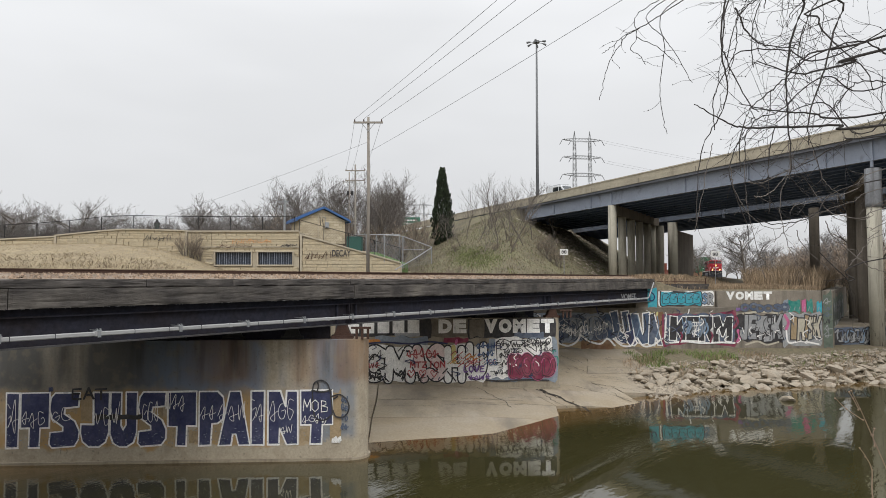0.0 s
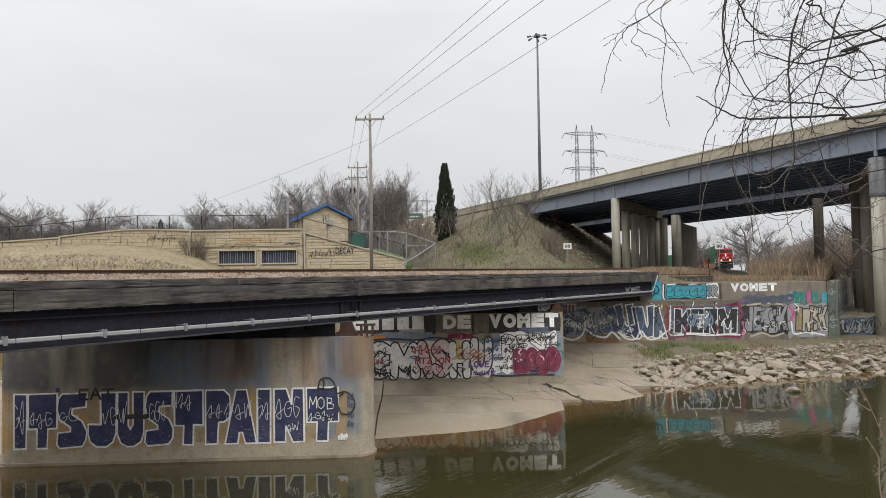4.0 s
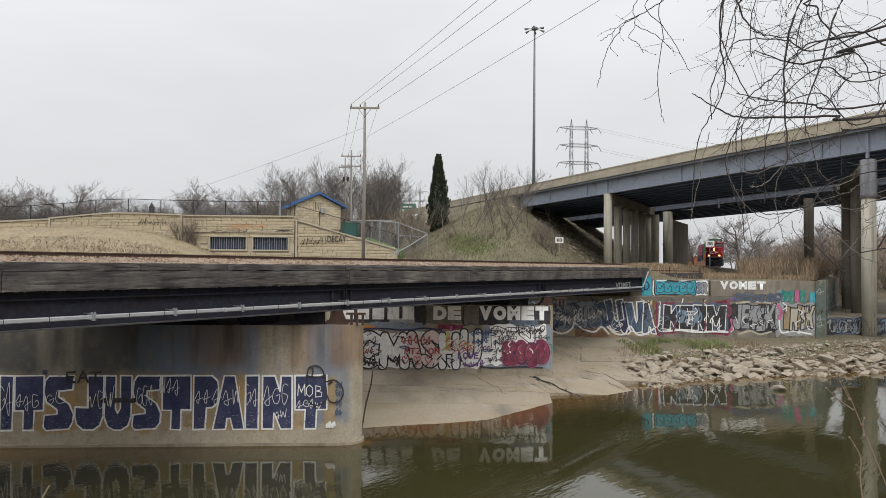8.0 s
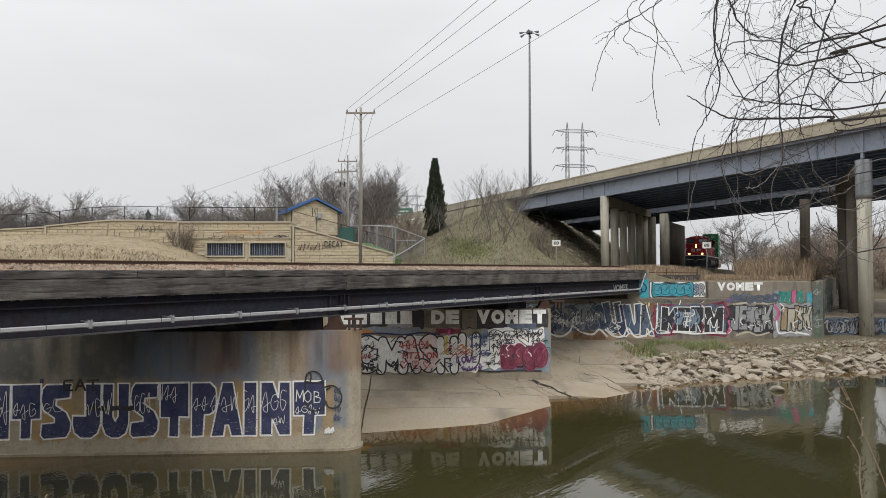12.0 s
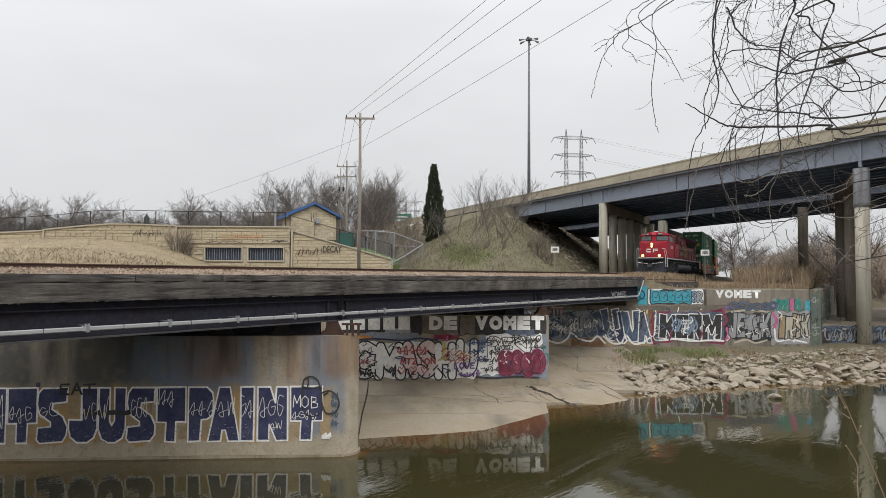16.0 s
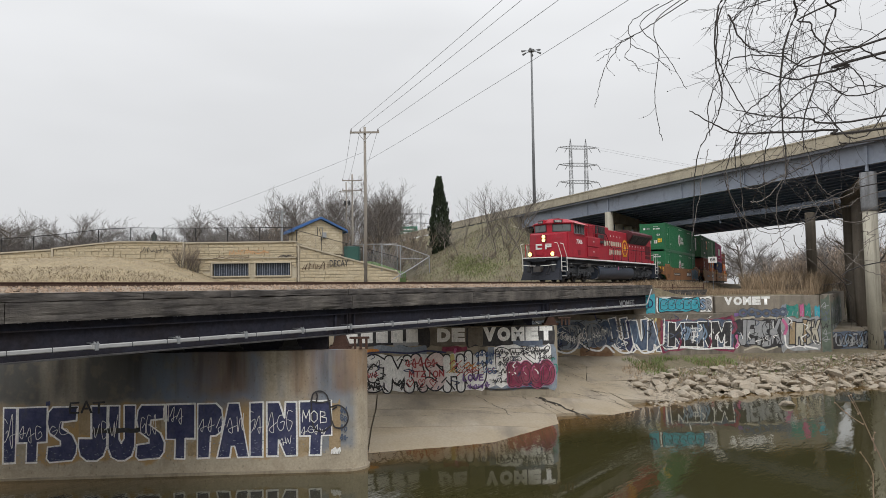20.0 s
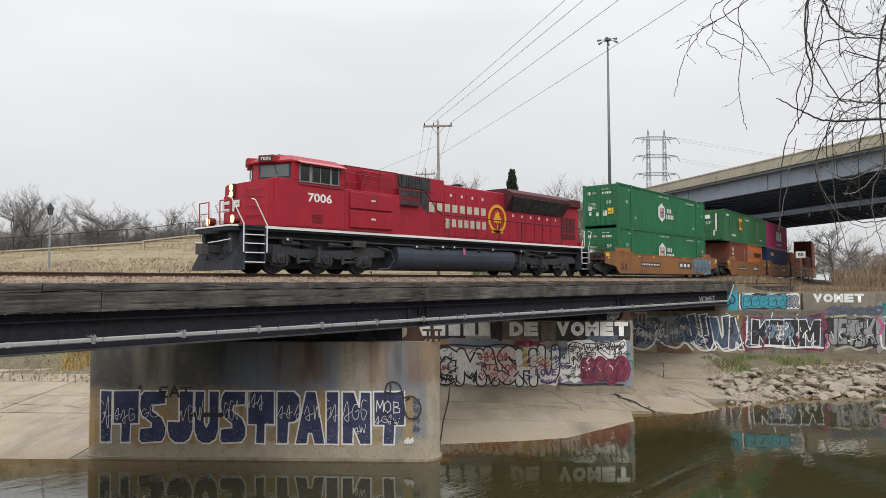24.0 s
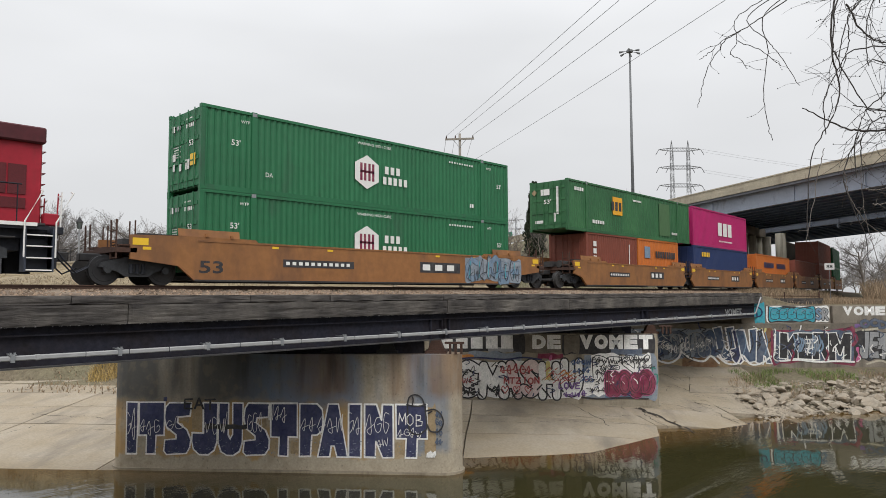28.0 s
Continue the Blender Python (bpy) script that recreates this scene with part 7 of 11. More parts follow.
utility_pole(-5.1, 46.0, 6.9, 18.35, ((17.95, 1.0),), "grey weathered wooden utility pole with one crossarm")
p2 = utility_pole(-9.75, 75.0, 8.0, 20.0, ((19.3, 1.1), (18.2, 1.1)), "grey wooden utility pole with two crossarms and transformers")
for dx in (-0.75, -0.3):
    part("transformer", tb([(dx, -0.25, 16.5), (dx, -0.25, 17.0)], 0.10, n=10), M["iron"], p2)
utility_pole(-13.2, 95.0, 8.0, 22.3, ((20.9, 0.9),), "distant thin wooden utility pole")
post = thing("utility_pole", SITE @ pose(-17.8, 76.0, 0), "plain grey steel post behind the fence", "pole", "utility poles")
part("pole", tb([(0, 0, 8.0), (0, 0, 16.2)], 0.12, n=8), M["galv"], post)
part("crossarm", bx(-0.9, 0.5, -0.1, 0.0, 15.9, 16.05), M["galv"], post)


def wire(name, pts, sag, r, label="thin overhead power wire"):
    a, b = Vector(pts[0]), Vector(pts[1])
    path = [a.lerp(b, t) - Vector((0, 0, sag * 4 * t * (1 - t))) for t in np.linspace(0, 1, 25)]
    return solid(name, tb(path, r, n=4), M["iron"], label, "power line", "overhead wires")


S = lambda x, y, z: (SITE @ Vector((x, y, z)))
utility_pole(15.6, -4.0, 5.0, 18.75, ((18.3, 1.4),), "grey wooden utility pole on the near bank")
for dx, ex in ((-0.92, 14.3), (-0.3, 15.2), (0.92, 16.9)):
    wire("overhead_wire", (S(-5.1 + dx, 45.9, 18.2), S(ex, -4.1, 18.55)), 0.25, 0.012)
    wire("overhead_wire", (S(-5.1 + dx, 45.9, 18.2), S(-9.75 + dx * 1.1, 74.9, 19.55)), 0.4, 0.010)
wire("overhead_wire", (S(-5.0, 45.9, 15.95), S(15.6, -4.0, 16.3)), 0.3, 0.009)
wire("overhead_wire", (S(-5.2, 46, 16.6), S(-47, 75, 9.8)), 0.7, 0.008)


def build_mast():
    m = thing("light_mast", SITE @ pose(18.9, 134.9, 0), "very tall grey steel highway light mast", "light mast")
    top = 54.9
    part("pole", tb([(0, 0, 17.5), (0, 0, top)], 0.36, 0.17, n=12), M["mast"], m, smooth=True)
    part("base_flange", tb([(0, 0, 17.9), (0, 0, 18.65)], 0.6, n=12), M["mast"], m)
    part("ring", tb([(0, 0, top - 0.1), (0, 0, top + 0.3)], 0.63, n=14), M["mast"], m)
    for k in range(6):
        a = k * math.pi / 3 + 0.3
        c = Vector((math.cos(a), math.sin(a), 0))
        arm = part("arm", tb([c * 0.4 + Vector((0, 0, top)), c * 1.4 + Vector((0, 0, top - 0.05))], 0.07, n=5), M["mast"], m)
        part("floodlight", tb([c * 1.35 + Vector((0, 0, top - 0.05)), c * 2.1 + Vector((0, 0, top - 0.25))], 0.14, 0.24, n=8), M["mast"], arm)


build_mast()


def build_pylon(x, y, base, top, scale, label):
    """A lattice tower with two peaks and three arms."""
    p = thing("transmission_tower", SITE @ pose(x, y, 0, 0, 0, 8), label, "pylon", "transmission towers")
    r = 0.065 * scale
    for cx in (-2.6 * scale, 2.6 * scale):
        bm = bmesh.new()
        hgt = top - base
        levels = 14
        def corner(k, i):
            f = k / levels
            w = (1.5 * (1 - f) + 0.55 * f) * scale if k < levels else 0.05
            return Vector((cx + w * (1 if i in (0, 1) else -1) * 0.6, w * (1 if i in (0, 3) else -1) * 0.6, base + hgt * f))
        for k in range(levels):
            for i in range(4):
                tube(bm, [corner(k, i), corner(k + 1, i)], r, n=3, cap=False)
                tube(bm, [corner(k, i), corner(k + 1, (i + 1) % 4)], r * 0.6, n=3, cap=False)
                tube(bm, [corner(k + 1, i), corner(k, (i + 1) % 4)], r * 0.6, n=3, cap=False)
        part("lattice_leg", bm, M["mast"], p)
    for f in (0.69, 0.81, 0.93):
        z = base + (top - base) * f
        w = 6.7 * scale
        bm = bmesh.new()
        for yy in (-0.5, 0.5):
            tube(bm, [(-w, 0, z + 0.4), (-2.6 * scale, yy, z + 0.9), (2.6 * scale, yy, z + 0.9), (w, 0, z + 0.4)], r, n=3, cap=False)
            tube(bm, [(-w, 0, z + 0.4), (-2.6 * scale, yy, z - 0.1), (2.6 * scale, yy, z - 0.1), (w, 0, z + 0.4)], r, n=3, cap=False)
        for i, k in enumerate(np.linspace(-0.9, 0.9, 25)):
            tube(bm, [(k * w, 0, z + (0.0 if i % 2 else 0.85)), (k * w + 0.075 * w, 0, z + (0.85 if i % 2 else 0.0))], r * 0.7, n=3, cap=False)
        arm = part("arm", bm, M["mast"], p)
        for k in (-1, -0.55, 0.55, 1):
            part("insulator", tb([(k * w, 0, z + 0.3), (k * w + 0.9 * (1 if k > 0 else -1), 0, z - 1.3)], 0.085 * scale, n=5), M["iron"], arm)


build_pylon(45.5, 220.0, 8.0, 55.5, 1.0, "grey lattice transmission tower beyond the overpass")
build_pylon(-16.5, 470.0, 8.0, 62.0, 1.3, "distant grey lattice transmission tower in haze")
build_pylon(330, 330.0, 6.0, 60.0, 1.2, "distant grey lattice transmission tower")
for z in (38.5, 45.0, 51.5):
    for dy in (0, 0.8):
        wire("transmission_wire", (S(51.8, 219, z + dy), S(330, 330, z + 4)), 9.0, 0.02, "distant sagging transmission wire")


def post_sign(x, y, z0, z1, heading, body, label, w=0.42):
    s = thing("milepost_sign", pose(x, y, 0, 0, 0, heading), label, "sign", "white milepost signs")
    part("post", tb([(0, 0.03, z0), (0, 0.03, z1)], 0.035, n=6), M["galv"], s)
    b = part("sign_board", bx(-w, w, -0.012, 0.012, z1 - 0.62, z1), M["sign_white"], s)
    lettering(body, M["paint_black"], b, pose(0, -0.012, 0), -w * 0.62, w * 0.62, z1 - 0.48, z1 - 0.14, bold=0.02, lift=0.004)


post_sign(72.4, 19.6, 5.6, 10.1, -66, "88", "small white milepost sign on a thin post")
post_sign(63.45, 32.2, 6.9, 10.35, -55, "88", "small white milepost sign on a thin post")

sg = thing("highway_sign", SITE @ pose(-8.2, 175.0, 0), "green highway sign with white text bars on posts", "sign")
part("panel", bx(-2.3, 2.3, -0.06, 0.06, 20.6, 23.2), M["sign_green"], sg)
part("text_bars", quad(quad(bmesh.new(), pose(0, -0.06, 0), -1.8, 1.4, 22.2, 22.6, 0.01), pose(0, -0.06, 0), -1.8, 1.8, 21.4, 21.8, 0.01), M["sign_white"], sg)
for x in (-1.8, 1.8):
    part("post", tb([(x, 0.1, 14), (x, 0.1, 23.2)], 0.12, n=6), M["galv"], sg)


def lamp_post(x, y, z0, h, label):
    l = thing("street_lamp", SITE @ pose(x, y, z0), label, "street lamp", "black lantern lamps")
    part("pole", tb([(0, 0, -1.2), (0, 0, 0.5), (0, 0, h - 0.75)], 0.09, 0.06, n=8), M["galv"], l)
    lan = tube(bmesh.new(), [(0, 0, h - 0.75), (0, 0, h - 0.2)], 0.16, 0.26, n=8)
    part("lantern", lan, M["glass_pale"], l)
    part("cap", tube(bmesh.new(), [(0, 0, h - 0.2), (0, 0, h - 0.05), (0, 0, h + 0.25)], 0.34, 0.02, n=8), M["iron"], l)
    cg = bmesh.new()
    for k in range(4):
        a = k * math.pi / 2
        tube(cg, [(0.17 * math.cos(a), 0.17 * math.sin(a), h - 0.75), (0.27 * math.cos(a), 0.27 * math.sin(a), h - 0.2)], 0.03, n=4)
    part("cage", cg, M["iron"], l)


lamp_post(-37.1, 50.9, 9.2, 4.3, "black lantern street lamp on a grey post")
lamp_post(-27.9, 66.0, 11.3, 1.6, "black lantern lamp showing over the fence")

fd = thing("guard_rail", RIV, "rusty pipe gate and posts at the top of the abutment", "railing")
for v in (20.6, 23.2, 25.9):
    part("post", tb([(v, 57.2, 6.2), (v, 57.2, 7.35)], 0.05, n=6), M["rust"], fd)
part("rail", tb([(20.6, 57.2, 7.05), (25.9, 57.2, 7.0)], 0.04, n=6), M["rust"], fd)
plank = thing("timber_plank", RIV @ pose(23.6, 56.9, 6.62), "dark weathered timber lying above the upper wall", "timber")
part("beam", bx(-2.4, 2.4, -0.15, 0.15, -0.22, 0.22), M["timber"], plank)




# ---- graffiti on piers and walls ----


def block_word(wall, plane, body, x0, x1, z0, z1, fill, edge=None, bold=0.05, label="", grow=0.05, lift=0.006):
    """Letters one by one, each stretched to an equal cell."""
    w = (x1 - x0) / len(body)
    for i, ch in enumerate(body):
        a, b = x0 + i * w + 0.03 * w, x0 + (i + 1) * w - 0.05 * w
        if ch == "I":
            a, b = a + 0.25 * w, b - 0.25 * w
        if edge:
            lettering(ch, M[edge], wall, plane, a - grow, b + grow, z0 - grow, z1 + grow, bold=bold, lift=lift, name="graffiti_letter", label=label)
        lettering(ch, M[fill], wall, plane, a, b, z0, z1, bold=bold, lift=lift + 0.006, name="graffiti_letter", label=label)



def curve(pts, n=5):
    """A smooth line through points."""
    pts = [Vector(p) for p in pts]
    p = [pts[0] * 2 - pts[1], *pts, pts[-1] * 2 - pts[-2]]
    out = []
    for i in range(1, len(p) - 2):
        a, b, c, d = p[i - 1:i + 3]
        for k in range(n):
            t = k / n
            out.append(0.5 * (2 * b + (c - a) * t + (2 * a - 5 * b + 4 * c - d) * t * t + (3 * b - a - 3 * c + d) * t ** 3))
    return out + [pts[-1]]


def spray(bm, pts, width, m, lift, ends=True, rise=0.00004):
    """A sprayed line with round ends; it climbs a hair so that it may cross itself."""
    pts = [Vector(p) for p in pts]
    w = [width] * len(pts)
    if ends:
        a, b = (pts[0] - pts[1]).normalized(), (pts[-1] - pts[-2]).normalized()
        pts = [pts[0] + a * width * 0.48, pts[0] + a * width * 0.34, *pts, pts[-1] + b * width * 0.34, pts[-1] + b * width * 0.48]
        w = [width * 0.3, width * 0.72, *w, width * 0.72, width * 0.3]
    prev = None
    for i, p in enumerate(pts):
        d = pts[min(i + 1, len(pts) - 1)] - pts[max(i - 1, 0)]
        d = d.normalized() if d.length else Vector((1, 0))
        nrm = Vector((-d.y, d.x)) * w[i] / 2
        cur = [bm.verts.new(m @ Vector((q.x, -lift - rise * i, q.y))) for q in (p + nrm, p - nrm)]
        if prev:
            bm.faces.new((prev[0], prev[1], cur[1], cur[0]))
        prev = cur
    return bm


# letter skeletons in a unit cell
SKEL = {
    "K": (((0.1, 0), (0.12, 1)), ((0.85, 1), (0.2, 0.45)), ((0.3, 0.55), (0.6, 0.3), (0.95, 0))),
    "E": (((0.9, 0.95), (0.15, 0.92), (0.12, 0.5), (0.1, 0.05), (0.9, 0.03)), ((0.15, 0.52), (0.75, 0.52))),
    "R": (((0.12, 0), (0.14, 0.95), (0.7, 0.95), (0.85, 0.72), (0.6, 0.5), (0.2, 0.48)), ((0.4, 0.5), (0.9, 0))),
    "M": (((0.05, 0), (0.14, 1)), ((0.14, 0.95), (0.5, 0.3)), ((0.5, 0.3), (0.86, 0.95)), ((0.88, 1), (0.96, 0))),
    "J": (((0.4, 1), (0.9, 0.98)), ((0.72, 0.95), (0.72, 0.25), (0.45, 0.0), (0.1, 0.2))),
    "T": (((0.0, 0.93), (1.0, 0.97)), ((0.52, 0.95), (0.48, 0.0))),
    "S": (((0.9, 0.82), (0.55, 1.0), (0.15, 0.78), (0.5, 0.52), (0.88, 0.26), (0.5, 0.0), (0.08, 0.14)),),
    "B": (((0.15, 0), (0.15, 1)), ((0.15, 0.97), (0.7, 0.9), (0.72, 0.62), (0.2, 0.52)), ((0.3, 0.52), (0.92, 0.4), (0.85, 0.06), (0.15, 0.02))),
    "I": (((0.5, 0), (0.52, 1)),),
    "O": (((0.5, 1), (0.12, 0.75), (0.12, 0.25), (0.5, 0), (0.88, 0.25), (0.88, 0.75), (0.5, 1)),),
    "D": (((0.15, 0.02), (0.15, 0.98), (0.65, 0.9), (0.92, 0.5), (0.65, 0.08), (0.15, 0.02)),),
    "L": (((0.2, 1), (0.18, 0.03), (0.9, 0.05)),),
    "A": (((0.05, 0), (0.5, 1)), ((0.5, 1), (0.95, 0)), ((0.22, 0.36), (0.8, 0.36))),
    "N": (((0.1, 0), (0.12, 1)), ((0.12, 0.97), (0.88, 0.03)), ((0.88, 0), (0.9, 1))),
    "Z": (((0.1, 0.95), (0.9, 0.95)), ((0.88, 0.93), (0.1, 0.05)), ((0.1, 0.04), (0.92, 0.05))),
    "V": (((0.05, 1), (0.5, 0)), ((0.5, 0), (0.95, 1))),
    "P": (((0.12, 0), (0.14, 0.95), (0.75, 0.95), (0.85, 0.65), (0.15, 0.48)),),
    "H": (((0.1, 0), (0.12, 1)), ((0.88, 0), (0.9, 1)), ((0.12, 0.52), (0.88, 0.52))),
    "C": (((0.9, 0.85), (0.5, 1.0), (0.12, 0.6), (0.2, 0.15), (0.55, 0.0), (0.92, 0.15)),),
    "U": (((0.1, 1), (0.12, 0.25), (0.5, 0.0), (0.88, 0.25), (0.9, 1)),),
    "W": (((0.0, 1), (0.25, 0)), ((0.25, 0), (0.5, 0.7)), ((0.5, 0.7), (0.75, 0)), ((0.75, 0), (1, 1))),
}


# fat block letters as outlines in a unit cell
GLYPH = {
    "T": ((0, 1), (1, 1), (1, 0.36), (0.68, 0.36), (0.66, 0), (0.30, 0), (0.32, 0.36), (0, 0.36)),
    "I": ((0, 1), (1, 1), (1, 0), (0, 0)),
    "S": ((0.18, 1), (1, 1), (0.96, 0.74), (0.52, 0.72), (0.50, 0.62), (0.86, 0.48), (1, 0.30), (0.98, 0.14), (0.84, 0.02), (0.10, 0), (0.0, 0.06), (0.02, 0.28), (0.46, 0.30), (0.44, 0.38), (0.08, 0.52), (0, 0.70), (0.04, 0.90)),
    "J": ((0.44, 1), (1, 1), (1, 0.26), (0.90, 0.09), (0.66, 0), (0.30, 0.0), (0.08, 0.10), (0, 0.26), (0.02, 0.42), (0.46, 0.42)),
    "U": ((0, 1), (0.42, 1), (0.42, 0.40), (0.50, 0.32), (0.58, 0.40), (0.58, 1), (1, 1), (1, 0.24), (0.88, 0.07), (0.64, 0), (0.36, 0), (0.12, 0.07), (0, 0.24)),
    "P": ((0, 1), (0.72, 1), (0.94, 0.90), (1, 0.68), (0.92, 0.48), (0.72, 0.40), (0.50, 0.40), (0.46, 0), (0, 0)),
    "A": ((0.34, 1), (0.68, 1), (1, 0), (0.64, 0), (0.56, 0.20), (0.46, 0.20), (0.40, 0), (0, 0)),
    "N": ((0, 1), (0.42, 1), (0.60, 0.70), (0.62, 1), (1, 1), (1, 0), (0.64, 0), (0.40, 0.30), (0.38, 0), (0, 0)),
    "K": ((0, 1), (0.38, 1), (0.40, 0.66), (0.66, 1), (1, 1), (0.68, 0.55), (1, 0), (0.62, 0), (0.40, 0.36), (0.38, 0), (0, 0)),
    "E": ((0, 1), (1, 1), (0.96, 0.76), (0.44, 0.76), (0.44, 0.62), (0.84, 0.62), (0.84, 0.40), (0.44, 0.40), (0.44, 0.25), (1, 0.25), (0.98, 0), (0, 0)),
    "R": ((0, 1), (0.76, 1), (1, 0.84), (0.98, 0.60), (0.78, 0.46), (1, 0), (0.62, 0), (0.46, 0.36), (0.40, 0.36), (0.38, 0), (0, 0)),
    "M": ((0, 1), (0.34, 1), (0.50, 0.60), (0.66, 1), (1, 1), (1, 0), (0.70, 0), (0.68, 0.50), (0.56, 0.20), (0.46, 0.20), (0.34, 0.50), (0.32, 0), (0, 0)),
    "B": ((0, 1), (0.74, 1), (0.96, 0.84), (0.94, 0.64), (0.80, 0.52), (1, 0.36), (0.98, 0.12), (0.78, 0), (0, 0)),
}


class Piece:
    """A sprayed piece on a wall: one mesh for each colour."""
    def __init__(self, wall, plane, label, seed):
        self.wall, self.plane, self.label, self.rng, self.layers = wall, plane, label, random.Random(seed), {}

    def bm(self, m):
        return self.layers.setdefault(m, bmesh.new())

    def line(self, m, pts, width, lift, smooth=True):
        spray(self.bm(m), curve(pts) if smooth and len(pts) > 2 else [Vector(p) for p in pts], width, self.plane, lift)

    def cloud(self, m, x0, x1, z0, z1, n, lift, rough=0.12):
        """A sprayed ground with an uneven rounded edge."""
        r = self.rng
        pts = []
        for k in range(n):
            pts.append((x0 + (x1 - x0) * k / (n - 1), z1 + r.uniform(-rough, rough)))
        for k in range(n):
            pts.append((x1 - (x1 - x0) * k / (n - 1), z0 + r.uniform(-rough, rough)))
        b = self.bm(m)
        c = curve([*pts, pts[0]], 3)[:-1]
        half = len(c) // 2
        lo = c[half:][::-1]
        for (p, q), (s, t) in zip(zip(c[:half], c[1:half]), zip(lo, lo[1:])):
            b.faces.new([b.verts.new(self.plane @ Vector((v.x, -lift, v.y))) for v in (p, q, t, s)])

    def letters(self, word, x0, x1, z0, z1, width, fills, edge, edge_w, lift, halo=None, halo_w=0.0, lean=0.0, jolt=0.06, smooth=True, fat=1.0):
        r = self.rng
        cell = (x1 - x0) / len(word)
        for i, ch in enumerate(word):
            dz, dx, sl = r.uniform(-jolt, jolt) * (z1 - z0), r.uniform(-jolt, jolt) * cell, lean + r.uniform(-0.5, 0.5) * jolt
            L = lift + 0.004 * (i % 3)
            for j, path in enumerate(SKEL[ch]):
                pts = []
                for u, v in path:
                    zz = z0 + width / 2 + (z1 - z0 - width) * v + dz
                    pts.append((x0 + cell * i + dx + width * 0.4 + (cell * fat - width * 0.8) * u + sl * (zz - z0), zz))
                if halo:
                    self.line(halo, pts, width + 2 * edge_w + 2 * halo_w, L - 0.016 + 0.0006 * j, smooth)
                self.line(edge, pts, width + 2 * edge_w, L + 0.0007 * j, smooth)
                self.line(fills[(i + j) % len(fills)] if len(fills) > 2 else fills[i % len(fills)], pts, width, L + 0.016 + 0.0007 * j, smooth)

    def block(self, ch, x0, x1, z0, z1, fill, edge, edge_w, lift, lean=0.0, jig=0.0, wobble=0.012):
        """One fat letter: a filled outline with a sprayed edge."""
        r = self.rng
        dz = r.uniform(-jig, jig)
        pts = []
        for u, v in GLYPH[ch]:
            z = z0 + (z1 - z0) * v + dz + r.uniform(-wobble, wobble)
            pts.append((x0 + (x1 - x0) * u + lean * (z - z0) + r.uniform(-wobble, wobble), z))
        b = self.bm(fill)
        b.faces.new([b.verts.new(self.plane @ Vector((x, -lift, z))) for x, z in pts])
        for k, (p, q) in enumerate(zip(pts, [*pts[1:], pts[0]])):
            self.line(edge, [p, q], edge_w * r.uniform(0.8, 1.2), lift + 0.004 + 0.0002 * k)

    def specks(self, m, x0, x1, z0, z1, n, lift, size=0.03):
        """Flaked spots where the paint has gone."""
        r = self.rng
        b = self.bm(m)
        for k in range(n):
            x, z = r.uniform(x0, x1), z0 + (z1 - z0) * r.random() ** 1.7
            w, h = size * r.uniform(0.4, 2.4), size * r.uniform(0.3, 0.9)
            b.faces.new([b.verts.new(self.plane @ Vector((x + w * a, -lift - 0.00001 * k, z + h * c))) for a, c in ((-1, 0.1), (-0.3, 0.9), (0.8, 0.5), (1, -0.4), (-0.2, -1))])

    def scrawl(self, m, x0, x1, z0, z1, width, lift, loops=0):
        """Illegible handwriting: loops and strokes."""
        r = self.rng
        n = loops or max(2, int((x1 - x0) / (0.55 * (z1 - z0))))
        cell = (x1 - x0) / n
        for k in range(n):
            a = x0 + cell * k
            kind = r.choice((0, 1, 4, 4))
            h = (z1 - z0) * r.uniform(0.7, 1.1)
            b = z0 + r.uniform(-0.08, 0.12) * (z1 - z0)
            if kind == 0:
                pts = [(a, b + h * 0.9), (a + 0.2 * cell, b), (a + 0.45 * cell, b + 0.7 * h), (a + 0.65 * cell, b), (a + 0.9 * cell, b + h)]
            elif kind == 1:
                pts = [(a + 0.75 * cell, b + 0.9 * h), (a + 0.3 * cell, b + h), (a + 0.1 * cell, b + 0.4 * h), (a + 0.4 * cell, b), (a + 0.85 * cell, b + 0.2 * h), (a + 0.8 * cell, b + 0.55 * h), (a + 0.4 * cell, b + 0.5 * h)]
            elif kind == 2:
                pts = [(a + 0.1 * cell, b), (a + 0.2 * cell, b + h), (a + 0.7 * cell, b + 0.85 * h), (a + 0.25 * cell, b + 0.5 * h), (a + 0.85 * cell, b)]
            elif kind == 3:
                pts = [(a + 0.8 * cell, b + h), (a + 0.2 * cell, b + 0.75 * h), (a + 0.75 * cell, b + 0.4 * h), (a + 0.15 * cell, b)]
            else:
                pts = [(a, b + 0.3 * h), (a + 0.5 * cell, b + h), (a + 0.55 * cell, b), (a + 0.2 * cell, b + 0.25 * h), (a + cell, b + 0.45 * h)]
            pts = [(x + r.uniform(-0.12, 0.12) * cell, z + r.uniform(-0.1, 0.1) * h) for x, z in pts]
            self.line(m, pts, width, lift + 0.001 * (k % 4))

    def swoosh(self, x0, x1, z0, z1, n, width, fills, edge, edge_w, lift):
        """Interlocking bent bars with arrow ends."""
        r = self.rng
        for k in range(n):
            x = x0 + (x1 - x0) * (k + 0.5) / n + r.uniform(-0.1, 0.1)
            s = (x1 - x0) / n
            up = r.choice((-1, 1))
            za, zb = (z0, z1) if up > 0 else (z1, z0)
            pts = [(x - 0.7 * s, za + (zb - za) * r.uniform(0, 0.3)), (x - 0.1 * s, za + (zb - za) * r.uniform(0.0, 0.2)), (x + r.uniform(-0.3, 0.2) * s, (za + zb) / 2), (x + r.uniform(0, 0.4) * s, za + (zb - za) * 0.85), (x + 0.9 * s, zb - (zb - za) * r.uniform(0, 0.35))]
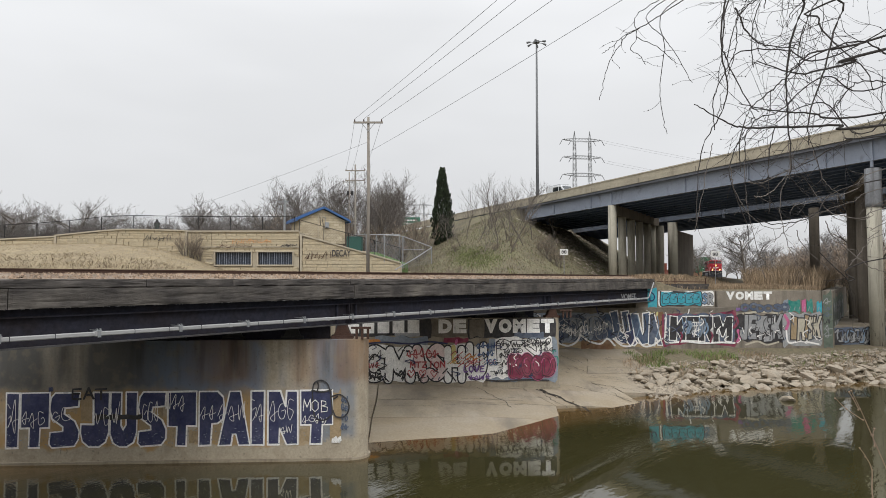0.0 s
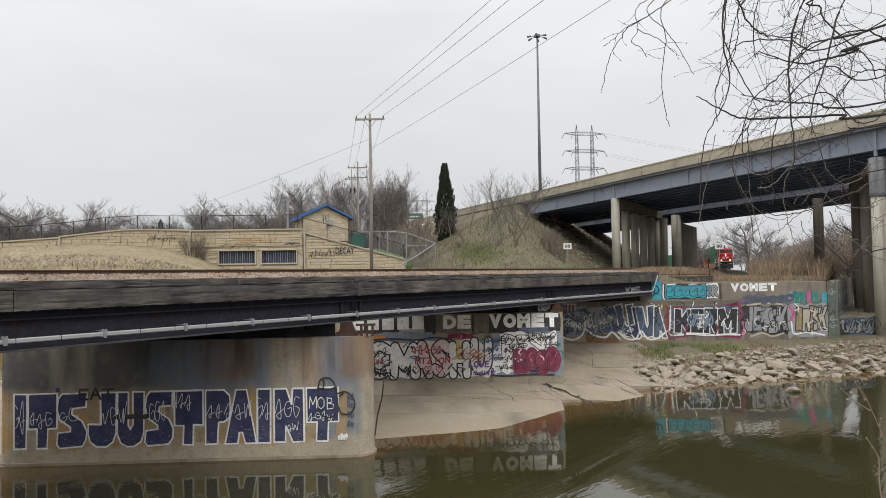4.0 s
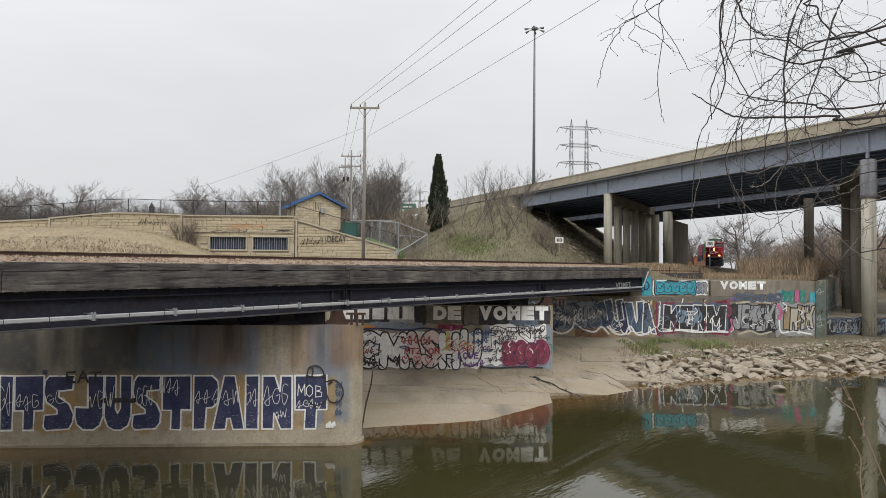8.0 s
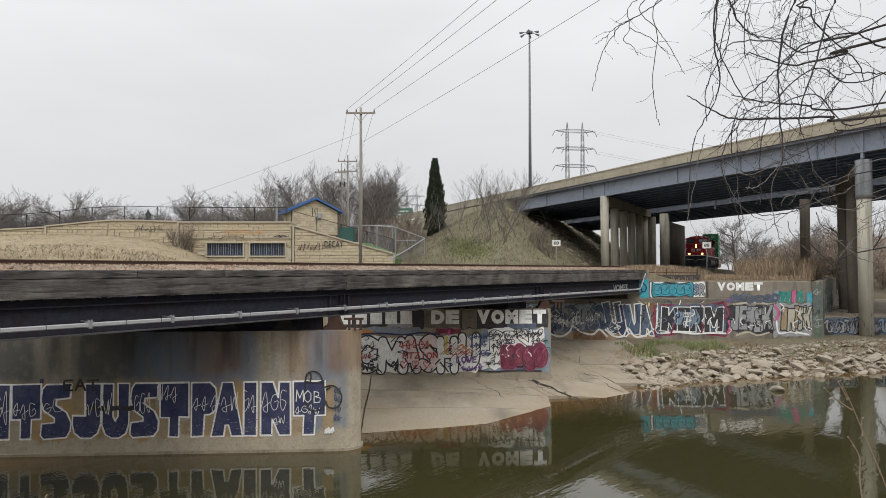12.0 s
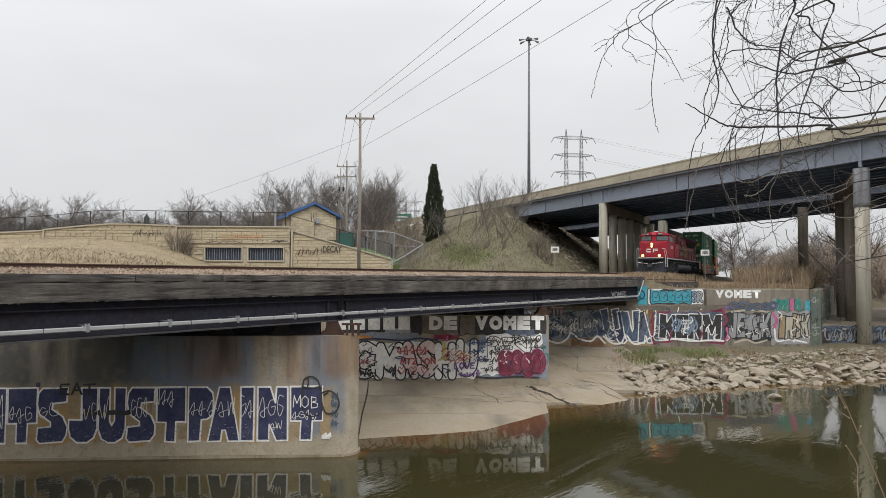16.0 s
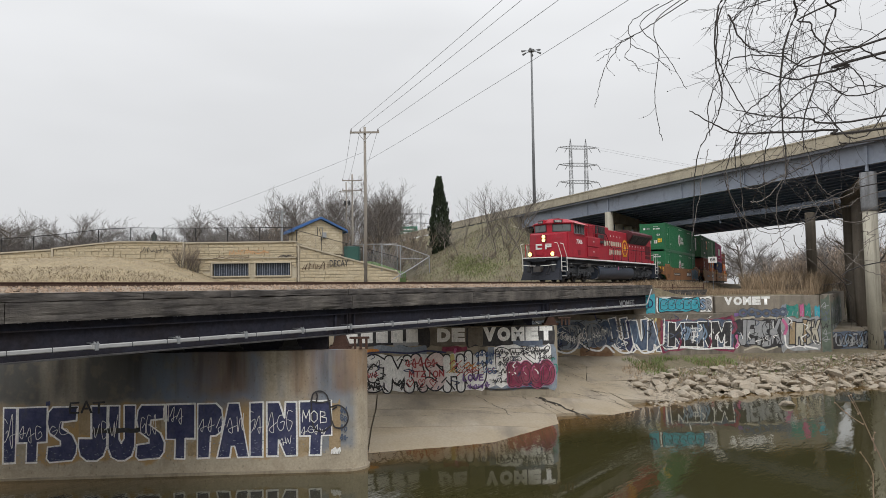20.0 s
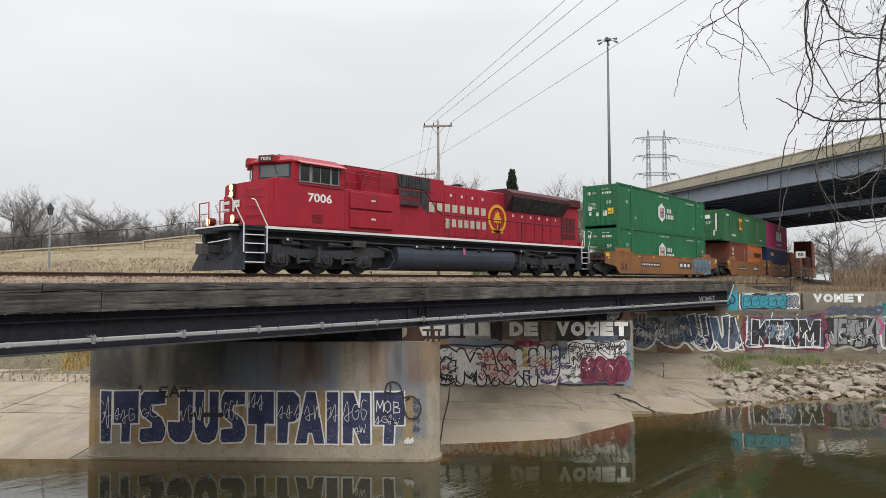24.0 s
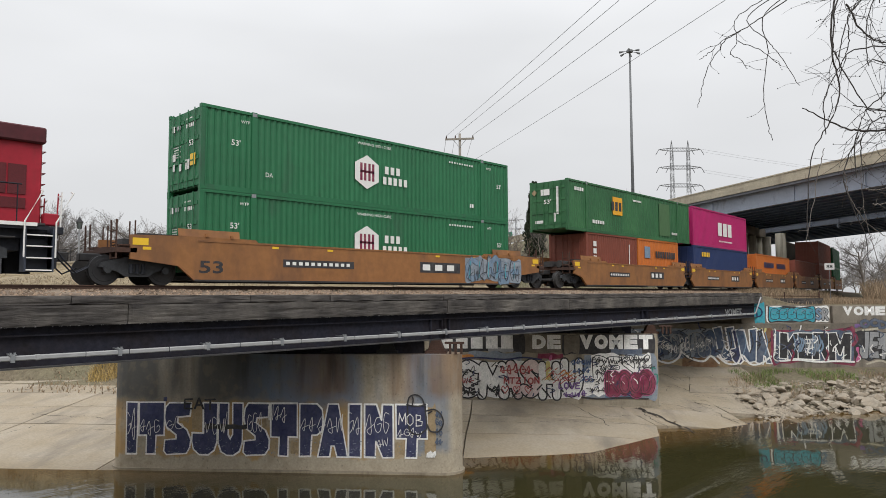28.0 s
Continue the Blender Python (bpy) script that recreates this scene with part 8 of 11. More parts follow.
            L = lift + 0.004 * (k % 4)
            w = width * r.uniform(0.7, 1.3)
            self.line(edge, pts, w + 2 * edge_w, L)
            self.line(fills[k % len(fills)], pts, w, L + 0.016)
            if r.random() < 0.6:
                self.line(edge, [(x - 0.2 * s, z0 + (z1 - z0) * r.random()), (x + 0.3 * s, z0 + (z1 - z0) * r.random())], edge_w * 1.4, L + 0.034)

    def done(self):
        for m, b in self.layers.items():
            part("graffiti", b, M[m], self.wall, self.label)


# the near pier: tall navy letters edged white
F1 = pose(0, 27.8, 0)
LET = (("I", -15.6, -15.12), ("T", -15.06, -13.95), ("S", -13.95, -12.8), ("J", -12.76, -11.66), ("U", -11.62, -10.58), ("S", -10.54, -9.44), ("T", -9.40, -8.27), ("P", -8.17, -7.16), ("A", -7.40, -6.17), ("I", -6.12, -5.60), ("N", -5.47, -4.28), ("T", -4.17, -2.90))
for i, (ch, a, b) in enumerate(LET):
    g = Piece(pier_near, F1, "dark navy sprayed letter edged white", 40 + i)
    g.block(ch, a, b, 0.66, 2.80, "navy", "worn_white", 0.065, 0.010 + 0.0011 * i)
    g.specks("blue_wash", a, b, 0.70, 1.35, 26, 0.026 + 0.0011 * i, 0.022)
    g.done()
g = Piece(pier_near, F1, "ochre paint between the letters", 60)
for x0, x1, z0, z1 in ((-13.7, -12.9, 2.0, 2.7), (-12.75, -12.3, 1.7, 2.7), (-10.5, -9.6, 1.2, 2.3), (-9.4, -9.1, 0.8, 1.3), (-8.55, -8.2, 0.8, 1.3), (-7.7, -7.3, 0.8, 1.6), (-3.0, -2.55, 0.9, 2.7), (-4.2, -3.8, 0.75, 1.3)):
    g.cloud("tan", x0, x1, z0, z1, 5, 0.004, 0.06)
g.cloud("navy", -14.0, -13.85, 2.85, 3.02, 3, 0.03, 0.02)
g.done()
g = Piece(pier_near, F1, "black sprayed letters", 3)
g.letters("EAT", -13.15, -11.75, 2.52, 3.02, 0.075, ("paint_black",), "paint_black", 0.0, 0.05, jolt=0.05, smooth=False)
g.cloud("paint_black", -12.2, -10.4, 1.72, 1.92, 8, 0.048, 0.05)
g.done()
g = Piece(pier_near, F1, "thin white scribbles", 4)
for x0, x1, z0, z1, n in ((-15.6, -15.15, 1.4, 2.5, 2), (-15.0, -14.1, 1.5, 2.2, 3), (-13.9, -13.1, 1.7, 2.2, 2), (-12.3, -11.2, 1.6, 2.35, 3), (-10.4, -9.7, 1.6, 2.4, 3), (-9.5, -8.7, 2.0, 2.8, 3), (-8.1, -7.5, 1.6, 2.3, 2), (-7.4, -6.3, 1.6, 2.3, 3), (-6.2, -5.6, 1.6, 2.4, 2), (-5.4, -4.4, 1.6, 2.4, 3), (-4.95, -4.5, 1.1, 1.4, 2), (-4.1, -3.1, 1.5, 1.85, 4)):
    g.scrawl("worn_white", x0, x1, z0, z1, 0.022, 0.052, n)
g.letters("MOB", -4.1, -3.05, 1.95, 2.45, 0.032, ("worn_white",), "worn_white", 0.0, 0.056, jolt=0.06, smooth=False)
for k in range(6):
    g.line("worn_white", [(-2.9 + 0.06 * k, 0.72), (-2.88 + 0.06 * k, 0.86 + 0.05 * (k % 3)), (-2.8 + 0.05 * k, 0.8)], 0.05, 0.05 + 0.0008 * k)
g.done()
g = Piece(pier_near, F1, "small dark rows of scribble", 16)
for k in range(4):
    g.scrawl("slate", -2.55, -2.28, 1.25 + 0.36 * k, 1.50 + 0.36 * k, 0.045, 0.046 + 0.001 * k, 2)
g.done()
g = Piece(pier_near, F1, "black sprayed line figure", 6)
for pts in ([(-3.70, 2.78), (-3.62, 3.10), (-3.35, 3.20), (-3.10, 3.05), (-2.98, 2.70)], [(-3.72, 2.80), (-3.3, 2.74), (-2.95, 2.82)], [(-3.5, 2.78), (-3.46, 3.0), (-3.5, 3.12)], [(-3.7, 2.75), (-3.66, 2.1), (-3.55, 1.7), (-3.2, 1.62), (-2.9, 1.85)],
            [(-2.98, 2.70), (-2.92, 2.2), (-2.90, 1.9)], [(-2.95, 2.55), (-2.6, 2.62), (-2.32, 2.4), (-2.24, 2.05), (-2.42, 1.75), (-2.75, 1.75), (-2.88, 2.0)], [(-2.85, 2.45), (-2.7, 2.55)]):
    g.line("paint_black", pts, 0.06, 0.060)
g.done()

# the far pier: white block words on black, bubble letters below
F2 = pose(0, 41.9, 0)
g = Piece(pier_far, F2, "worn black and grey painted ground", 11)
g.cloud("paint_black", -4.2, 1.6, 3.72, 4.82, 12, 0.003, 0.08)
g.cloud("paint_black", 3.9, 9.35, 3.62, 4.82, 12, 0.0034, 0.06)
g.cloud("buff", 1.3, 4.2, 3.7, 4.82, 8, 0.0026, 0.05)
g.cloud("paint_grey", -0.6, 0.9, 3.75, 4.1, 6, 0.0042, 0.08)
g.cloud("buff", 4.0, 4.9, 3.7, 4.8, 5, 0.0042, 0.08)
g.cloud("slate", 6.8, 8.6, 3.62, 3.95, 7, 0.0042, 0.08)
g.cloud("worn_white", -4.55, 5.0, 1.0, 3.2, 16, 0.0028, 0.10)
g.cloud("blue_wash", -1.8, 1.4, 3.32, 3.75, 9, 0.0045, 0.1)
g.cloud("blue_wash", 5.2, 9.45, 1.0, 3.55, 9, 0.0046, 0.12)
g.cloud("maroon", 2.4, 3.9, 3.3, 3.62, 6, 0.0050, 0.08)
g.cloud("paint_orange", -2.3, -1.5, 3.32, 3.58, 5, 0.0055, 0.06)
g.done()
block_word(pier_far, F2, "VOMET", 4.9, 9.3, 3.93, 4.80, "worn_white", None, 0.085, "white block letters")
block_word(pier_far, F2, "DE", 2.05, 3.85, 3.93, 4.78, "worn_white", None, 0.075, "white block letters")
part("word_bars", bars(bmesh.new(), F2, -3.5, 1.1, 3.95, 4.76, 5, 0.008, gap=0.22), M["worn_white"], pier_far, "white block bars")
g = Piece(pier_far, F2, "white bubble letters with thick black outlines", 12)
g.letters("CM", -2.9, 0.5, 1.0, 3.22, 0.50, ("worn_white",), "paint_black", 0.09, 0.012, jolt=0.05, fat=1.12)
g.letters("AS", 0.0, 2.5, 1.0, 3.28, 0.52, ("rose_white",), "paint_black", 0.09, 0.016, jolt=0.05, fat=1.12)
g.letters("HU", 2.4, 5.1, 1.0, 3.25, 0.42, ("worn_white", "worn_white"), "paint_black", 0.09, 0.020, jolt=0.06, fat=1.05)
g.line("navy", [(-2.5, 3.32), (-1.2, 3.4), (0.4, 3.3), (1.5, 3.42), (2.6, 3.3)], 0.10, 0.05)
for k in range(22):
    x, z = g.rng.uniform(-2.6, 4.2), g.rng.uniform(1.0, 1.5)
    g.line("paint_black", [(x, z), (x + g.rng.uniform(-0.3, 0.3), z + g.rng.uniform(0.1, 0.4))], 0.08, 0.052 + 0.0003 * k)
g.scrawl("paint_black", -2.5, -1.3, 2.4, 2.9, 0.04, 0.060, 3)
g.scrawl("paint_black", -2.5, -1.3, 1.2, 1.6, 0.10, 0.060, 3)
g.scrawl("paint_red", -2.5, -1.5, 1.85, 2.15, 0.05, 0.064, 3)
g.scrawl("paint_red", 0.1, 2.1, 2.45, 2.92, 0.07, 0.064, 5)
g.letters("MTZION", 0.3, 2.5, 1.82, 2.25, 0.07, ("paint_red",), "paint_red", 0.004, 0.064, jolt=0.06)
for x in (0.4, 1.1, 1.8):
    g.line("paint_red", [(x, 1.25), (x - 0.2, 1.55), (x - 0.1, 1.7), (x, 1.55), (x + 0.12, 1.7), (x + 0.2, 1.55), (x, 1.25)], 0.05, 0.065)
g.line("yellow_wash", [(3.0, 2.2), (3.02, 2.6), (3.0, 3.1)], 0.26, 0.060)
g.line("pink", [(3.15, 3.3), (3.2, 3.5)], 0.16, 0.060)
for k in range(26):
    x, z = 3.7 + g.rng.gauss(0, 0.5), 2.35 + g.rng.gauss(0, 0.2)
    g.line(g.rng.choice(("paint_orange", "tan", "paint_red", "paint_white")), [(x - 0.3, z - 0.1), (x, z + 0.12), (x + 0.15, z - 0.1), (x + 0.45, z + 0.1)], 0.05, 0.066 + 0.0008 * k)
g.letters("LOVE", 3.6, 4.95, 1.55, 1.98, 0.08, ("violet",), "violet", 0.004, 0.074, jolt=0.08)
g.scrawl("violet", 3.9, 5.3, 1.1, 1.45, 0.06, 0.074, 4)
g.scrawl("paint_blue", 4.4, 5.6, 3.0, 3.35, 0.06, 0.076, 4)
g.scrawl("paint_blue", 4.5, 5.5, 2.5, 2.85, 0.06, 0.076, 4)
g.scrawl("paint_blue", 4.9, 5.7, 2.0, 2.35, 0.06, 0.076, 3)
g.done()
g = Piece(pier_far, F2, "maroon bubble letters edged black and pink over white", 13)
g.cloud("worn_white", 5.6, 9.1, 2.4, 3.62, 9, 0.010, 0.14)
g.cloud("worn_white", 5.1, 6.6, 1.15, 2.7, 6, 0.0102, 0.14)
g.cloud("sky_blue", 6.4, 8.2, 0.98, 1.3, 6, 0.0112, 0.08)
g.letters("RESK", 5.6, 9.0, 2.2, 3.6, 0.20, ("worn_white",), "paint_black", 0.05, 0.018, jolt=0.10, fat=1.25)
g.line("paint_black", [(5.0, 1.05), (6.0, 0.98), (7.5, 1.05), (8.9, 1.0)], 0.1, 0.050)
for x0, z0 in ((5.6, 3.1), (6.6, 3.05), (7.9, 3.1), (5.5, 2.0), (7.2, 3.3), (8.1, 3.25), (5.5, 1.4), (6.2, 2.7), (8.3, 2.75), (5.8, 2.4)):
    g.scrawl("paint_black", x0, x0 + 1.0, z0, z0 + 0.32, 0.045, 0.058, 3)
g.scrawl("teal", 9.1, 9.5, 1.9, 2.9, 0.07, 0.058, 1)
g.letters("KOOD", 6.45, 9.2, 1.15, 2.6, 0.5, ("maroon",), "paint_black", 0.04, 0.080, halo="pink", halo_w=0.04, jolt=0.08, fat=1.2)
g.letters("KOOD", 6.5, 9.1, 1.3, 2.5, 0.10, ("maroon",), "paint_black", 0.03, 0.120, jolt=0.10, fat=1.1)
for k in range(5):
    x = 6.8 + 0.55 * k
    g.line("pink", [(x, 2.1), (x + 0.05, 2.3), (x + 0.18, 2.38)], 0.045, 0.160)
g.done()

# the abutment: a long row of pieces, smaller ones on the upper wall
F3 = pose(0, 55.7, 0)
g = Piece(abutment, F3, "uneven dark wash", 20)
g.cloud("blue_wash", 10.5, 17.6, 1.9, 4.5, 14, 0.003, 0.2)
g.cloud("slate", 12.0, 16.8, 2.4, 4.2, 8, 0.0036, 0.3)
g.cloud("tan", 12.0, 21.4, 1.5, 2.05, 14, 0.0045, 0.15)
g.cloud("rust_stain", 14.6, 17.4, 1.5, 2.3, 6, 0.0052, 0.2)
g.cloud("rust_stain", 20.2, 21.6, 2.4, 4.5, 5, 0.0054, 0.2)
g.cloud("maroon", 21.45, 27.8, 1.8, 4.42, 10, 0.006, 0.14)
g.cloud("slate", 21.65, 27.6, 1.95, 4.3, 10, 0.0072, 0.16)
g.cloud("paint_black", 27.7, 32.0, 2.0, 4.2, 9, 0.0075, 0.2)
g.cloud("paint_grey", 31.8, 35.2, 1.7, 4.35, 8, 0.009, 0.12)
g.cloud("buff", 10.2, 35.2, 4.45, 4.84, 20, 0.0035, 0.06)
g.done()
g = Piece(abutment, F3, "dark wild graffiti with thin white swirls", 21)
g.swoosh(12.0, 17.2, 2.2, 4.3, 8, 0.3, ("slate", "dusk_blue", "blue_wash"), "paint_black", 0.03, 0.012)
for cx, cz, rr in ((13.4, 3.0, 0.95), (14.2, 3.5, 0.5), (15.7, 3.4, 0.8), (16.3, 2.7, 0.5), (12.4, 2.7, 0.5), (14.9, 2.6, 0.4)):
    g.line("paint_grey", [(cx + rr * math.cos(0.62 * q), cz + rr * math.sin(0.62 * q)) for q in range(11)], 0.06, 0.0515)
g.line("worn_white", [(12.6, 2.0), (13.5, 1.75), (14.3, 2.2), (14.6, 3.2)], 0.16, 0.055)
g.line("worn_white", [(14.6, 2.6), (15.3, 2.1), (16.2, 1.9), (16.8, 2.3), (17.4, 1.75)], 0.16, 0.0556)
for k in range(16):
    x = 12.0 + 0.3 * k
    g.scrawl(g.rng.choice(("worn_white", "paint_grey")), x, x + 0.8, 2.5 + g.rng.uniform(0, 1.0), 2.9 + g.rng.uniform(0, 1.2), 0.05, 0.058 + 0.002 * (k % 3), 2)
g.done()
g = Piece(abutment, F3, "blue wild graffiti with broad white edges", 22)
for k, (ch, x0, x1, m) in enumerate((("U", 17.4, 18.9, "dusk_blue"), ("J", 18.4, 19.4, "navy"), ("U", 19.1, 20.7, "dusk_blue"), ("A", 20.3, 21.5, "slate"))):
    g.block(ch, x0, x1, 1.85, 4.45, m, "worn_white", 0.10, 0.012 + 0.006 * k, lean=-0.12, jig=0.12, wobble=0.08)
g.line("worn_white", [(17.3, 2.3), (18.0, 1.75), (18.8, 1.75), (19.2, 2.4), (19.8, 1.7), (20.6, 1.75), (21.4, 2.3)], 0.15, 0.050)
for k in range(7):
    x = 17.6 + 0.55 * k
    g.line(g.rng.choice(("paint_black", "paint_grey", "sky_blue")), [(x, 2.4 + 0.2 * (k % 3)), (x + 0.25, 3.3), (x + 0.1, 4.2)], 0.08, 0.053 + 0.0006 * k)
for k in range(4):
    g.line("yellow_wash", [(20.1 + 0.3 * k, 4.1 + 0.1 * (k % 2)), (20.15 + 0.3 * k, 4.45)], 0.16, 0.012 + 0.0006 * k)
g.done()
g = Piece(abutment, F3, "black letters edged white with pale blue strokes on dark red", 23)
for k, (ch, x0, x1) in enumerate((("K", 22.0, 23.7), ("E", 23.4, 24.7), ("R", 24.5, 25.9), ("M", 25.7, 27.4))):
    g.block(ch, x0, x1, 2.15 - 0.05 * k, 4.15, "paint_black", "worn_white", 0.075, 0.016 + 0.006 * k, lean=0.04, wobble=0.05)
g.line("worn_white", [(21.75, 4.0), (21.7, 2.9), (21.75, 2.0), (23.4, 2.05), (24.8, 1.9), (26.4, 1.95), (27.6, 1.9)], 0.15, 0.055)
for k in range(14):
    x = 23.0 + 0.16 * k
    g.line(g.rng.choice(("sky_blue", "blue_wash", "sky_blue", "paint_white")), [(x, 2.4 + g.rng.uniform(0, 0.6)), (x + 0.25, 3.0 + g.rng.uniform(0, 0.5)), (x + 0.15, 3.8 + g.rng.uniform(-0.3, 0.2))], g.rng.uniform(0.05, 0.16), 0.058 + 0.0012 * k)
g.line("maroon", [(22.9, 2.0), (23.1, 2.5), (23.0, 2.8)], 0.14, 0.078)
g.line("maroon", [(25.5, 2.0), (25.7, 2.5), (25.6, 2.8)], 0.14, 0.0785)
g.done()
g = Piece(abutment, F3, "grey letters outlined in black", 24)
for k, (ch, x0, x1) in enumerate((("J", 28.0, 28.9), ("E", 28.7, 29.5), ("T", 29.3, 30.4), ("S", 30.1, 30.9), ("K", 30.7, 31.8))):
    g.block(ch, x0, x1, 2.05, 4.15, "paint_grey", "paint_black", 0.07, 0.014 + 0.006 * (k % 2), lean=0.06, jig=0.15, wobble=0.06)
g.line("cream", [(28.4, 4.35), (30.0, 4.5), (31.9, 4.3)], 0.16, 0.012)
g.line("pink", [(27.9, 2.0), (28.1, 2.5), (27.95, 2.9)], 0.3, 0.0125)
g.line("maroon", [(27.6, 3.2), (27.9, 3.6), (27.8, 4.0)], 0.25, 0.0123)
g.line("cream", [(28.6, 1.75), (29.6, 2.0), (30.4, 1.72), (31.4, 1.95)], 0.14, 0.0128)
g.done()
g = Piece(abutment, F3, "tan and grey letters outlined in black on grey", 25)
for k, (ch, x0, x1) in enumerate((("B", 32.4, 33.2), ("R", 33.0, 33.75), ("I", 33.65, 34.0), ("S", 33.9, 34.55), ("K", 34.4, 35.15))):
    g.block(ch, x0, x1, 2.15, 4.1, "tan" if k in (0, 2) else "cream", "paint_black", 0.09, 0.014 + 0.006 * (k % 2), lean=0.06, jig=0.15, wobble=0.06)
g.line("pink", [(32.0, 4.2), (32.3, 3.6), (32.1, 3.0)], 0.25, 0.012)
g.line("worn_white", [(32.1, 2.9), (32.3, 1.9), (33.4, 2.0), (34.9, 1.75)], 0.14, 0.0125)
g.done()
g = Piece(abutment, F3, "scattered thin tags and drips", 34)
for k in range(130):
    x, z = g.rng.uniform(10.6, 35.0), g.rng.uniform(1.75, 4.4)
    m = g.rng.choice(("paint_black", "paint_black", "paint_black", "worn_white", "worn_white", "slate", "navy"))
    dx, dz = g.rng.uniform(-0.35, 0.35), g.rng.uniform(0.2, 0.6)
    g.line(m, [(x, z), (x + dx, z + 0.5 * dz), (x + g.rng.uniform(-0.3, 0.4), z + dz)], g.rng.uniform(0.03, 0.09), 0.078 + 0.00015 * k)
g.cloud("green_wash", 35.36, 36.15, 1.6, 6.0, 4, 0.004, 0.1)
for k in range(7):
    g.scrawl(g.rng.choice(("slate", "paint_grey", "green_wash", "paint_black")), 35.4, 36.1, 1.8 + 0.55 * k, 2.3 + 0.55 * k, 0.06, 0.012, 1)
g.done()
g = Piece(pier_far, F2, "thin black tags and drips over the letters", 35)
for k in range(70):
    x, z = g.rng.uniform(-2.4, 8.8), g.rng.uniform(1.05, 3.3)
    dx, dz = g.rng.uniform(-0.3, 0.3), g.rng.uniform(0.1, 0.4)
    g.line(g.rng.choice(("paint_black", "paint_black", "navy", "worn_white")), [(x, z), (x + dx, z + 0.5 * dz), (x + g.rng.uniform(-0.25, 0.3), z + dz)], g.rng.uniform(0.025, 0.07), 0.125 + 0.00015 * k)
g.done()
F4 = pose(0, 55.74, 0)
block_word(abutment, F4, "VOMET", 26.95, 31.0, 5.50, 6.2, "worn_white", None, 0.075, "white block letters")
g = Piece(abutment, F4, "worn teal, pink and violet paint", 26)
for x0, x1, m in ((32.35, 33.35, "teal"), (33.5, 33.85, "pink"), (33.95, 34.45, "teal"), (34.8, 35.25, "cyan"), (31.9, 32.3, "blue_wash")):
    g.cloud(m, x0, x1, 4.45, 5.45 - 0.15 * (m == "cyan"), 4, 0.046, 0.12)
for k in range(7):
    x = 32.4 + 0.42 * k
    g.line("paint_grey", [(x, 4.6), (x + 0.1, 4.9)], 0.05, 0.050 + 0.001 * k)
g.cloud("buff", 28.0, 32.0, 4.5, 5.1, 8, 0.045, 0.1)
g.letters("OODOSO", 28.2, 32.2, 4.5, 5.2, 0.20, ("slate", "slate"), "paint_black", 0.02, 0.052, jolt=0.12, fat=1.25)
g.cloud("violet", 27.8, 28.7, 4.55, 4.85, 6, 0.046, 0.08)
g.done()
F5 = pose(0, 56.05, 0)
g = Piece(abutment, F5, "turquoise bubble letters edged black on white", 27)
g.cloud("worn_white", 21.3, 26.05, 5.0, 6.2, 10, 0.003, 0.05)
g.cloud("paint_black", 21.42, 25.05, 4.99, 6.17, 7, 0.006, 0.07)
g.cloud("cyan", 21.52, 24.95, 5.07, 6.09, 7, 0.010, 0.07)
for k in range(5):
    x, z = 21.62 + 0.66 * k, 5.14 + g.rng.uniform(0, 0.06)
    g.line("paint_black", [(x, z + 0.1), (x + 0.28, z), (x + 0.6, z + 0.12), (x + 0.62, z + 0.45), (x + 0.4, z + 0.55), (x + 0.6, z + 0.68), (x + 0.45, z + 0.86), (x + 0.1, z + 0.84), (x, z + 0.5), (x, z + 0.1)], 0.045, 0.016 + 0.001 * k)
    g.line("paint_black", [(x + 0.15, z + 0.42), (x + 0.34, z + 0.36), (x + 0.42, z + 0.46)], 0.04, 0.022 + 0.001 * k)
for k in range(6):
    x = 21.75 + 0.56 * k
    g.line("sky_blue", [(x, 5.75), (x + 0.12, 5.92), (x + 0.3, 5.9)], 0.05, 0.030)
g.letters("SR", 25.0, 25.95, 5.1, 6.05, 0.17, ("sky_blue", "paint_grey"), "paint_black", 0.05, 0.014, jolt=0.05, fat=1.2)
g.done()
g = Piece(abutment, pose(0, 55.85, 0), "turquoise patch with a dark mark", 28)
g.cloud("cyan", 20.3, 21.08, 4.95, 6.5, 5, 0.006, 0.05)
g.letters("D", 20.4, 21.0, 5.4, 6.2, 0.10, ("cont_blue",), "cont_blue", 0.0, 0.010)
g.done()
F6 = pose(0, 57.5, 0)
g = Piece(low_wall, F6, "dark blue and black tags in a row", 29)
g.cloud("slate", 37.5, 47.9, 1.5, 3.0, 18, 0.004, 0.05)
g.cloud("paint_black", 37.5, 47.9, 1.6, 2.7, 18, 0.006, 0.2)
g.swoosh(37.6, 47.6, 1.65, 2.95, 22, 0.16, ("paint_grey", "slate", "sky_blue"), "paint_black", 0.07, 0.012)
g.scrawl("paint_grey", 38.0, 47.0, 1.9, 2.5, 0.04, 0.06, 30)
g.done()
wingp = Matrix.Translation((36.2, 55.7, 0)) @ pose(0, 0, 0, 0, 0, math.degrees(math.atan2(27.9, 20.0)))
g = Piece(abutment, wingp, "faded green-grey graffiti", 30)
g.cloud("green_wash", 0.4, 24, 2.6, 5.7, 15, 0.004, 0.25)
g.swoosh(0.6, 22.0, 3.0, 5.2, 13, 0.35, ("green_wash", "paint_grey"), "slate", 0.05, 0.008)
g.scrawl("paint_grey", 1.0, 16.0, 4.2, 5.4, 0.10, 0.045, 9)
g.done()

g = Piece(car, side_plane(-1.452), "pale blue letters outlined in black", 33)
g.cloud("blue_wash", 4.7, 8.8, 0.3, 1.35, 9, 0.006, 0.1)
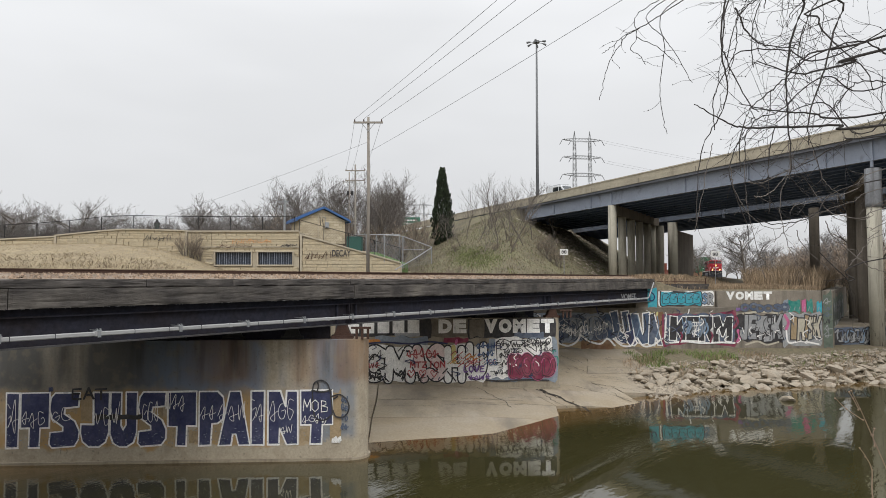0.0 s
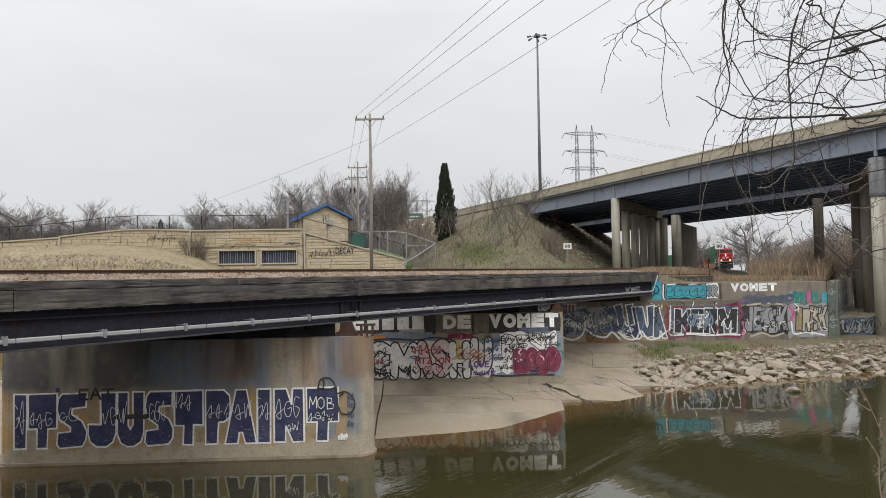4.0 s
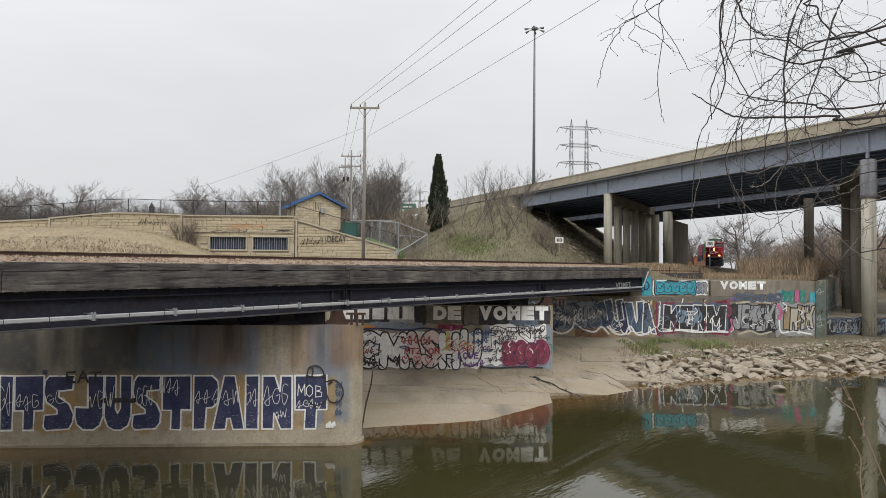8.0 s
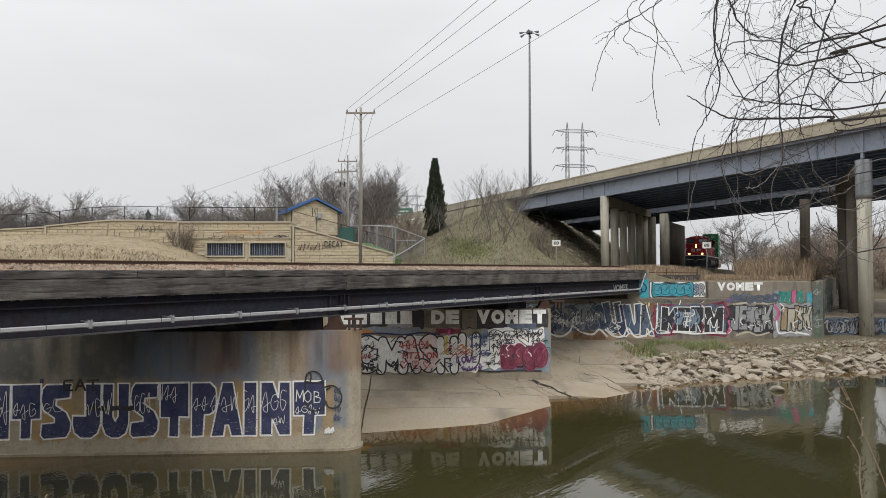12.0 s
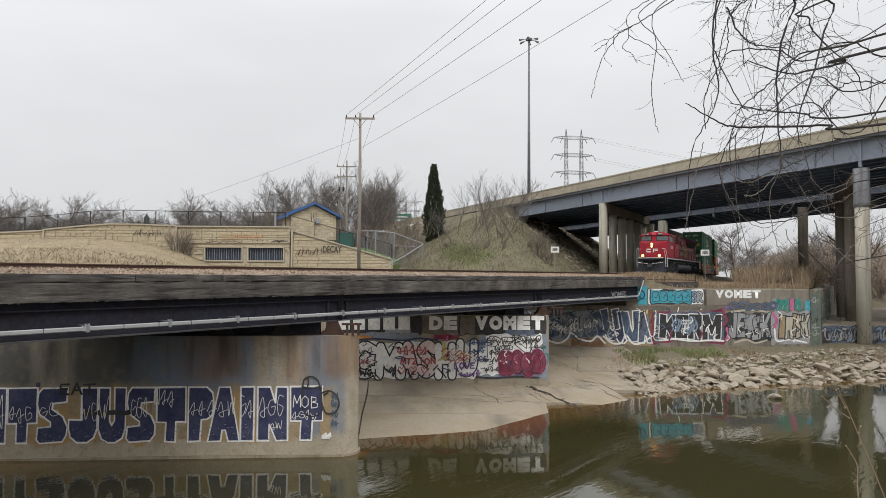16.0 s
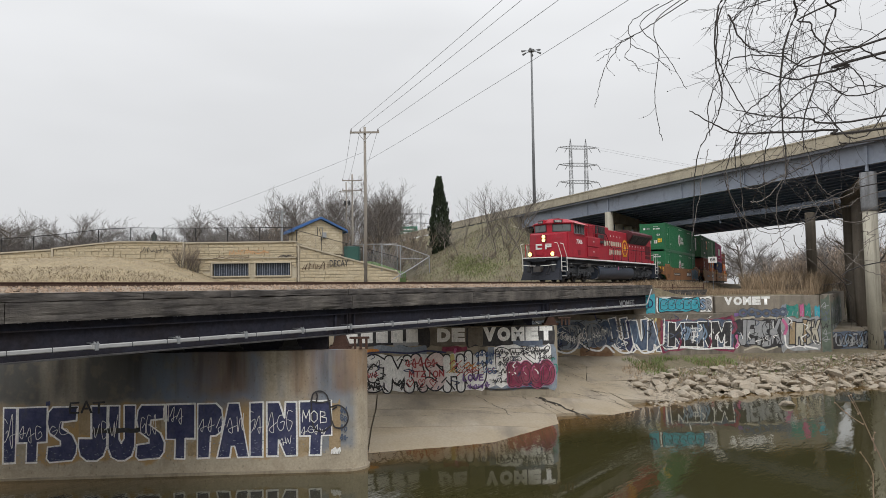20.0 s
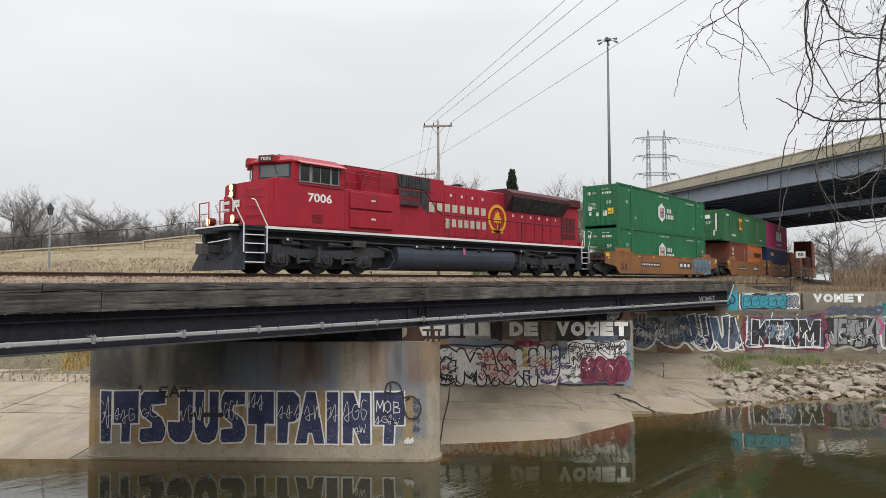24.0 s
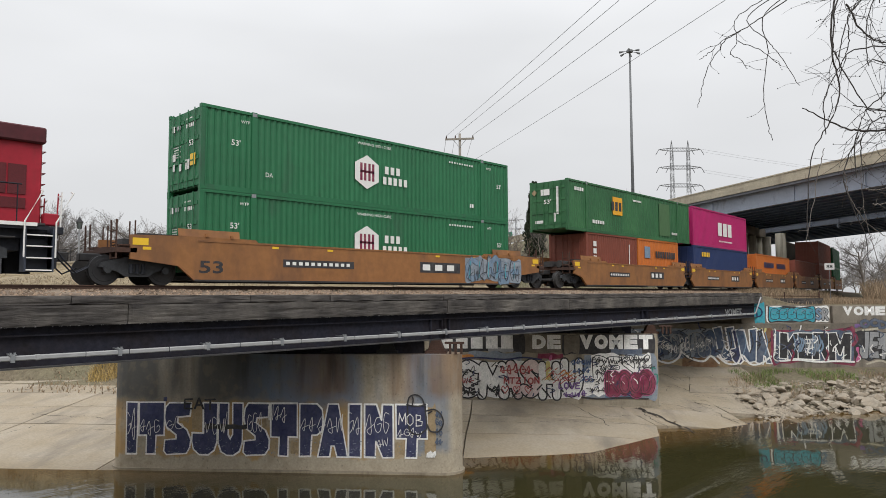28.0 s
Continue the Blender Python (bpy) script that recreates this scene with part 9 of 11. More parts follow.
g.letters("CUOBE", 4.7, 8.6, 0.25, 1.42, 0.26, ("sky_blue", "blue_wash", "sky_blue"), "slate", 0.025, 0.012, jolt=0.14, smooth=False, fat=1.35)
g.scrawl("paint_black", 4.8, 8.7, 0.35, 1.3, 0.03, 0.05, 9)
for q in range(6):
    g.line("cyan", [(4.95 + 0.65 * q, 0.45), (5.0 + 0.65 * q, 1.2)], 0.05, 0.045)
g.done()
# bright tag round the near overpass column
tag = thing("column_graffiti", pose(69.8, 5.5, 0), "yellow and orange tags sprayed round a concrete column", "graffiti")
GR2 = random.Random(5)
for z0, z1, m, k, a0, a1, n in ((2.0, 3.0, "gold", 0.561, 130, 230, 5), (1.6, 2.5, "paint_orange", 0.566, 140, 235, 4), (3.1, 3.7, "teal", 0.561, 150, 215, 3), (1.2, 1.7, "pink", 0.564, 135, 220, 3), (2.1, 2.9, "maroon", 0.571, 150, 225, 3), (1.5, 3.4, "paint_black", 0.576, 130, 235, 7)):
    vs, fs = [], []
    for q in range(n):
        c, w = radians(GR2.uniform(a0, a1)), radians(GR2.uniform(6, 13)) if m != "paint_black" else radians(2.5)
        zc, hh = GR2.uniform(z0, z1), GR2.uniform(0.12, 0.26)
        b = len(vs)
        for i in range(9):
            t = -1 + i / 4
            r = math.sqrt(max(0, 1 - t * t)) * hh
            d = 0.12 * math.sin(i * 1.3 + q)
            a = c + w * t + (0.25 * w * math.sin(3.0 * i) if m == "paint_black" else 0)
            kk = k + 0.0006 * q
            vs += [(kk * math.cos(a), kk * math.sin(a), zc + d - r), (kk * math.cos(a), kk * math.sin(a), zc + d + r)]
        fs += [(b + 2 * i, b + 2 * i + 1, b + 2 * i + 3, b + 2 * i + 2) for i in range(8)]
    ob = new("paint_patch", raw("paint_patch", vs, fs, M[m]))
    ob.parent = tag


# ---- banks: apron slabs, riprap, reeds ----
def build_apron():
    ap = thing("apron", RIV, "cracked sloping concrete apron slabs at the water's edge", "apron", kind="structure")
    rng = random.Random(15)
    cols = [-60, -51, -42.2, -33.5, -25.2, -16.8, -9.2, -1.6, 8.15, 13.2, 19.0]
    rows = [26.0, 34.6, 38.3, 41.8, 46.8, 51.2, 55.6]
    # joints of the broken part wander
    jit = {}
    def node(i, j):
        v, w = cols[i], rows[j] if i >= 8 or j < 4 else 45.2
        if (i, j) not in jit:
            broken = i >= 8
            jit[(i, j)] = (rng.uniform(-0.9, 0.9) if broken and 0 < j < 6 else rng.uniform(-0.05, 0.05), rng.uniform(-0.8, 0.8) if broken and 0 < j < 6 else 0.0)
        a, b = jit[(i, j)]
        sh = lerp_table(v + a, SHORE)
        if j == 0:
            return v + a, sh - 2.2
        return v + a, max(w + b, sh - 2.2 + 0.25 * j)
    for i in range(len(cols) - 1):
        for j in range(len(rows) - 1):
            q = [node(i, j), node(i + 1, j), node(i + 1, j + 1), node(i, j + 1)]
            if cols[i] < 0 and rows[j] >= 45:
                continue
            if min(p[1] for p in q[2:]) - max(p[1] for p in q[:2]) < 0.3:
                continue
            n = 5
            tilt = (rng.uniform(-0.03, 0.05), rng.uniform(-0.02, 0.02)) if i >= 8 else (rng.uniform(0, 0.012), 0)
            bm = bmesh.new()
            gap = 0.035 if i < 8 else 0.04
            grid = []
            for a in range(n + 1):
                row = []
                for b in range(n + 1):
                    f, g = gap * 0.12 + (1 - gap * 0.24) * a / n, gap * 0.3 + (1 - gap * 0.6) * b / n
                    lo = Vector(q[0]).lerp(Vector(q[1]), f)
                    hi = Vector(q[3]).lerp(Vector(q[2]), f)
                    p = lo.lerp(hi, g)
                    if i >= 8:
                        p += Vector((noise.noise(Vector((p.x * 0.8, p.y * 0.8, 4))) * 0.25, noise.noise(Vector((p.x * 0.8, p.y * 0.8, 9))) * 0.25)) * (1 if a in (0, n) or b in (0, n) else 0) * 0.6
                    z = height(p.x, p.y) + 0.035 + tilt[0] * (g - 0.3) + tilt[1] * f
                    row.append(bm.verts.new((p.x, p.y, z)))
                grid.append(row)
            low = [[bm.verts.new((v.co.x, v.co.y, v.co.z - 0.22)) for v in (r[0], r[n])] for r in grid]
            for a in range(n):
                for b in range(n):
                    bm.faces.new((grid[a][b], grid[a + 1][b], grid[a + 1][b + 1], grid[a][b + 1]))
                bm.faces.new((grid[a][0], low[a][0], low[a + 1][0], grid[a + 1][0]))
                bm.faces.new((grid[a][n], grid[a + 1][n], low[a + 1][1], low[a][1]))
            for a in (0, n):
                bm.faces.new([grid[a][b] for b in range(n + 1)] + [low[a][1], low[a][0]])
            part("slab", bm, M["concrete_slab"], ap)
    # wandering cracks, dark gaps filled with dirt; the broken part is full of them
    broken = []
    for k in range(16):
        v, w = rng.uniform(8.6, 16.5), rng.uniform(42.0, 53.0)
        across = k % 2
        broken.append((v, w, (rng.uniform(0.5, 1.1) if across else rng.uniform(-0.35, 0.35)), (rng.uniform(-0.35, 0.35) if across else rng.uniform(-1.0, -0.5)), rng.choice((3, 4, 5))))
    for v, w, dv, dw, n in ((4.4, 41.6, 0.28, -0.95, 4), (5.4, 38.9, 1.0, 0.12, 4), (8.3, 40.9, 0.12, -1.0, 4), (-1.0, 38.2, 1.1, 0.02, 7), (10.5, 45.5, 1.0, -0.35, 8), (14.5, 47.5, 0.9, 0.2, 6), (11.5, 50.5, 1.1, 0.3, 6), (-22, 33, 1.2, 0.4, 8), (-26, 36.5, 1.3, -0.1, 8), (9.6, 43.5, 0.9, -0.9, 5), (3.0, 37.5, 1.1, 0.15, 5), (10.2, 41.8, 1.0, 0.25, 7), (12.0, 43.6, 0.8, -0.5, 6), (15.5, 45.0, 0.8, 0.5, 6), (11.0, 47.5, 0.9, 0.55, 7), (-3.0, 36.5, 1.1, 0.1, 6), (-25, 32.0, 0.5, 1.0, 5), (-20.5, 37.6, 0.3, -1.0, 5), (-19, 34.5, 1.1, -0.3, 7), (-15.5, 38.8, 0.4, -1.1, 5), (-12.5, 36.0, 1.0, 0.3, 6), (-24, 38.6, 1.1, 0.2, 6), (-34, 42.6, 1.3, 0.05, 6), (-27.5, 40.0, 0.9, 0.9, 6), (-31, 37.0, 1.2, 0.3, 7), *broken):
        pts = [(v, w)]
        for k in range(n):
            for h in range(4):
                pts.append((pts[-1][0] + 0.25 * dv * rng.uniform(0.3, 1.7) + rng.uniform(-0.15, 0.15), pts[-1][1] + 0.25 * dw * rng.uniform(0.3, 1.7) + rng.uniform(-0.12, 0.12)))
        bm = bmesh.new()
        prev = None
        for k, (a, b) in enumerate(pts):
            wd = 0.012 * rng.uniform(0.3, 2.0)
            z = height(a, b) + 0.052
            cur = [bm.verts.new((a - wd, b - wd, z)), bm.verts.new((a + wd, b + wd, z))]
            if prev:
                bm.faces.new((prev[0], prev[1], cur[1], cur[0]))
            prev = cur
        part("crack", bm, M["crack_dirt"], ap, "dark crack in the concrete")
    # the wide broken gap by the far pier: a dark jagged trench with small lumps in it
    bm, prev = bmesh.new(), None
    for k in range(12):
        v, w = 8.2 + 0.19 * k + rng.uniform(-0.12, 0.12), 41.6 - 0.44 * k
        wd = rng.uniform(0.03, 0.20) * (1.2 - 0.07 * k)
        cur = [bm.verts.new((v - wd, w - 0.3 * wd, height(v, w) + 0.06)), bm.verts.new((v + wd, w + 0.3 * wd, height(v, w) + 0.06))]
        if prev:
            bm.faces.new((prev[0], prev[1], cur[1], cur[0]))
        prev = cur
    part("crack", bm, M["crack_dirt"], ap, "dark broken gap in the concrete")
    for k in range(5):
        v, w = 8.3 + 0.4 * k + rng.uniform(-0.3, 0.3), 41.4 - 0.9 * k
        lump = bmesh.new()
        bmesh.ops.create_icosphere(lump, subdivisions=1, radius=rng.uniform(0.05, 0.11))
        for vert in lump.verts:
            vert.co = vert.co * rng.uniform(0.75, 1.3)
            vert.co.z *= 0.6
        part("broken_lump", lump, M["concrete_slab"], ap, at=pose(v, w, height(v, w) + 0.08, rng.uniform(-20, 20), rng.uniform(-20, 20), rng.uniform(0, 360)))


build_apron()


def rock_mesh(seed, material):
    rng = random.Random(seed)
    bm = bmesh.new()
    bmesh.ops.create_icosphere(bm, subdivisions=2, radius=1.0)
    off = Vector((rng.uniform(0, 50), rng.uniform(0, 50), rng.uniform(0, 50)))
    planes = [(Vector((rng.gauss(0, 1), rng.gauss(0, 1), rng.gauss(0, 0.8))).normalized(), rng.uniform(0.42, 0.75)) for _ in range(9)]
    for v in bm.verts:
        for n, d in planes:
            k = v.co.dot(n) - d
            if k > 0:
                v.co -= n * k
        v.co *= 1 + 0.12 * noise.noise(v.co * 1.7 + off)
        v.co.x *= 1.25
        v.co.z *= 0.72
    return to_mesh("rock", bm, material)


def build_riprap():
    rng = random.Random(33)
    meshes = [rock_mesh(100 + i, M["rock"]) for i in range(12)]
    n, tries = 0, 0
    placed = []
    while n < 290 and tries < 9000:
        tries += 1
        v = rng.uniform(15.5, 50)
        sh = lerp_table(v, SHORE)
        w = sh - 1.3 + (rng.random() ** 0.8) * 7.2
        if w < sh + 2 and v < 17.5:
            continue
        low = w < sh + 2.6
        if not low and rng.random() < 0.55:
            continue
        s = (rng.choice((0.24, 0.32, 0.4, 0.5, 0.6)) if low else rng.choice((0.15, 0.19, 0.24, 0.3, 0.4))) * rng.uniform(0.8, 1.2)
        if any((v - a) ** 2 + (w - b) ** 2 < (0.66 * (s + c)) ** 2 for a, b, c in placed):
            continue
        placed.append((v, w, s))
        p = RIV @ Vector((v, w, height(v, w) + 0.12 * s + (0.16 if w > sh else 0.10)))
        ob = new("rock", rng.choice(meshes))
        ob.location, ob.rotation_euler, ob.scale = p, (rng.uniform(-0.35, 0.35), rng.uniform(-0.35, 0.35), rng.uniform(0, 6.28)), (s * rng.uniform(0.95, 1.5), s * rng.uniform(0.8, 1.1), s * rng.uniform(0.5, 0.95))
        tagged(ob, "pale angular limestone riprap rock on the river bank", "rock", "riprap rocks")
        n += 1
    # one rock stands alone in the shallows
    ob = new("rock", meshes[3])
    ob.location, ob.rotation_euler, ob.scale = RIV @ Vector((22.9, 40.0, 0.02)), (0.1, 0.2, 0.7), (0.62, 0.5, 0.42)
    tagged(ob, "pale limestone rock standing in the shallow water", "rock", "riprap rocks")
    # the small stones between them
    sv, sf = [], []
    for _ in range(4200):
        v = rng.uniform(15.0, 52)
        sh = lerp_table(v, SHORE)
        w = sh - 0.8 + rng.random() * 8.0
        p = RIV @ Vector((v, w, height(v, w) + 0.03))
        r, b = 0.04 + 0.15 * rng.random() ** 2, len(sv)
        sv += [p + Vector((r * rng.uniform(0.6, 1.4) * c, r * rng.uniform(0.6, 1.4) * e, r * f)) for c, e, f in ((1, 0, 0), (-1, 0.2, 0), (0, 1, 0), (0.1, -1, 0), (0.3, 0.1, 0.8), (0, 0, -1))]
        sf += [(b + i, b + j, b + k) for i, j, k in ((0, 2, 4), (2, 1, 4), (1, 3, 4), (3, 0, 4), (2, 0, 5), (1, 2, 5), (3, 1, 5), (0, 3, 5))]
    tagged(new("rubble", raw("rubble", sv, sf, M["rock"])), "small stones between the riprap rocks", "rubble", kind="stuff")


build_riprap()


def build_slope_rubble():
    rng = random.Random(71)
    sv, sf = [], []
    while len(sv) < 6 * 2400:
        st, d = rng.uniform(84, 150), rng.uniform(11.5, 25.5)
        p, _ = track(st, d, 0)
        o = OVER_I @ p
        if not -1 < -o.y < 39:
            continue
        r = RIV_I @ p
        p.z = height(r.x, r.y) + 0.03
        k, b = 0.07 + 0.22 * rng.random() ** 2, len(sv)
        sv += [p + Vector((k * rng.uniform(0.6, 1.4) * c, k * rng.uniform(0.6, 1.4) * e, k * f)) for c, e, f in ((1, 0, 0), (-1, 0.2, 0), (0, 1, 0), (0.1, -1, 0), (0.3, 0.1, 0.7), (0, 0, -1))]
        sf += [(b + i, b + j, b + m) for i, j, m in ((0, 2, 4), (2, 1, 4), (1, 3, 4), (3, 0, 4), (2, 0, 5), (1, 2, 5), (3, 1, 5), (0, 3, 5))]
    tagged(new("slope_rubble", raw("slope_rubble", sv, sf, M["rock"])), "loose stones and litter on the slope under the overpass", "rubble", kind="stuff")


build_slope_rubble()


def blades(name, spots, material, label, category, width=0.03):
    """Thin bent blades: spots are (place, height, lean x, lean y)."""
    vs, fs = [], []
    rng = random.Random(len(spots))
    for p, h, lx, ly in spots:
        a = rng.uniform(0, math.pi)
        c, s = width * math.cos(a), width * math.sin(a)
        i = len(vs)
        m = p + Vector((lx * 0.35, ly * 0.35, h * 0.55))
        t = p + Vector((lx, ly, h))
        vs += [p + Vector((-c, -s, -0.1)), p + Vector((c, s, -0.1)), m + Vector((c * 0.7, s * 0.7, 0)), m - Vector((c * 0.7, s * 0.7, 0)), t]
        fs += [(i, i + 1, i + 2, i + 3), (i + 3, i + 2, i + 4)]
    return tagged(new(name, raw(name, vs, fs, material)), label, category, kind="stuff")


def spots_in(n, v0, v1, w0, w1, h0, h1, seed, frame_m=RIV, lean=0.35, clump=0.0):
    rng = random.Random(seed)
    out = []
    while len(out) < n:
        v, w = rng.uniform(v0, v1), rng.uniform(w0, w1)
        if clump and noise.noise(Vector((v * 0.35, w * 0.35, seed))) < clump - 0.5:
            continue
        p = frame_m @ Vector((v, w, 0))
        r = RIV_I @ p
        k = rng.uniform(h0, h1)
        out.append((Vector((p.x, p.y, height(r.x, r.y))), k, rng.gauss(0, lean) * k, rng.gauss(0, lean) * k))
    return out


blades("reeds", [s for s in spots_in(15000, 33.5, 56, 59.5, 86, 0.8, 2.5, 5, lean=0.28, clump=0.35) if s[0].z > 5 and s[0].y < 0.232 * s[0].x] + [s for s in spots_in(5000, 28, 50, 59.5, 80, 0.2, 0.5, 35, lean=0.3, clump=0.35) if s[0].z > 5] + spots_in(4200, 22, 34, 57.5, 70, 0.25, 0.6, 25, lean=0.2, clump=0.35), M["reed"], "tall dry tan reeds above the abutment wall", "reeds", 0.028)
blades("dry_grass", spots_in(5200, 19.5, 36, 56.6, 62, 0.15, 0.5, 6), M["reed"], "dry tan grass along the wall top", "grass", 0.02)
blades("bank_grass", spots_in(1700, 17.5, 26, 48.5, 54.4, 0.12, 0.45, 7, clump=0.45, lean=0.6) + spots_in(300, 26, 40, 49.5, 54.8, 0.1, 0.35, 37, clump=0.66, lean=0.45), M["green_grass"], "fresh green grass tufts among the rocks", "grass", 0.02)
blades("bank_weeds", spots_in(5000, 16, 46, 46.5, 53.6, 0.1, 0.45, 9, clump=0.5), M["reed"], "dry weeds among the rocks", "weeds", 0.016)
blades("slope_grass", [q for q in spots_in(30000, -4, 38, 62, 112, 0.08, 0.28, 11, SITE, lean=0.8) if q[0].z > 7.2], mat("dull_grass", (0.165, 0.135, 0.088), 0.95, var=0.25, bump=0, island=0.4), "short dull grass on the embankment slope", "grass", 0.03)
blades("slope_new_grass", [q for q in spots_in(8000, -4, 36, 62, 112, 0.1, 0.22, 41, SITE, clump=0.5) if q[0].z > 7.2], mat("pale_green_grass", (0.145, 0.165, 0.065), 0.95, var=0.25, bump=0, island=0.4), "pale new grass on the embankment slope", "grass", 0.03)
soft = random.Random(61)
green = []
for q in spots_in(26000, -1, 9, 72, 104, 0.08, 0.24, 12, SITE):
    p = SITE_I @ q[0]
    off = (p.x - (1.2 + (100 - p.y) * 0.2)) / 2.4
    if off * off + ((p.y - 87) / 13) ** 2 < soft.random() ** 1.3:
        green.append(q)
blades("slope_green", green, mat("slope_green_grass", (0.145, 0.165, 0.065), 0.95, var=0.25, fine=3, bump=0, island=0.35), "green grass patch at the embankment's foot", "grass", 0.035)
blades("left_bank_grass", spots_in(15000, -55, 1.5, 45.0, 55, 0.06, 0.24, 13, lean=2.0), mat("matted_dead_grass", (0.19, 0.145, 0.10), 0.95, var=0.3, bump=0, island=0.5), "matted dry grass above the apron", "grass", 0.02)
blades("stranded_sticks", spots_in(3200, -50, -14, 45.4, 49.0, 0.05, 0.17, 71, lean=4.0), M["reed"], "pale dead sticks and stalks stranded above the apron", "driftwood", 0.016)
blades("yellow_tuft", [q for q in spots_in(1500, -29.4, -25.0, 44.6, 47.0, 0.35, 0.95, 72, lean=0.35) if (RIV_I @ q[0] - Vector((-27.2, 45.6, 0))).xy.length < 1.1], mat("yellow_dry_grass", (0.46, 0.33, 0.13), 0.95, var=0.25, bump=0, island=0.35), "tall yellow tuft of dry grass beside the pier", "grass", 0.02)
blades("lawn_grass", spots_in(26000, -60, -15, 45, 59.6, 0.03, 0.09, 14, SITE, lean=1.3), mat("straw_grass", (0.34, 0.275, 0.175), 0.95, var=0.15, bump=0, island=0.25), "dry straw-coloured grass on the slope below the stone wall", "grass", 0.018)
blades("near_bank_grass", spots_in(6000, -9, 14, -5, 4.5, 0.08, 0.3, 17), M["reed"], "short dry grass on the near bank", "grass", 0.012)
blades("track_weeds", spots_in(1600, -34, -6, 40, 47, 0.1, 0.35, 16, SITE), M["reed"], "dry grass beyond the track", "grass", 0.04)


# ---- trees ----
def tree_parts(seed, hgt, spread, levels=4, trunk_r=0.16, up=0.5, first=0.22, kids=(7, 6, 5, 5), ribbons=0.012, stems=1):
    """Branches grown by rule: the thick wood as one mesh, the twigs as another."""
    rng = random.Random(seed)
    wood, tv, tf = bmesh.new(), [], []

    def ribbon(p, q, r):
        d = (q - p).normalized()
        a = d.cross(Vector((rng.gauss(0, 1), rng.gauss(0, 1), rng.gauss(0, 1)))).normalized() * r
        i = len(tv)
        tv.extend((p - a, p + a, q + a * 0.5, q - a * 0.5))
        tf.append((i, i + 1, i + 2, i + 3))

    def grow(p, d, length, r, lev):
        n = 4 if lev < 2 else 3
        pts = [p]
        for k in range(n):
            d = (d + Vector((rng.gauss(0, 0.16), rng.gauss(0, 0.16), rng.gauss(0, 0.10) + (0.08 * up if lev else 0.03)))).normalized()
            pts.append(pts[-1] + d * length / n)
        if lev < 2:
            tube(wood, pts, r, r * 0.45, n=6 if lev == 0 else 4, cap=False)
        else:
            for a, b in zip(pts, pts[1:]):
                ribbon(a, b, max(ribbons, r * 0.7))
        if lev >= levels:
            return
        m = kids[min(lev, len(kids) - 1)]
        for k in range(m):
            f = first + (1 - first) * (k + rng.random() * 0.8) / m if lev == 0 else 0.25 + 0.75 * (k + rng.random()) / m
            i = min(n - 1, int(f * n))
            q = pts[i].lerp(pts[i + 1], f * n - i if f < 1 else 1.0)
            ax = rng.uniform(0, 2 * math.pi)
            side = Vector((math.cos(ax), math.sin(ax), 0))
            nd = (d * (0.55 if lev == 0 else 0.8) + side * rng.uniform(0.5, 1.0) * (spread if lev == 0 else 0.8) + Vector((0, 0, up * rng.uniform(0.1, 0.7)))).normalized()
            grow(q, nd, length * rng.uniform(0.42, 0.66) * (1.0 - 0.35 * f if lev == 0 else 1), r * 0.45, lev + 1)
    for s in range(stems):
        a = rng.uniform(0, 6.28)
        grow(Vector((0.1 * math.cos(a), 0.1 * math.sin(a), -0.3)) if stems > 1 else Vector((0, 0, -0.3)),
             Vector((0.28 * math.cos(a), 0.28 * math.sin(a), 1)).normalized() if stems > 1 else Vector((0, 0, 1)), hgt * (rng.uniform(0.7, 1) if stems > 1 else 0.85), trunk_r, 0)
    return wood, tv, tf


def make_tree(name, label, category, group, twig="twig", **kw):
    wood, tv, tf = tree_parts(**kw)
    t = thing(name, pose(0, 0, -200), label, category, group)
    part("trunk", wood, M["bark"], t)
    ob = new("crown", raw("crown", tv, tf, M[twig]))
    ob.parent = t
    return t


def ground_at(x, y):
    r = RIV_I @ Vector((x, y, 0))
    return height(r.x, r.y)


def plant(proto, x, y, scale, rng, sink=0.0):
    m = pose(x, y, ground_at(x, y) - sink, 0, 0, rng.uniform(0, 360))
    t = copy_thing(proto, m)
    t.scale = (scale, scale, scale * rng.uniform(0.92, 1.08))
    return t


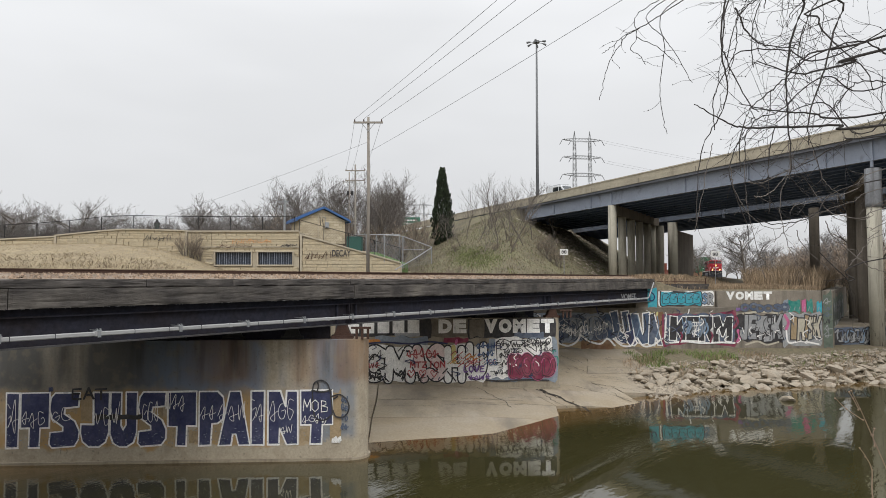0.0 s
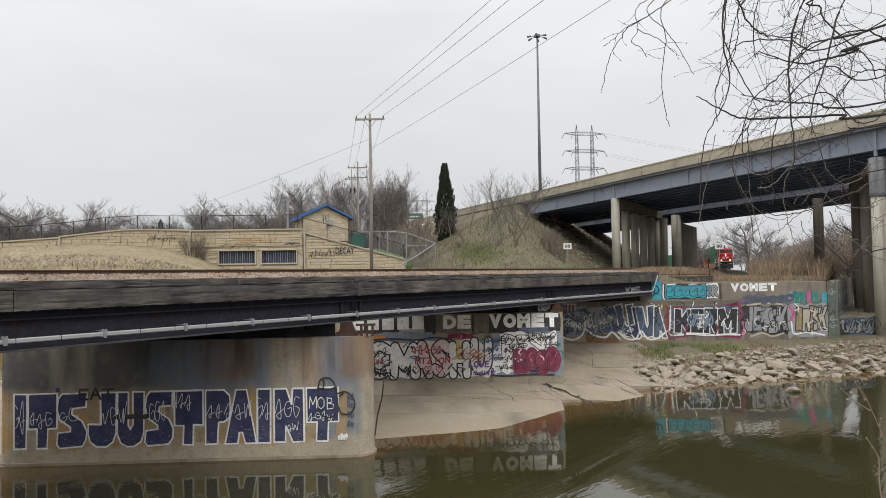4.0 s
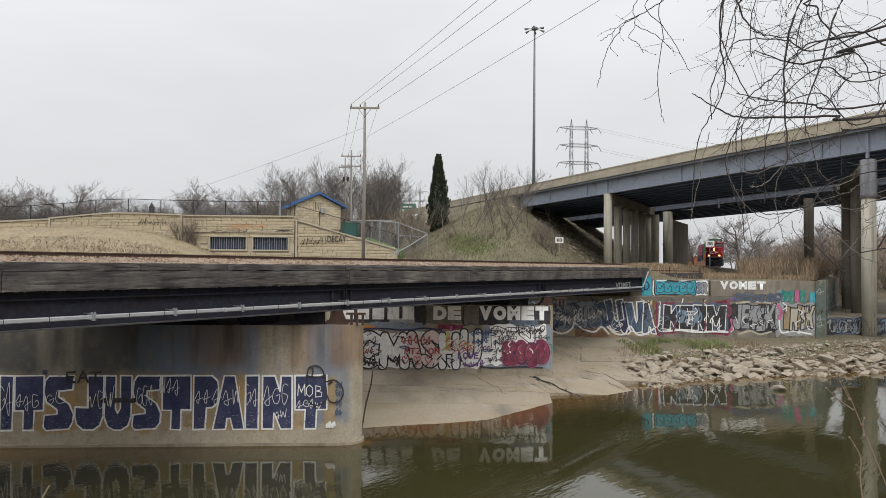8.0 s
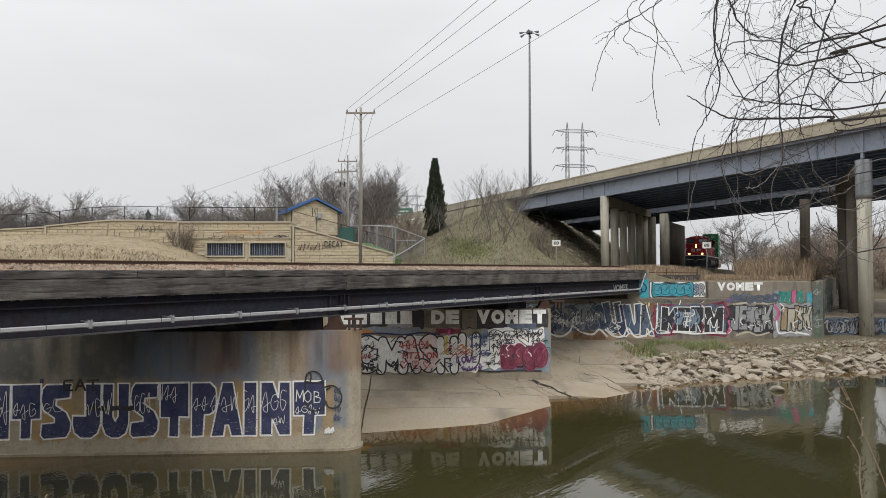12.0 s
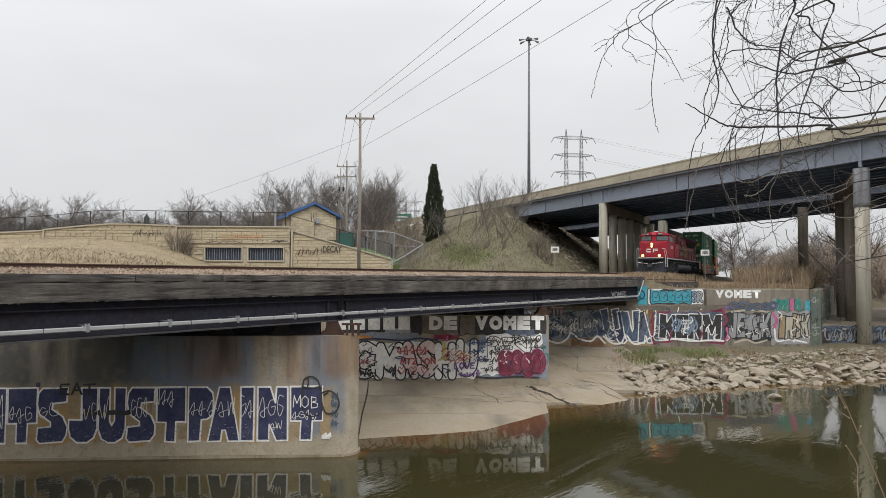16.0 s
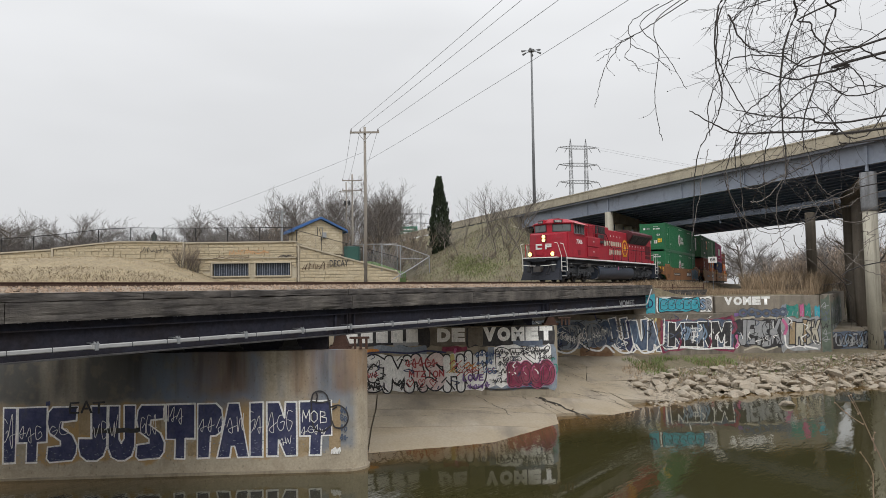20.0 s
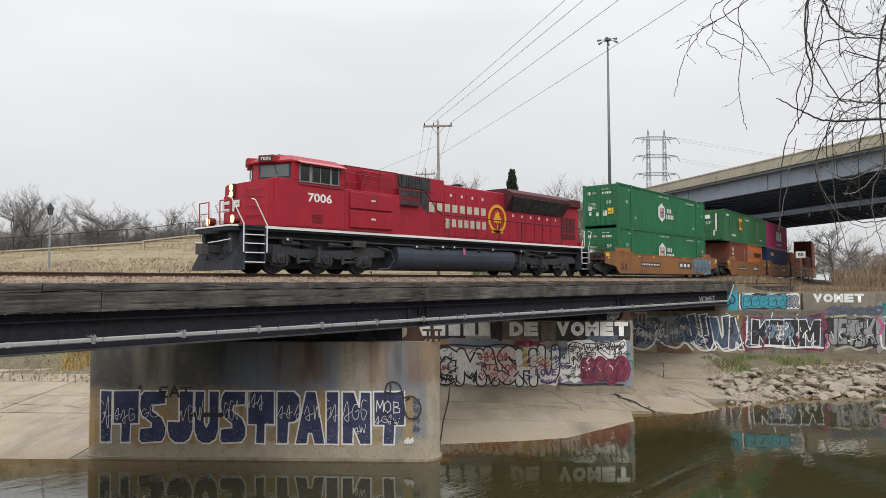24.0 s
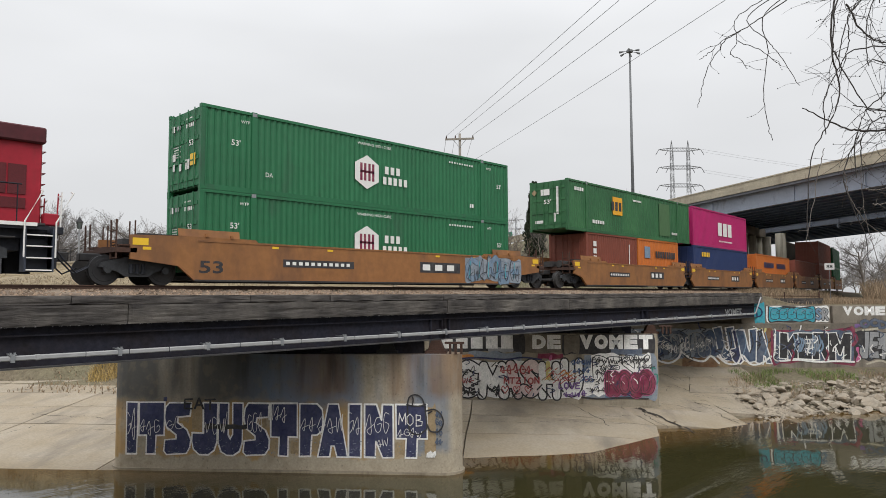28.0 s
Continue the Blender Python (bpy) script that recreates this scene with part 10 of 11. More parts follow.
def build_woods():
    rng = random.Random(51)
    big = [make_tree("bare_tree", "leafless grey-brown deciduous tree in a wood", "tree", "bare trees", seed=200 + i, hgt=10.5, spread=0.75, levels=4, trunk_r=0.13, kids=(10, 6, 5, 4), ribbons=0.014) for i in range(5)]
    wide = [make_tree("bare_tree", "leafless spreading tree with a rounded crown", "tree", "bare trees", seed=220 + i, hgt=9.0, spread=1.15, levels=4, trunk_r=0.2, kids=(11, 7, 5, 4), ribbons=0.015, first=0.15) for i in range(4)]
    young = [make_tree("young_tree", "thin leafless young tree on the slope", "tree", "young trees", seed=240 + i, hgt=6.0, spread=0.75, levels=3, trunk_r=0.07, kids=(9, 5, 4), ribbons=0.011, up=0.8) for i in range(3)]
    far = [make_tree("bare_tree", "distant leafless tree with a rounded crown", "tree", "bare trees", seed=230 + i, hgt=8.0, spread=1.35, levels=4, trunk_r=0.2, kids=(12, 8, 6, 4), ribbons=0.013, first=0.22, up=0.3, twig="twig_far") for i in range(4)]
    grey = [make_tree("bare_shrub", "tangled leafless grey shrub behind the fence", "shrub", "bare shrubs", seed=265 + i, hgt=2.6, spread=0.6, levels=2, trunk_r=0.03, kids=(8, 6), ribbons=0.012, stems=10) for i in range(2)]
    pale = [make_tree("bare_shrub", "pale tan leafless brush beyond the overpass columns", "shrub", "bare shrubs", seed=270 + i, hgt=2.6, spread=0.6, levels=2, trunk_r=0.02, kids=(8, 6), ribbons=0.010, stems=10, twig="brush_pale") for i in range(2)]
    shrub = [make_tree("bare_shrub", "tangled leafless brown shrub", "shrub", "bare shrubs", seed=260 + i, hgt=2.6, spread=0.6, levels=2, trunk_r=0.03, kids=(7, 5), ribbons=0.009, stems=9, twig="brush") for i in range(3)]

    def at_site(protos, x, d, s):
        p = SITE @ Vector((x, d, 0))
        return plant(rng.choice(protos), p.x, p.y, s, rng)
    # wood behind the pump station, and the line of trees to its side
    for k in range(30):
        d = rng.uniform(88, 122)
        at_site(big, d * rng.uniform(-0.243, -0.055), d, rng.uniform(0.85, 1.12))
    def to_top(protos, b, d, rise):
        """Plant a tree whose top stands at this rise over the eye's level."""
        p = SITE @ Vector((d * b, d, 0))
        proto = rng.choice(protos)
        crown = [v.co.z for c in proto.children for v in c.data.vertices]
        plant(proto, p.x, p.y, (7.28 + rise * d - ground_at(p.x, p.y)) / max(crown), rng)
    for b, d, rise in ((-0.80, 112, 0.158), (-0.775, 108, 0.150), (-0.745, 118, 0.138), (-0.665, 150, 0.124), (-0.64, 146, 0.132), (-0.615, 152, 0.126), (-0.545, 150, 0.119), (-0.525, 146, 0.125), (-0.50, 155, 0.116), (-0.47, 150, 0.108), (-0.435, 148, 0.106),
                       (-0.40, 155, 0.104), (-0.37, 150, 0.107), (-0.335, 140, 0.122), (-0.315, 150, 0.112), (-0.28, 145, 0.111), (-0.255, 135, 0.118), (-0.232, 118, 0.140), (-0.71, 150, 0.106), (-0.58, 150, 0.108)):
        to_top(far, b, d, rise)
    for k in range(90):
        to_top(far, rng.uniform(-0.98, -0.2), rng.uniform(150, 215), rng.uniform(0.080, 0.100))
    for k in range(150):
        d = rng.uniform(92, 126)
        at_site(grey, d * rng.uniform(-0.84, -0.2), d, rng.uniform(1.2, 2.0))
    for k in range(26):
        to_top(wide, rng.uniform(-0.80, -0.22), rng.uniform(104, 130), rng.uniform(0.075, 0.095))
    for k in range(22):
        d = rng.uniform(92, 112)
        at_site(shrub, d * rng.uniform(-0.24, -0.03), d, rng.uniform(1.6, 2.6))
    for k in range(9):
        d = rng.uniform(170, 230)
        at_site(wide, d * rng.uniform(-0.95, -0.05), d, rng.uniform(1.1, 1.6))
    # young trees on the embankment slope
    for x, d, s in ((3.6, 101.8, 1.0), (5.1, 96, 1.15), (5.4, 84, 0.75), (7.9, 80, 1.2), (10.4, 86, 1.15), (6.9, 85, 1.1), (2.6, 98, 0.8), (7.4, 101, 1.2), (10.5, 95, 1.1), (17.2, 104.5, 0.8), (9.0, 92, 1.2), (12.2, 93, 0.9), (8.3, 88, 0.8), (0.9, 104, 0.9), (-1.5, 112, 1.1)):
        at_site(young, x, d, s * 1.02)
    for x, d, s in ((-0.3, 62, 0.7), (1.0, 63, 0.8), (-21.9, 59.2, 0.8), (-22.6, 59.1, 0.75), (-21.3, 59.3, 0.6), (13.5, 86, 1.2), (14.5, 85, 1.0)):
        at_site(shrub, x, d, s)
    for k in range(16):
        x, d = rng.uniform(1, 17), rng.uniform(80, 104)
        at_site(shrub, x, d, rng.uniform(0.25, 0.5))
    for k in range(14):
        x, d = rng.uniform(0, 16), rng.uniform(84, 104)
        at_site(young, x, d, rng.uniform(0.3, 0.5))
    # beyond the overpass, seen under its decks
    for k in range(12):
        b, r = rng.uniform(1.5, 8.8), rng.uniform(118, 165)
        plant(rng.choice(far), r * math.cos(radians(b)), r * math.sin(radians(b)), rng.uniform(0.7, 1.05), rng)
    for b, r, s in ((16.4, 155, 1.0), (13.1, 150, 1.35), (12.5, 165, 1.1), (11.6, 190, 1.0), (17.3, 210, 1.2)):
        p = (r * math.cos(radians(b)), r * math.sin(radians(b)))
        plant(rng.choice(far), p[0], p[1], s, rng)
    for k in range(34):
        b, r = rng.uniform(4.0, 10.5), rng.uniform(126, 170)
        plant(rng.choice(pale), r * math.cos(radians(b)), r * math.sin(radians(b)), rng.uniform(1.4, 2.6), rng)
    for k in range(26):
        b, r = rng.uniform(0.2, 6.6), rng.uniform(118, 165)
        plant(rng.choice(pale), r * math.cos(radians(b)), r * math.sin(radians(b)), rng.uniform(1.8, 3.4), rng)
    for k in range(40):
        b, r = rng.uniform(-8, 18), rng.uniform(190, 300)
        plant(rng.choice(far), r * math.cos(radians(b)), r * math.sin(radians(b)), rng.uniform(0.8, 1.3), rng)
    for k in range(16):
        b, r = rng.uniform(1.5, 9.5), rng.uniform(108, 140)
        plant(rng.choice(pale), r * math.cos(radians(b)), r * math.sin(radians(b)), rng.uniform(0.8, 1.5), rng)
    for k in range(14):
        w = rng.uniform(61, 80)
        v = wing_line(w) - rng.uniform(1.0, 5.0)
        p = RIV @ Vector((v, w, 0))
        plant(rng.choice(shrub), p.x, p.y, rng.uniform(0.5, 0.9), rng)
    old = make_tree("old_tree", "old tree with a thick dark trunk beside the overpass", "tree", "old trees", seed=281, hgt=17.0, spread=0.8, levels=4, trunk_r=0.42, kids=(10, 6, 5, 4), ribbons=0.014, first=0.35, twig="brush")
    for b, r, s in ((4.9, 96, 0.8),):
        plant(old, r * math.cos(radians(b)), r * math.sin(radians(b)), s, rng)
    for k in range(16):
        v, w = rng.uniform(-46, -4), rng.uniform(46.0, 50)
        p = RIV @ Vector((v, w, 0))
        plant(rng.choice(shrub), p.x, p.y, rng.uniform(0.3, 0.6), rng)
    big.append(old)
    for o in (*big, *wide, *far, *young, *shrub, *grey, *pale):
        for c in (*o.children_recursive, o):
            bpy.data.objects.remove(c)


build_woods()


def build_conifer():
    c = thing("conifer", SITE @ pose(-0.1, 110.0, ground_at(*(SITE @ Vector((-0.1, 110, 0)))[:2])) @ Matrix.Diagonal((1.42, 1.42, 1.24, 1)), "tall dark columnar conifer on the slope", "tree")
    rng = random.Random(9)
    part("trunk", tb([(0, 0, -0.4), (0, 0, 8.2)], 0.16, 0.03, n=8), M["bark"], c)
    vs, fs = [], []
    H = 9.3
    for k in range(5200):
        f = rng.random() ** 1.15
        ang = rng.uniform(0, 6.283)
        lump = 1 + 0.30 * noise.noise(Vector((math.cos(ang) * 1.6, math.sin(ang) * 1.6, f * 7))) + 0.22 * noise.noise(Vector((ang * 2.2, f * 19, 3)))
        rad = 0.8 * (0.18 + 1.15 * min(1, (1 - f) * 1.7) ** 0.8) * lump * rng.uniform(0.62, 1.08) * (0.65 if f < 0.08 else 1)
        p = Vector((rad * math.cos(ang), rad * math.sin(ang), -0.5 + f * (H + 0.75)))
        up = Vector((0.35 * math.cos(ang), 0.35 * math.sin(ang), 1)).normalized()
        a = up.cross(Vector((rng.gauss(0, 1), rng.gauss(0, 1), 0.1))).normalized()
        s = rng.uniform(0.07, 0.16)
        i = len(vs)
        vs += [p - a * s * 0.6, p + a * s * 0.6, p + up * s * 2.6 + a * s * 0.3, p + up * s * 2.2 - a * s * 0.4]
        fs.append((i, i + 1, i + 2, i + 3))
    ob = new("crown", raw("crown", vs, fs, M["conifer"]))
    ob.parent = c


build_conifer()


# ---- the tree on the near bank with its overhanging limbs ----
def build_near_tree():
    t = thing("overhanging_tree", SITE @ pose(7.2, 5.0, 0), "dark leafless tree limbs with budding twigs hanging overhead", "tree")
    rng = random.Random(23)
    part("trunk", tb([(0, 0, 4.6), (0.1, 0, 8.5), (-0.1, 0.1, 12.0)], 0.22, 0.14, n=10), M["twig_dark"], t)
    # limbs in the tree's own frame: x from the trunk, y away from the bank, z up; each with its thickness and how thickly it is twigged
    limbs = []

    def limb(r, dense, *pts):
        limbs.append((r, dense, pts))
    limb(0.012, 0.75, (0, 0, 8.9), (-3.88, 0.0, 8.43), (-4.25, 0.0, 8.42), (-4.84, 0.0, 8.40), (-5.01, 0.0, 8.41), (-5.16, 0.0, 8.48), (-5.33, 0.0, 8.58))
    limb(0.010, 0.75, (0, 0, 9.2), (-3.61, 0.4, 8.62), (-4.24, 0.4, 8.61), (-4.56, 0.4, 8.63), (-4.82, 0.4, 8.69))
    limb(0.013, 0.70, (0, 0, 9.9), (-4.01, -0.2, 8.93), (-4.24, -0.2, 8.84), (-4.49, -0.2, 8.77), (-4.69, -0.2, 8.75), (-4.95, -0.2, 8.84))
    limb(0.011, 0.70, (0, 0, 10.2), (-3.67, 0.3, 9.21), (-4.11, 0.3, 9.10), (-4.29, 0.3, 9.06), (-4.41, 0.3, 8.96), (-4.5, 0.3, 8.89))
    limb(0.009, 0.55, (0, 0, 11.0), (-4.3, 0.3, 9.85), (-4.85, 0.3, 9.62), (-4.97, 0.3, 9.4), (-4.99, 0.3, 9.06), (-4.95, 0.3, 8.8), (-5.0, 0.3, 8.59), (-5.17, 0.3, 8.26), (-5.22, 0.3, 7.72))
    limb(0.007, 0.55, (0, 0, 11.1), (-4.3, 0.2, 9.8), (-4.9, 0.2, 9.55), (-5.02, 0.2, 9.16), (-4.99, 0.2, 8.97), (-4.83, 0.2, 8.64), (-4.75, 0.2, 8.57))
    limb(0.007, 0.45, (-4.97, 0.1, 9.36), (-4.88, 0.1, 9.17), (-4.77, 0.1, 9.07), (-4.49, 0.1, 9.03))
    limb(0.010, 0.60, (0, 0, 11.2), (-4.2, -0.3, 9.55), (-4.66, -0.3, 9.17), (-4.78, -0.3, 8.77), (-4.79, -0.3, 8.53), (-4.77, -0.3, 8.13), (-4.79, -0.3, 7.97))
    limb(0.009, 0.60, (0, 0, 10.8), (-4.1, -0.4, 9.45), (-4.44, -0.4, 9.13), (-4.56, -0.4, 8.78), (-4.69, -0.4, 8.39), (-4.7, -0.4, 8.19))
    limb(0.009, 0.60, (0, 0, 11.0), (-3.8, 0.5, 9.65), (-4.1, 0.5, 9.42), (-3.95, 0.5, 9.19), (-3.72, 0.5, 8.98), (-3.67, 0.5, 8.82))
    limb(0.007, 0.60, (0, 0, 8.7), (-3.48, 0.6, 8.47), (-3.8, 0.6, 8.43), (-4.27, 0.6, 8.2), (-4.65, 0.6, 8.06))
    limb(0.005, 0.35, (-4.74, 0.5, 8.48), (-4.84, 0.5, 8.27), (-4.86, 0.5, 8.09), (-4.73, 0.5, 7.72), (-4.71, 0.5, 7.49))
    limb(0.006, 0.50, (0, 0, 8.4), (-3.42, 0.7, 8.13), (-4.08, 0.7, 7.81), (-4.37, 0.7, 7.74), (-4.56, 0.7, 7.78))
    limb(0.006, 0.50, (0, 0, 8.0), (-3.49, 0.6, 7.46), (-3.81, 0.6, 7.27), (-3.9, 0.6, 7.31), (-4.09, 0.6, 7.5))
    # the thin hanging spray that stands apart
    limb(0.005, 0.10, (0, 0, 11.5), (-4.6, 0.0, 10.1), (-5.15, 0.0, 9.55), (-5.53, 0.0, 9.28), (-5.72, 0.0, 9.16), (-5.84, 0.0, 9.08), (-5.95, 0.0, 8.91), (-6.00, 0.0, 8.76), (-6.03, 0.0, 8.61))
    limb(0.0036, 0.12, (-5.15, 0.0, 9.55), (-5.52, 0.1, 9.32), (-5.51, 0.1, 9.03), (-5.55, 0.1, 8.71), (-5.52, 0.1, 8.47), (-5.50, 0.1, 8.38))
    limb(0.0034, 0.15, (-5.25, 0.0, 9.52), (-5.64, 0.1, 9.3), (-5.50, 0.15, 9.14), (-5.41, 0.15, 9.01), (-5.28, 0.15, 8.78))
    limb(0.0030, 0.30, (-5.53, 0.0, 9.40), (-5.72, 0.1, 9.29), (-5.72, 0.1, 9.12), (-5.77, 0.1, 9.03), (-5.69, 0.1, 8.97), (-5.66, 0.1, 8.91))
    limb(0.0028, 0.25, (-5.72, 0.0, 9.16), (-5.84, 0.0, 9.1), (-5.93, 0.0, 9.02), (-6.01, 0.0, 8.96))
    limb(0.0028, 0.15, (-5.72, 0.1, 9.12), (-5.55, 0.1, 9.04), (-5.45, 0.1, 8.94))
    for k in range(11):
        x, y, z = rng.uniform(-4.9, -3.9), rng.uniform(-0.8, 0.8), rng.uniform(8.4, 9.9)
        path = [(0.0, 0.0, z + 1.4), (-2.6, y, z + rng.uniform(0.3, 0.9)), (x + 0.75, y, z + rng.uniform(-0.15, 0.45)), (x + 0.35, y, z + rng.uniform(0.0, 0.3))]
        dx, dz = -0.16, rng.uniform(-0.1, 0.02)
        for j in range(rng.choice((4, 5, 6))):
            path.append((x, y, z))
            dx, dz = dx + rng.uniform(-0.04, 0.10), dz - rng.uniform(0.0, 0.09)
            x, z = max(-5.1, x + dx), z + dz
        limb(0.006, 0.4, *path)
    # the lower boughs are pale: the skylight on them is put into the colour
    lower = []
    home = ((-2.0, 0.2, 8.35), (0, 0, 8.7))

    def pale(r, *pts):
        lower.append((0.62 * r, 0.42, pts[::-1] if pts[-1] == home[-1] else pts))
    pale(0.0038, (-4.73, 0.5, 8.29), (-4.74, 0.5, 8.06), (-4.70, 0.5, 7.74), (-4.59, 0.5, 7.28))
    pale(0.0050, (-4.98, 0.2, 8.15), (-4.96, 0.2, 7.98), (-4.84, 0.2, 7.77), (-4.66, 0.2, 7.66), (-4.50, 0.2, 7.72))
    pale(0.0075, (-4.80, 0.3, 8.04), (-4.76, 0.3, 8.03), (-4.67, 0.3, 8.04), (-4.45, 0.3, 8.15), (-4.29, 0.3, 8.24))
    pale(0.0070, (-4.85, 0.1, 7.90), (-4.78, 0.1, 7.90), (-4.69, 0.1, 7.96), (-4.58, 0.1, 8.10), (-4.55, 0.1, 8.22))
    pale(0.0060, (-4.43, 0.4, 8.39), (-4.42, 0.4, 8.15), (-4.50, 0.4, 7.95), (-4.48, 0.4, 7.65), (-4.38, 0.4, 7.38))
    pale(0.0055, (-4.29, 0.3, 8.29), (-4.20, 0.3, 8.04), (-4.06, 0.3, 7.92))
    pale(0.0065, (-4.61, 0.0, 7.83), (-4.46, 0.0, 7.86), (-4.16, 0.0, 7.93), (-3.88, 0.0, 8.10), *home)
    pale(0.0065, (-4.27, 0.5, 7.74), (-4.02, 0.5, 7.86), (-3.86, 0.5, 7.91), (-3.55, 0.5, 8.03), *home)
    pale(0.0065, (-4.62, -0.2, 7.99), (-4.46, -0.2, 7.76), (-4.20, -0.2, 7.71), (-4.01, -0.2, 7.80), *home)
    pale(0.0045, (-4.49, 0.2, 7.66), (-4.43, 0.2, 7.53), (-4.24, 0.2, 7.34))
    pale(0.0055, (-4.54, -0.3, 7.68), (-4.49, -0.3, 7.57), (-4.26, -0.3, 7.37), (-4.08, -0.3, 7.32))
    pale(0.0045, (-4.56, 0.4, 7.57), (-4.48, 0.4, 7.65), (-4.30, 0.4, 7.77), (-4.12, 0.4, 7.82))
    pale(0.0060, (-3.76, 0.6, 7.76), (-3.64, 0.6, 7.80), (-3.48, 0.6, 7.94), *home)
    pale(0.0060, (-4.09, 0.0, 7.56), (-3.98, 0.0, 7.63), (-3.88, 0.0, 7.71), *home)
    pale(0.0060, (-4.02, 0.3, 7.38), (-3.87, 0.3, 7.56), (-3.68, 0.3, 7.66), *home)
    pale(0.0045, (-5.15, 0.1, 8.31), (-5.20, 0.1, 8.13), (-5.27, 0.1, 7.78), (-5.30, 0.1, 7.63))
    twig = bmesh.new()
    buds_v, buds_f = [], []

    def bud(p):
        i, r = len(buds_v), 0.0042
        buds_v.extend([p + Vector((r, 0, 0)), p - Vector((r, 0, 0)), p + Vector((0, 0, 2 * r)), p - Vector((0, 0, r)), p + Vector((0, r, 0))])
        buds_f.extend([(i, i + 2, i + 4), (i + 1, i + 2, i + 4), (i, i + 3, i + 4), (i + 1, i + 3, i + 4), (i, i + 2, i + 1), (i, i + 3, i + 1)])

    def sprig(twig, p, d, length, r, lev):
        pts = [p]
        for k in range(4):
            d = (d + Vector((rng.gauss(0, 0.22), rng.gauss(0, 0.12), rng.gauss(0, 0.22) - 0.06))).normalized()
            pts.append(pts[-1] + d * length / 4)
        tube(twig, curve(pts, 3), r, r * 0.4, n=4, cap=False)
        for q in pts[1:]:
            if rng.random() < 0.28:
                bud(q)
        if lev:
            for k in range(rng.choice((2, 3))):
                i = rng.randrange(1, 4)
                a = rng.choice((-1, 1)) * rng.uniform(0.5, 1.0)
                nd = Vector((d.x * math.cos(a) - d.z * math.sin(a), d.y + rng.gauss(0, 0.25), d.x * math.sin(a) + d.z * math.cos(a))).normalized()
                sprig(twig, pts[i], nd, length * rng.uniform(0.4, 0.7), r * 0.65, lev - 1)
    dark = twig
    for r0, dense, path in limbs + lower:
        if twig is dark and (r0, dense, path) in lower:
            twig = bmesh.new()
        fine = []
        for q in curve([Vector(p) for p in path], 7):
            fine.append(q + Vector((rng.gauss(0, 0.0032), rng.gauss(0, 0.003), rng.gauss(0, 0.0032))))
        thin = r0 < 0.0055
        part("limb", tube(bmesh.new(), fine, r0, 0.0022 if thin else 0.0034, n=6, cap=False), M["twig_dark"] if twig is dark else M["twig_pale"], t)
        for q, nxt in zip(fine[5 if twig is dark else 2::2], fine[6 if twig is dark else 3::2]):
            if rng.random() < 0.8 * dense * (0.15 if not thin and q.x < -4.9 else 1):
                d = (nxt - q).normalized()
                a = rng.choice((-1, 1)) * rng.uniform(0.4, 1.1)
                nd = Vector((d.x * math.cos(a) - d.z * math.sin(a), rng.gauss(0, 0.35), d.x * math.sin(a) + d.z * math.cos(a))).normalized()
                sprig(twig, q, nd, rng.uniform(0.06, 0.18) if thin else rng.uniform(0.18, 0.55), 0.0018 if thin else 0.0026, 0 if thin else 1)
    tagged(part("twig", dark, M["twig_dark"], t), "fine dark twigs of the limbs", kind="stuff")
    tagged(part("twig", twig, M["twig_pale"], t), "fine pale twigs of the lower boughs", kind="stuff")
    ob = new("bud", raw("bud", buds_v, buds_f, M["twig_dark"]))
    ob.parent = t
    tagged(ob, "small dark buds along the twigs", kind="stuff")
    # a thin sapling rising at the water side of the bank
    s = thing("sapling", SITE @ pose(2.05, 3.2, 0), "thin bare brown sapling on the near bank", "sapling")
    bark = mat("tan_sapling_bark", (0.24, 0.175, 0.13), 0.9, var=0.2, fine=20, bump=0.1)
    for path in (((0.30, 5.4), (0.16, 6.0), (0.06, 6.28), (-0.05, 6.55), (-0.10, 6.67), (-0.14, 6.755)), ((-0.09, 6.62), (-0.166, 6.672), (-0.214, 6.72)), ((0.02, 5.5), (-0.03, 6.05), (-0.055, 6.28), (-0.054, 6.39), (-0.08, 6.45), (-0.107, 6.49)),
                 ((-0.037, 6.50), (-0.045, 6.55), (-0.036, 6.58)), ((-0.106, 6.667), (-0.133, 6.72), (-0.151, 6.75)), ((0.20, 5.9), (0.17, 6.2), (0.13, 6.34))):
        st = tube(bmesh.new(), curve([Vector((x, 0, z)) for x, z in path], 4), 0.0042 if len(path) > 3 else 0.0024, 0.0016, n=5, cap=False)
        for x, z in path[-3:]:
            bmesh.ops.create_icosphere(st, subdivisions=1, radius=0.005, matrix=Matrix.Translation((x + rng.gauss(0, 0.002), 0, z)))
        part("stem", st, bark, s)
    # a pale dead stick on the near bank
    a = radians(67.2)
    k = thing("stick", pose(3 * math.cos(a), 3 * math.sin(a), 0, 0, 0, -23), "pale bare forked stick on the near bank", "stick")
    st = tb([(-0.17, 0, 5.4), (-0.10, 0.01, 6.13), (-0.05, 0, 6.29), (0.01, 0, 6.37), (0.04, 0, 6.43)], 0.006, 0.003, n=6)
    tube(st, [(-0.03, 0, 6.31), (-0.05, 0, 6.36), (-0.06, 0, 6.39)], 0.005, 0.003, n=5)
    part("stem", st, mat("pale_dead_wood", (0.25, 0.20, 0.15), 0.9, var=0.2, bump=0.2), k)


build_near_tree()


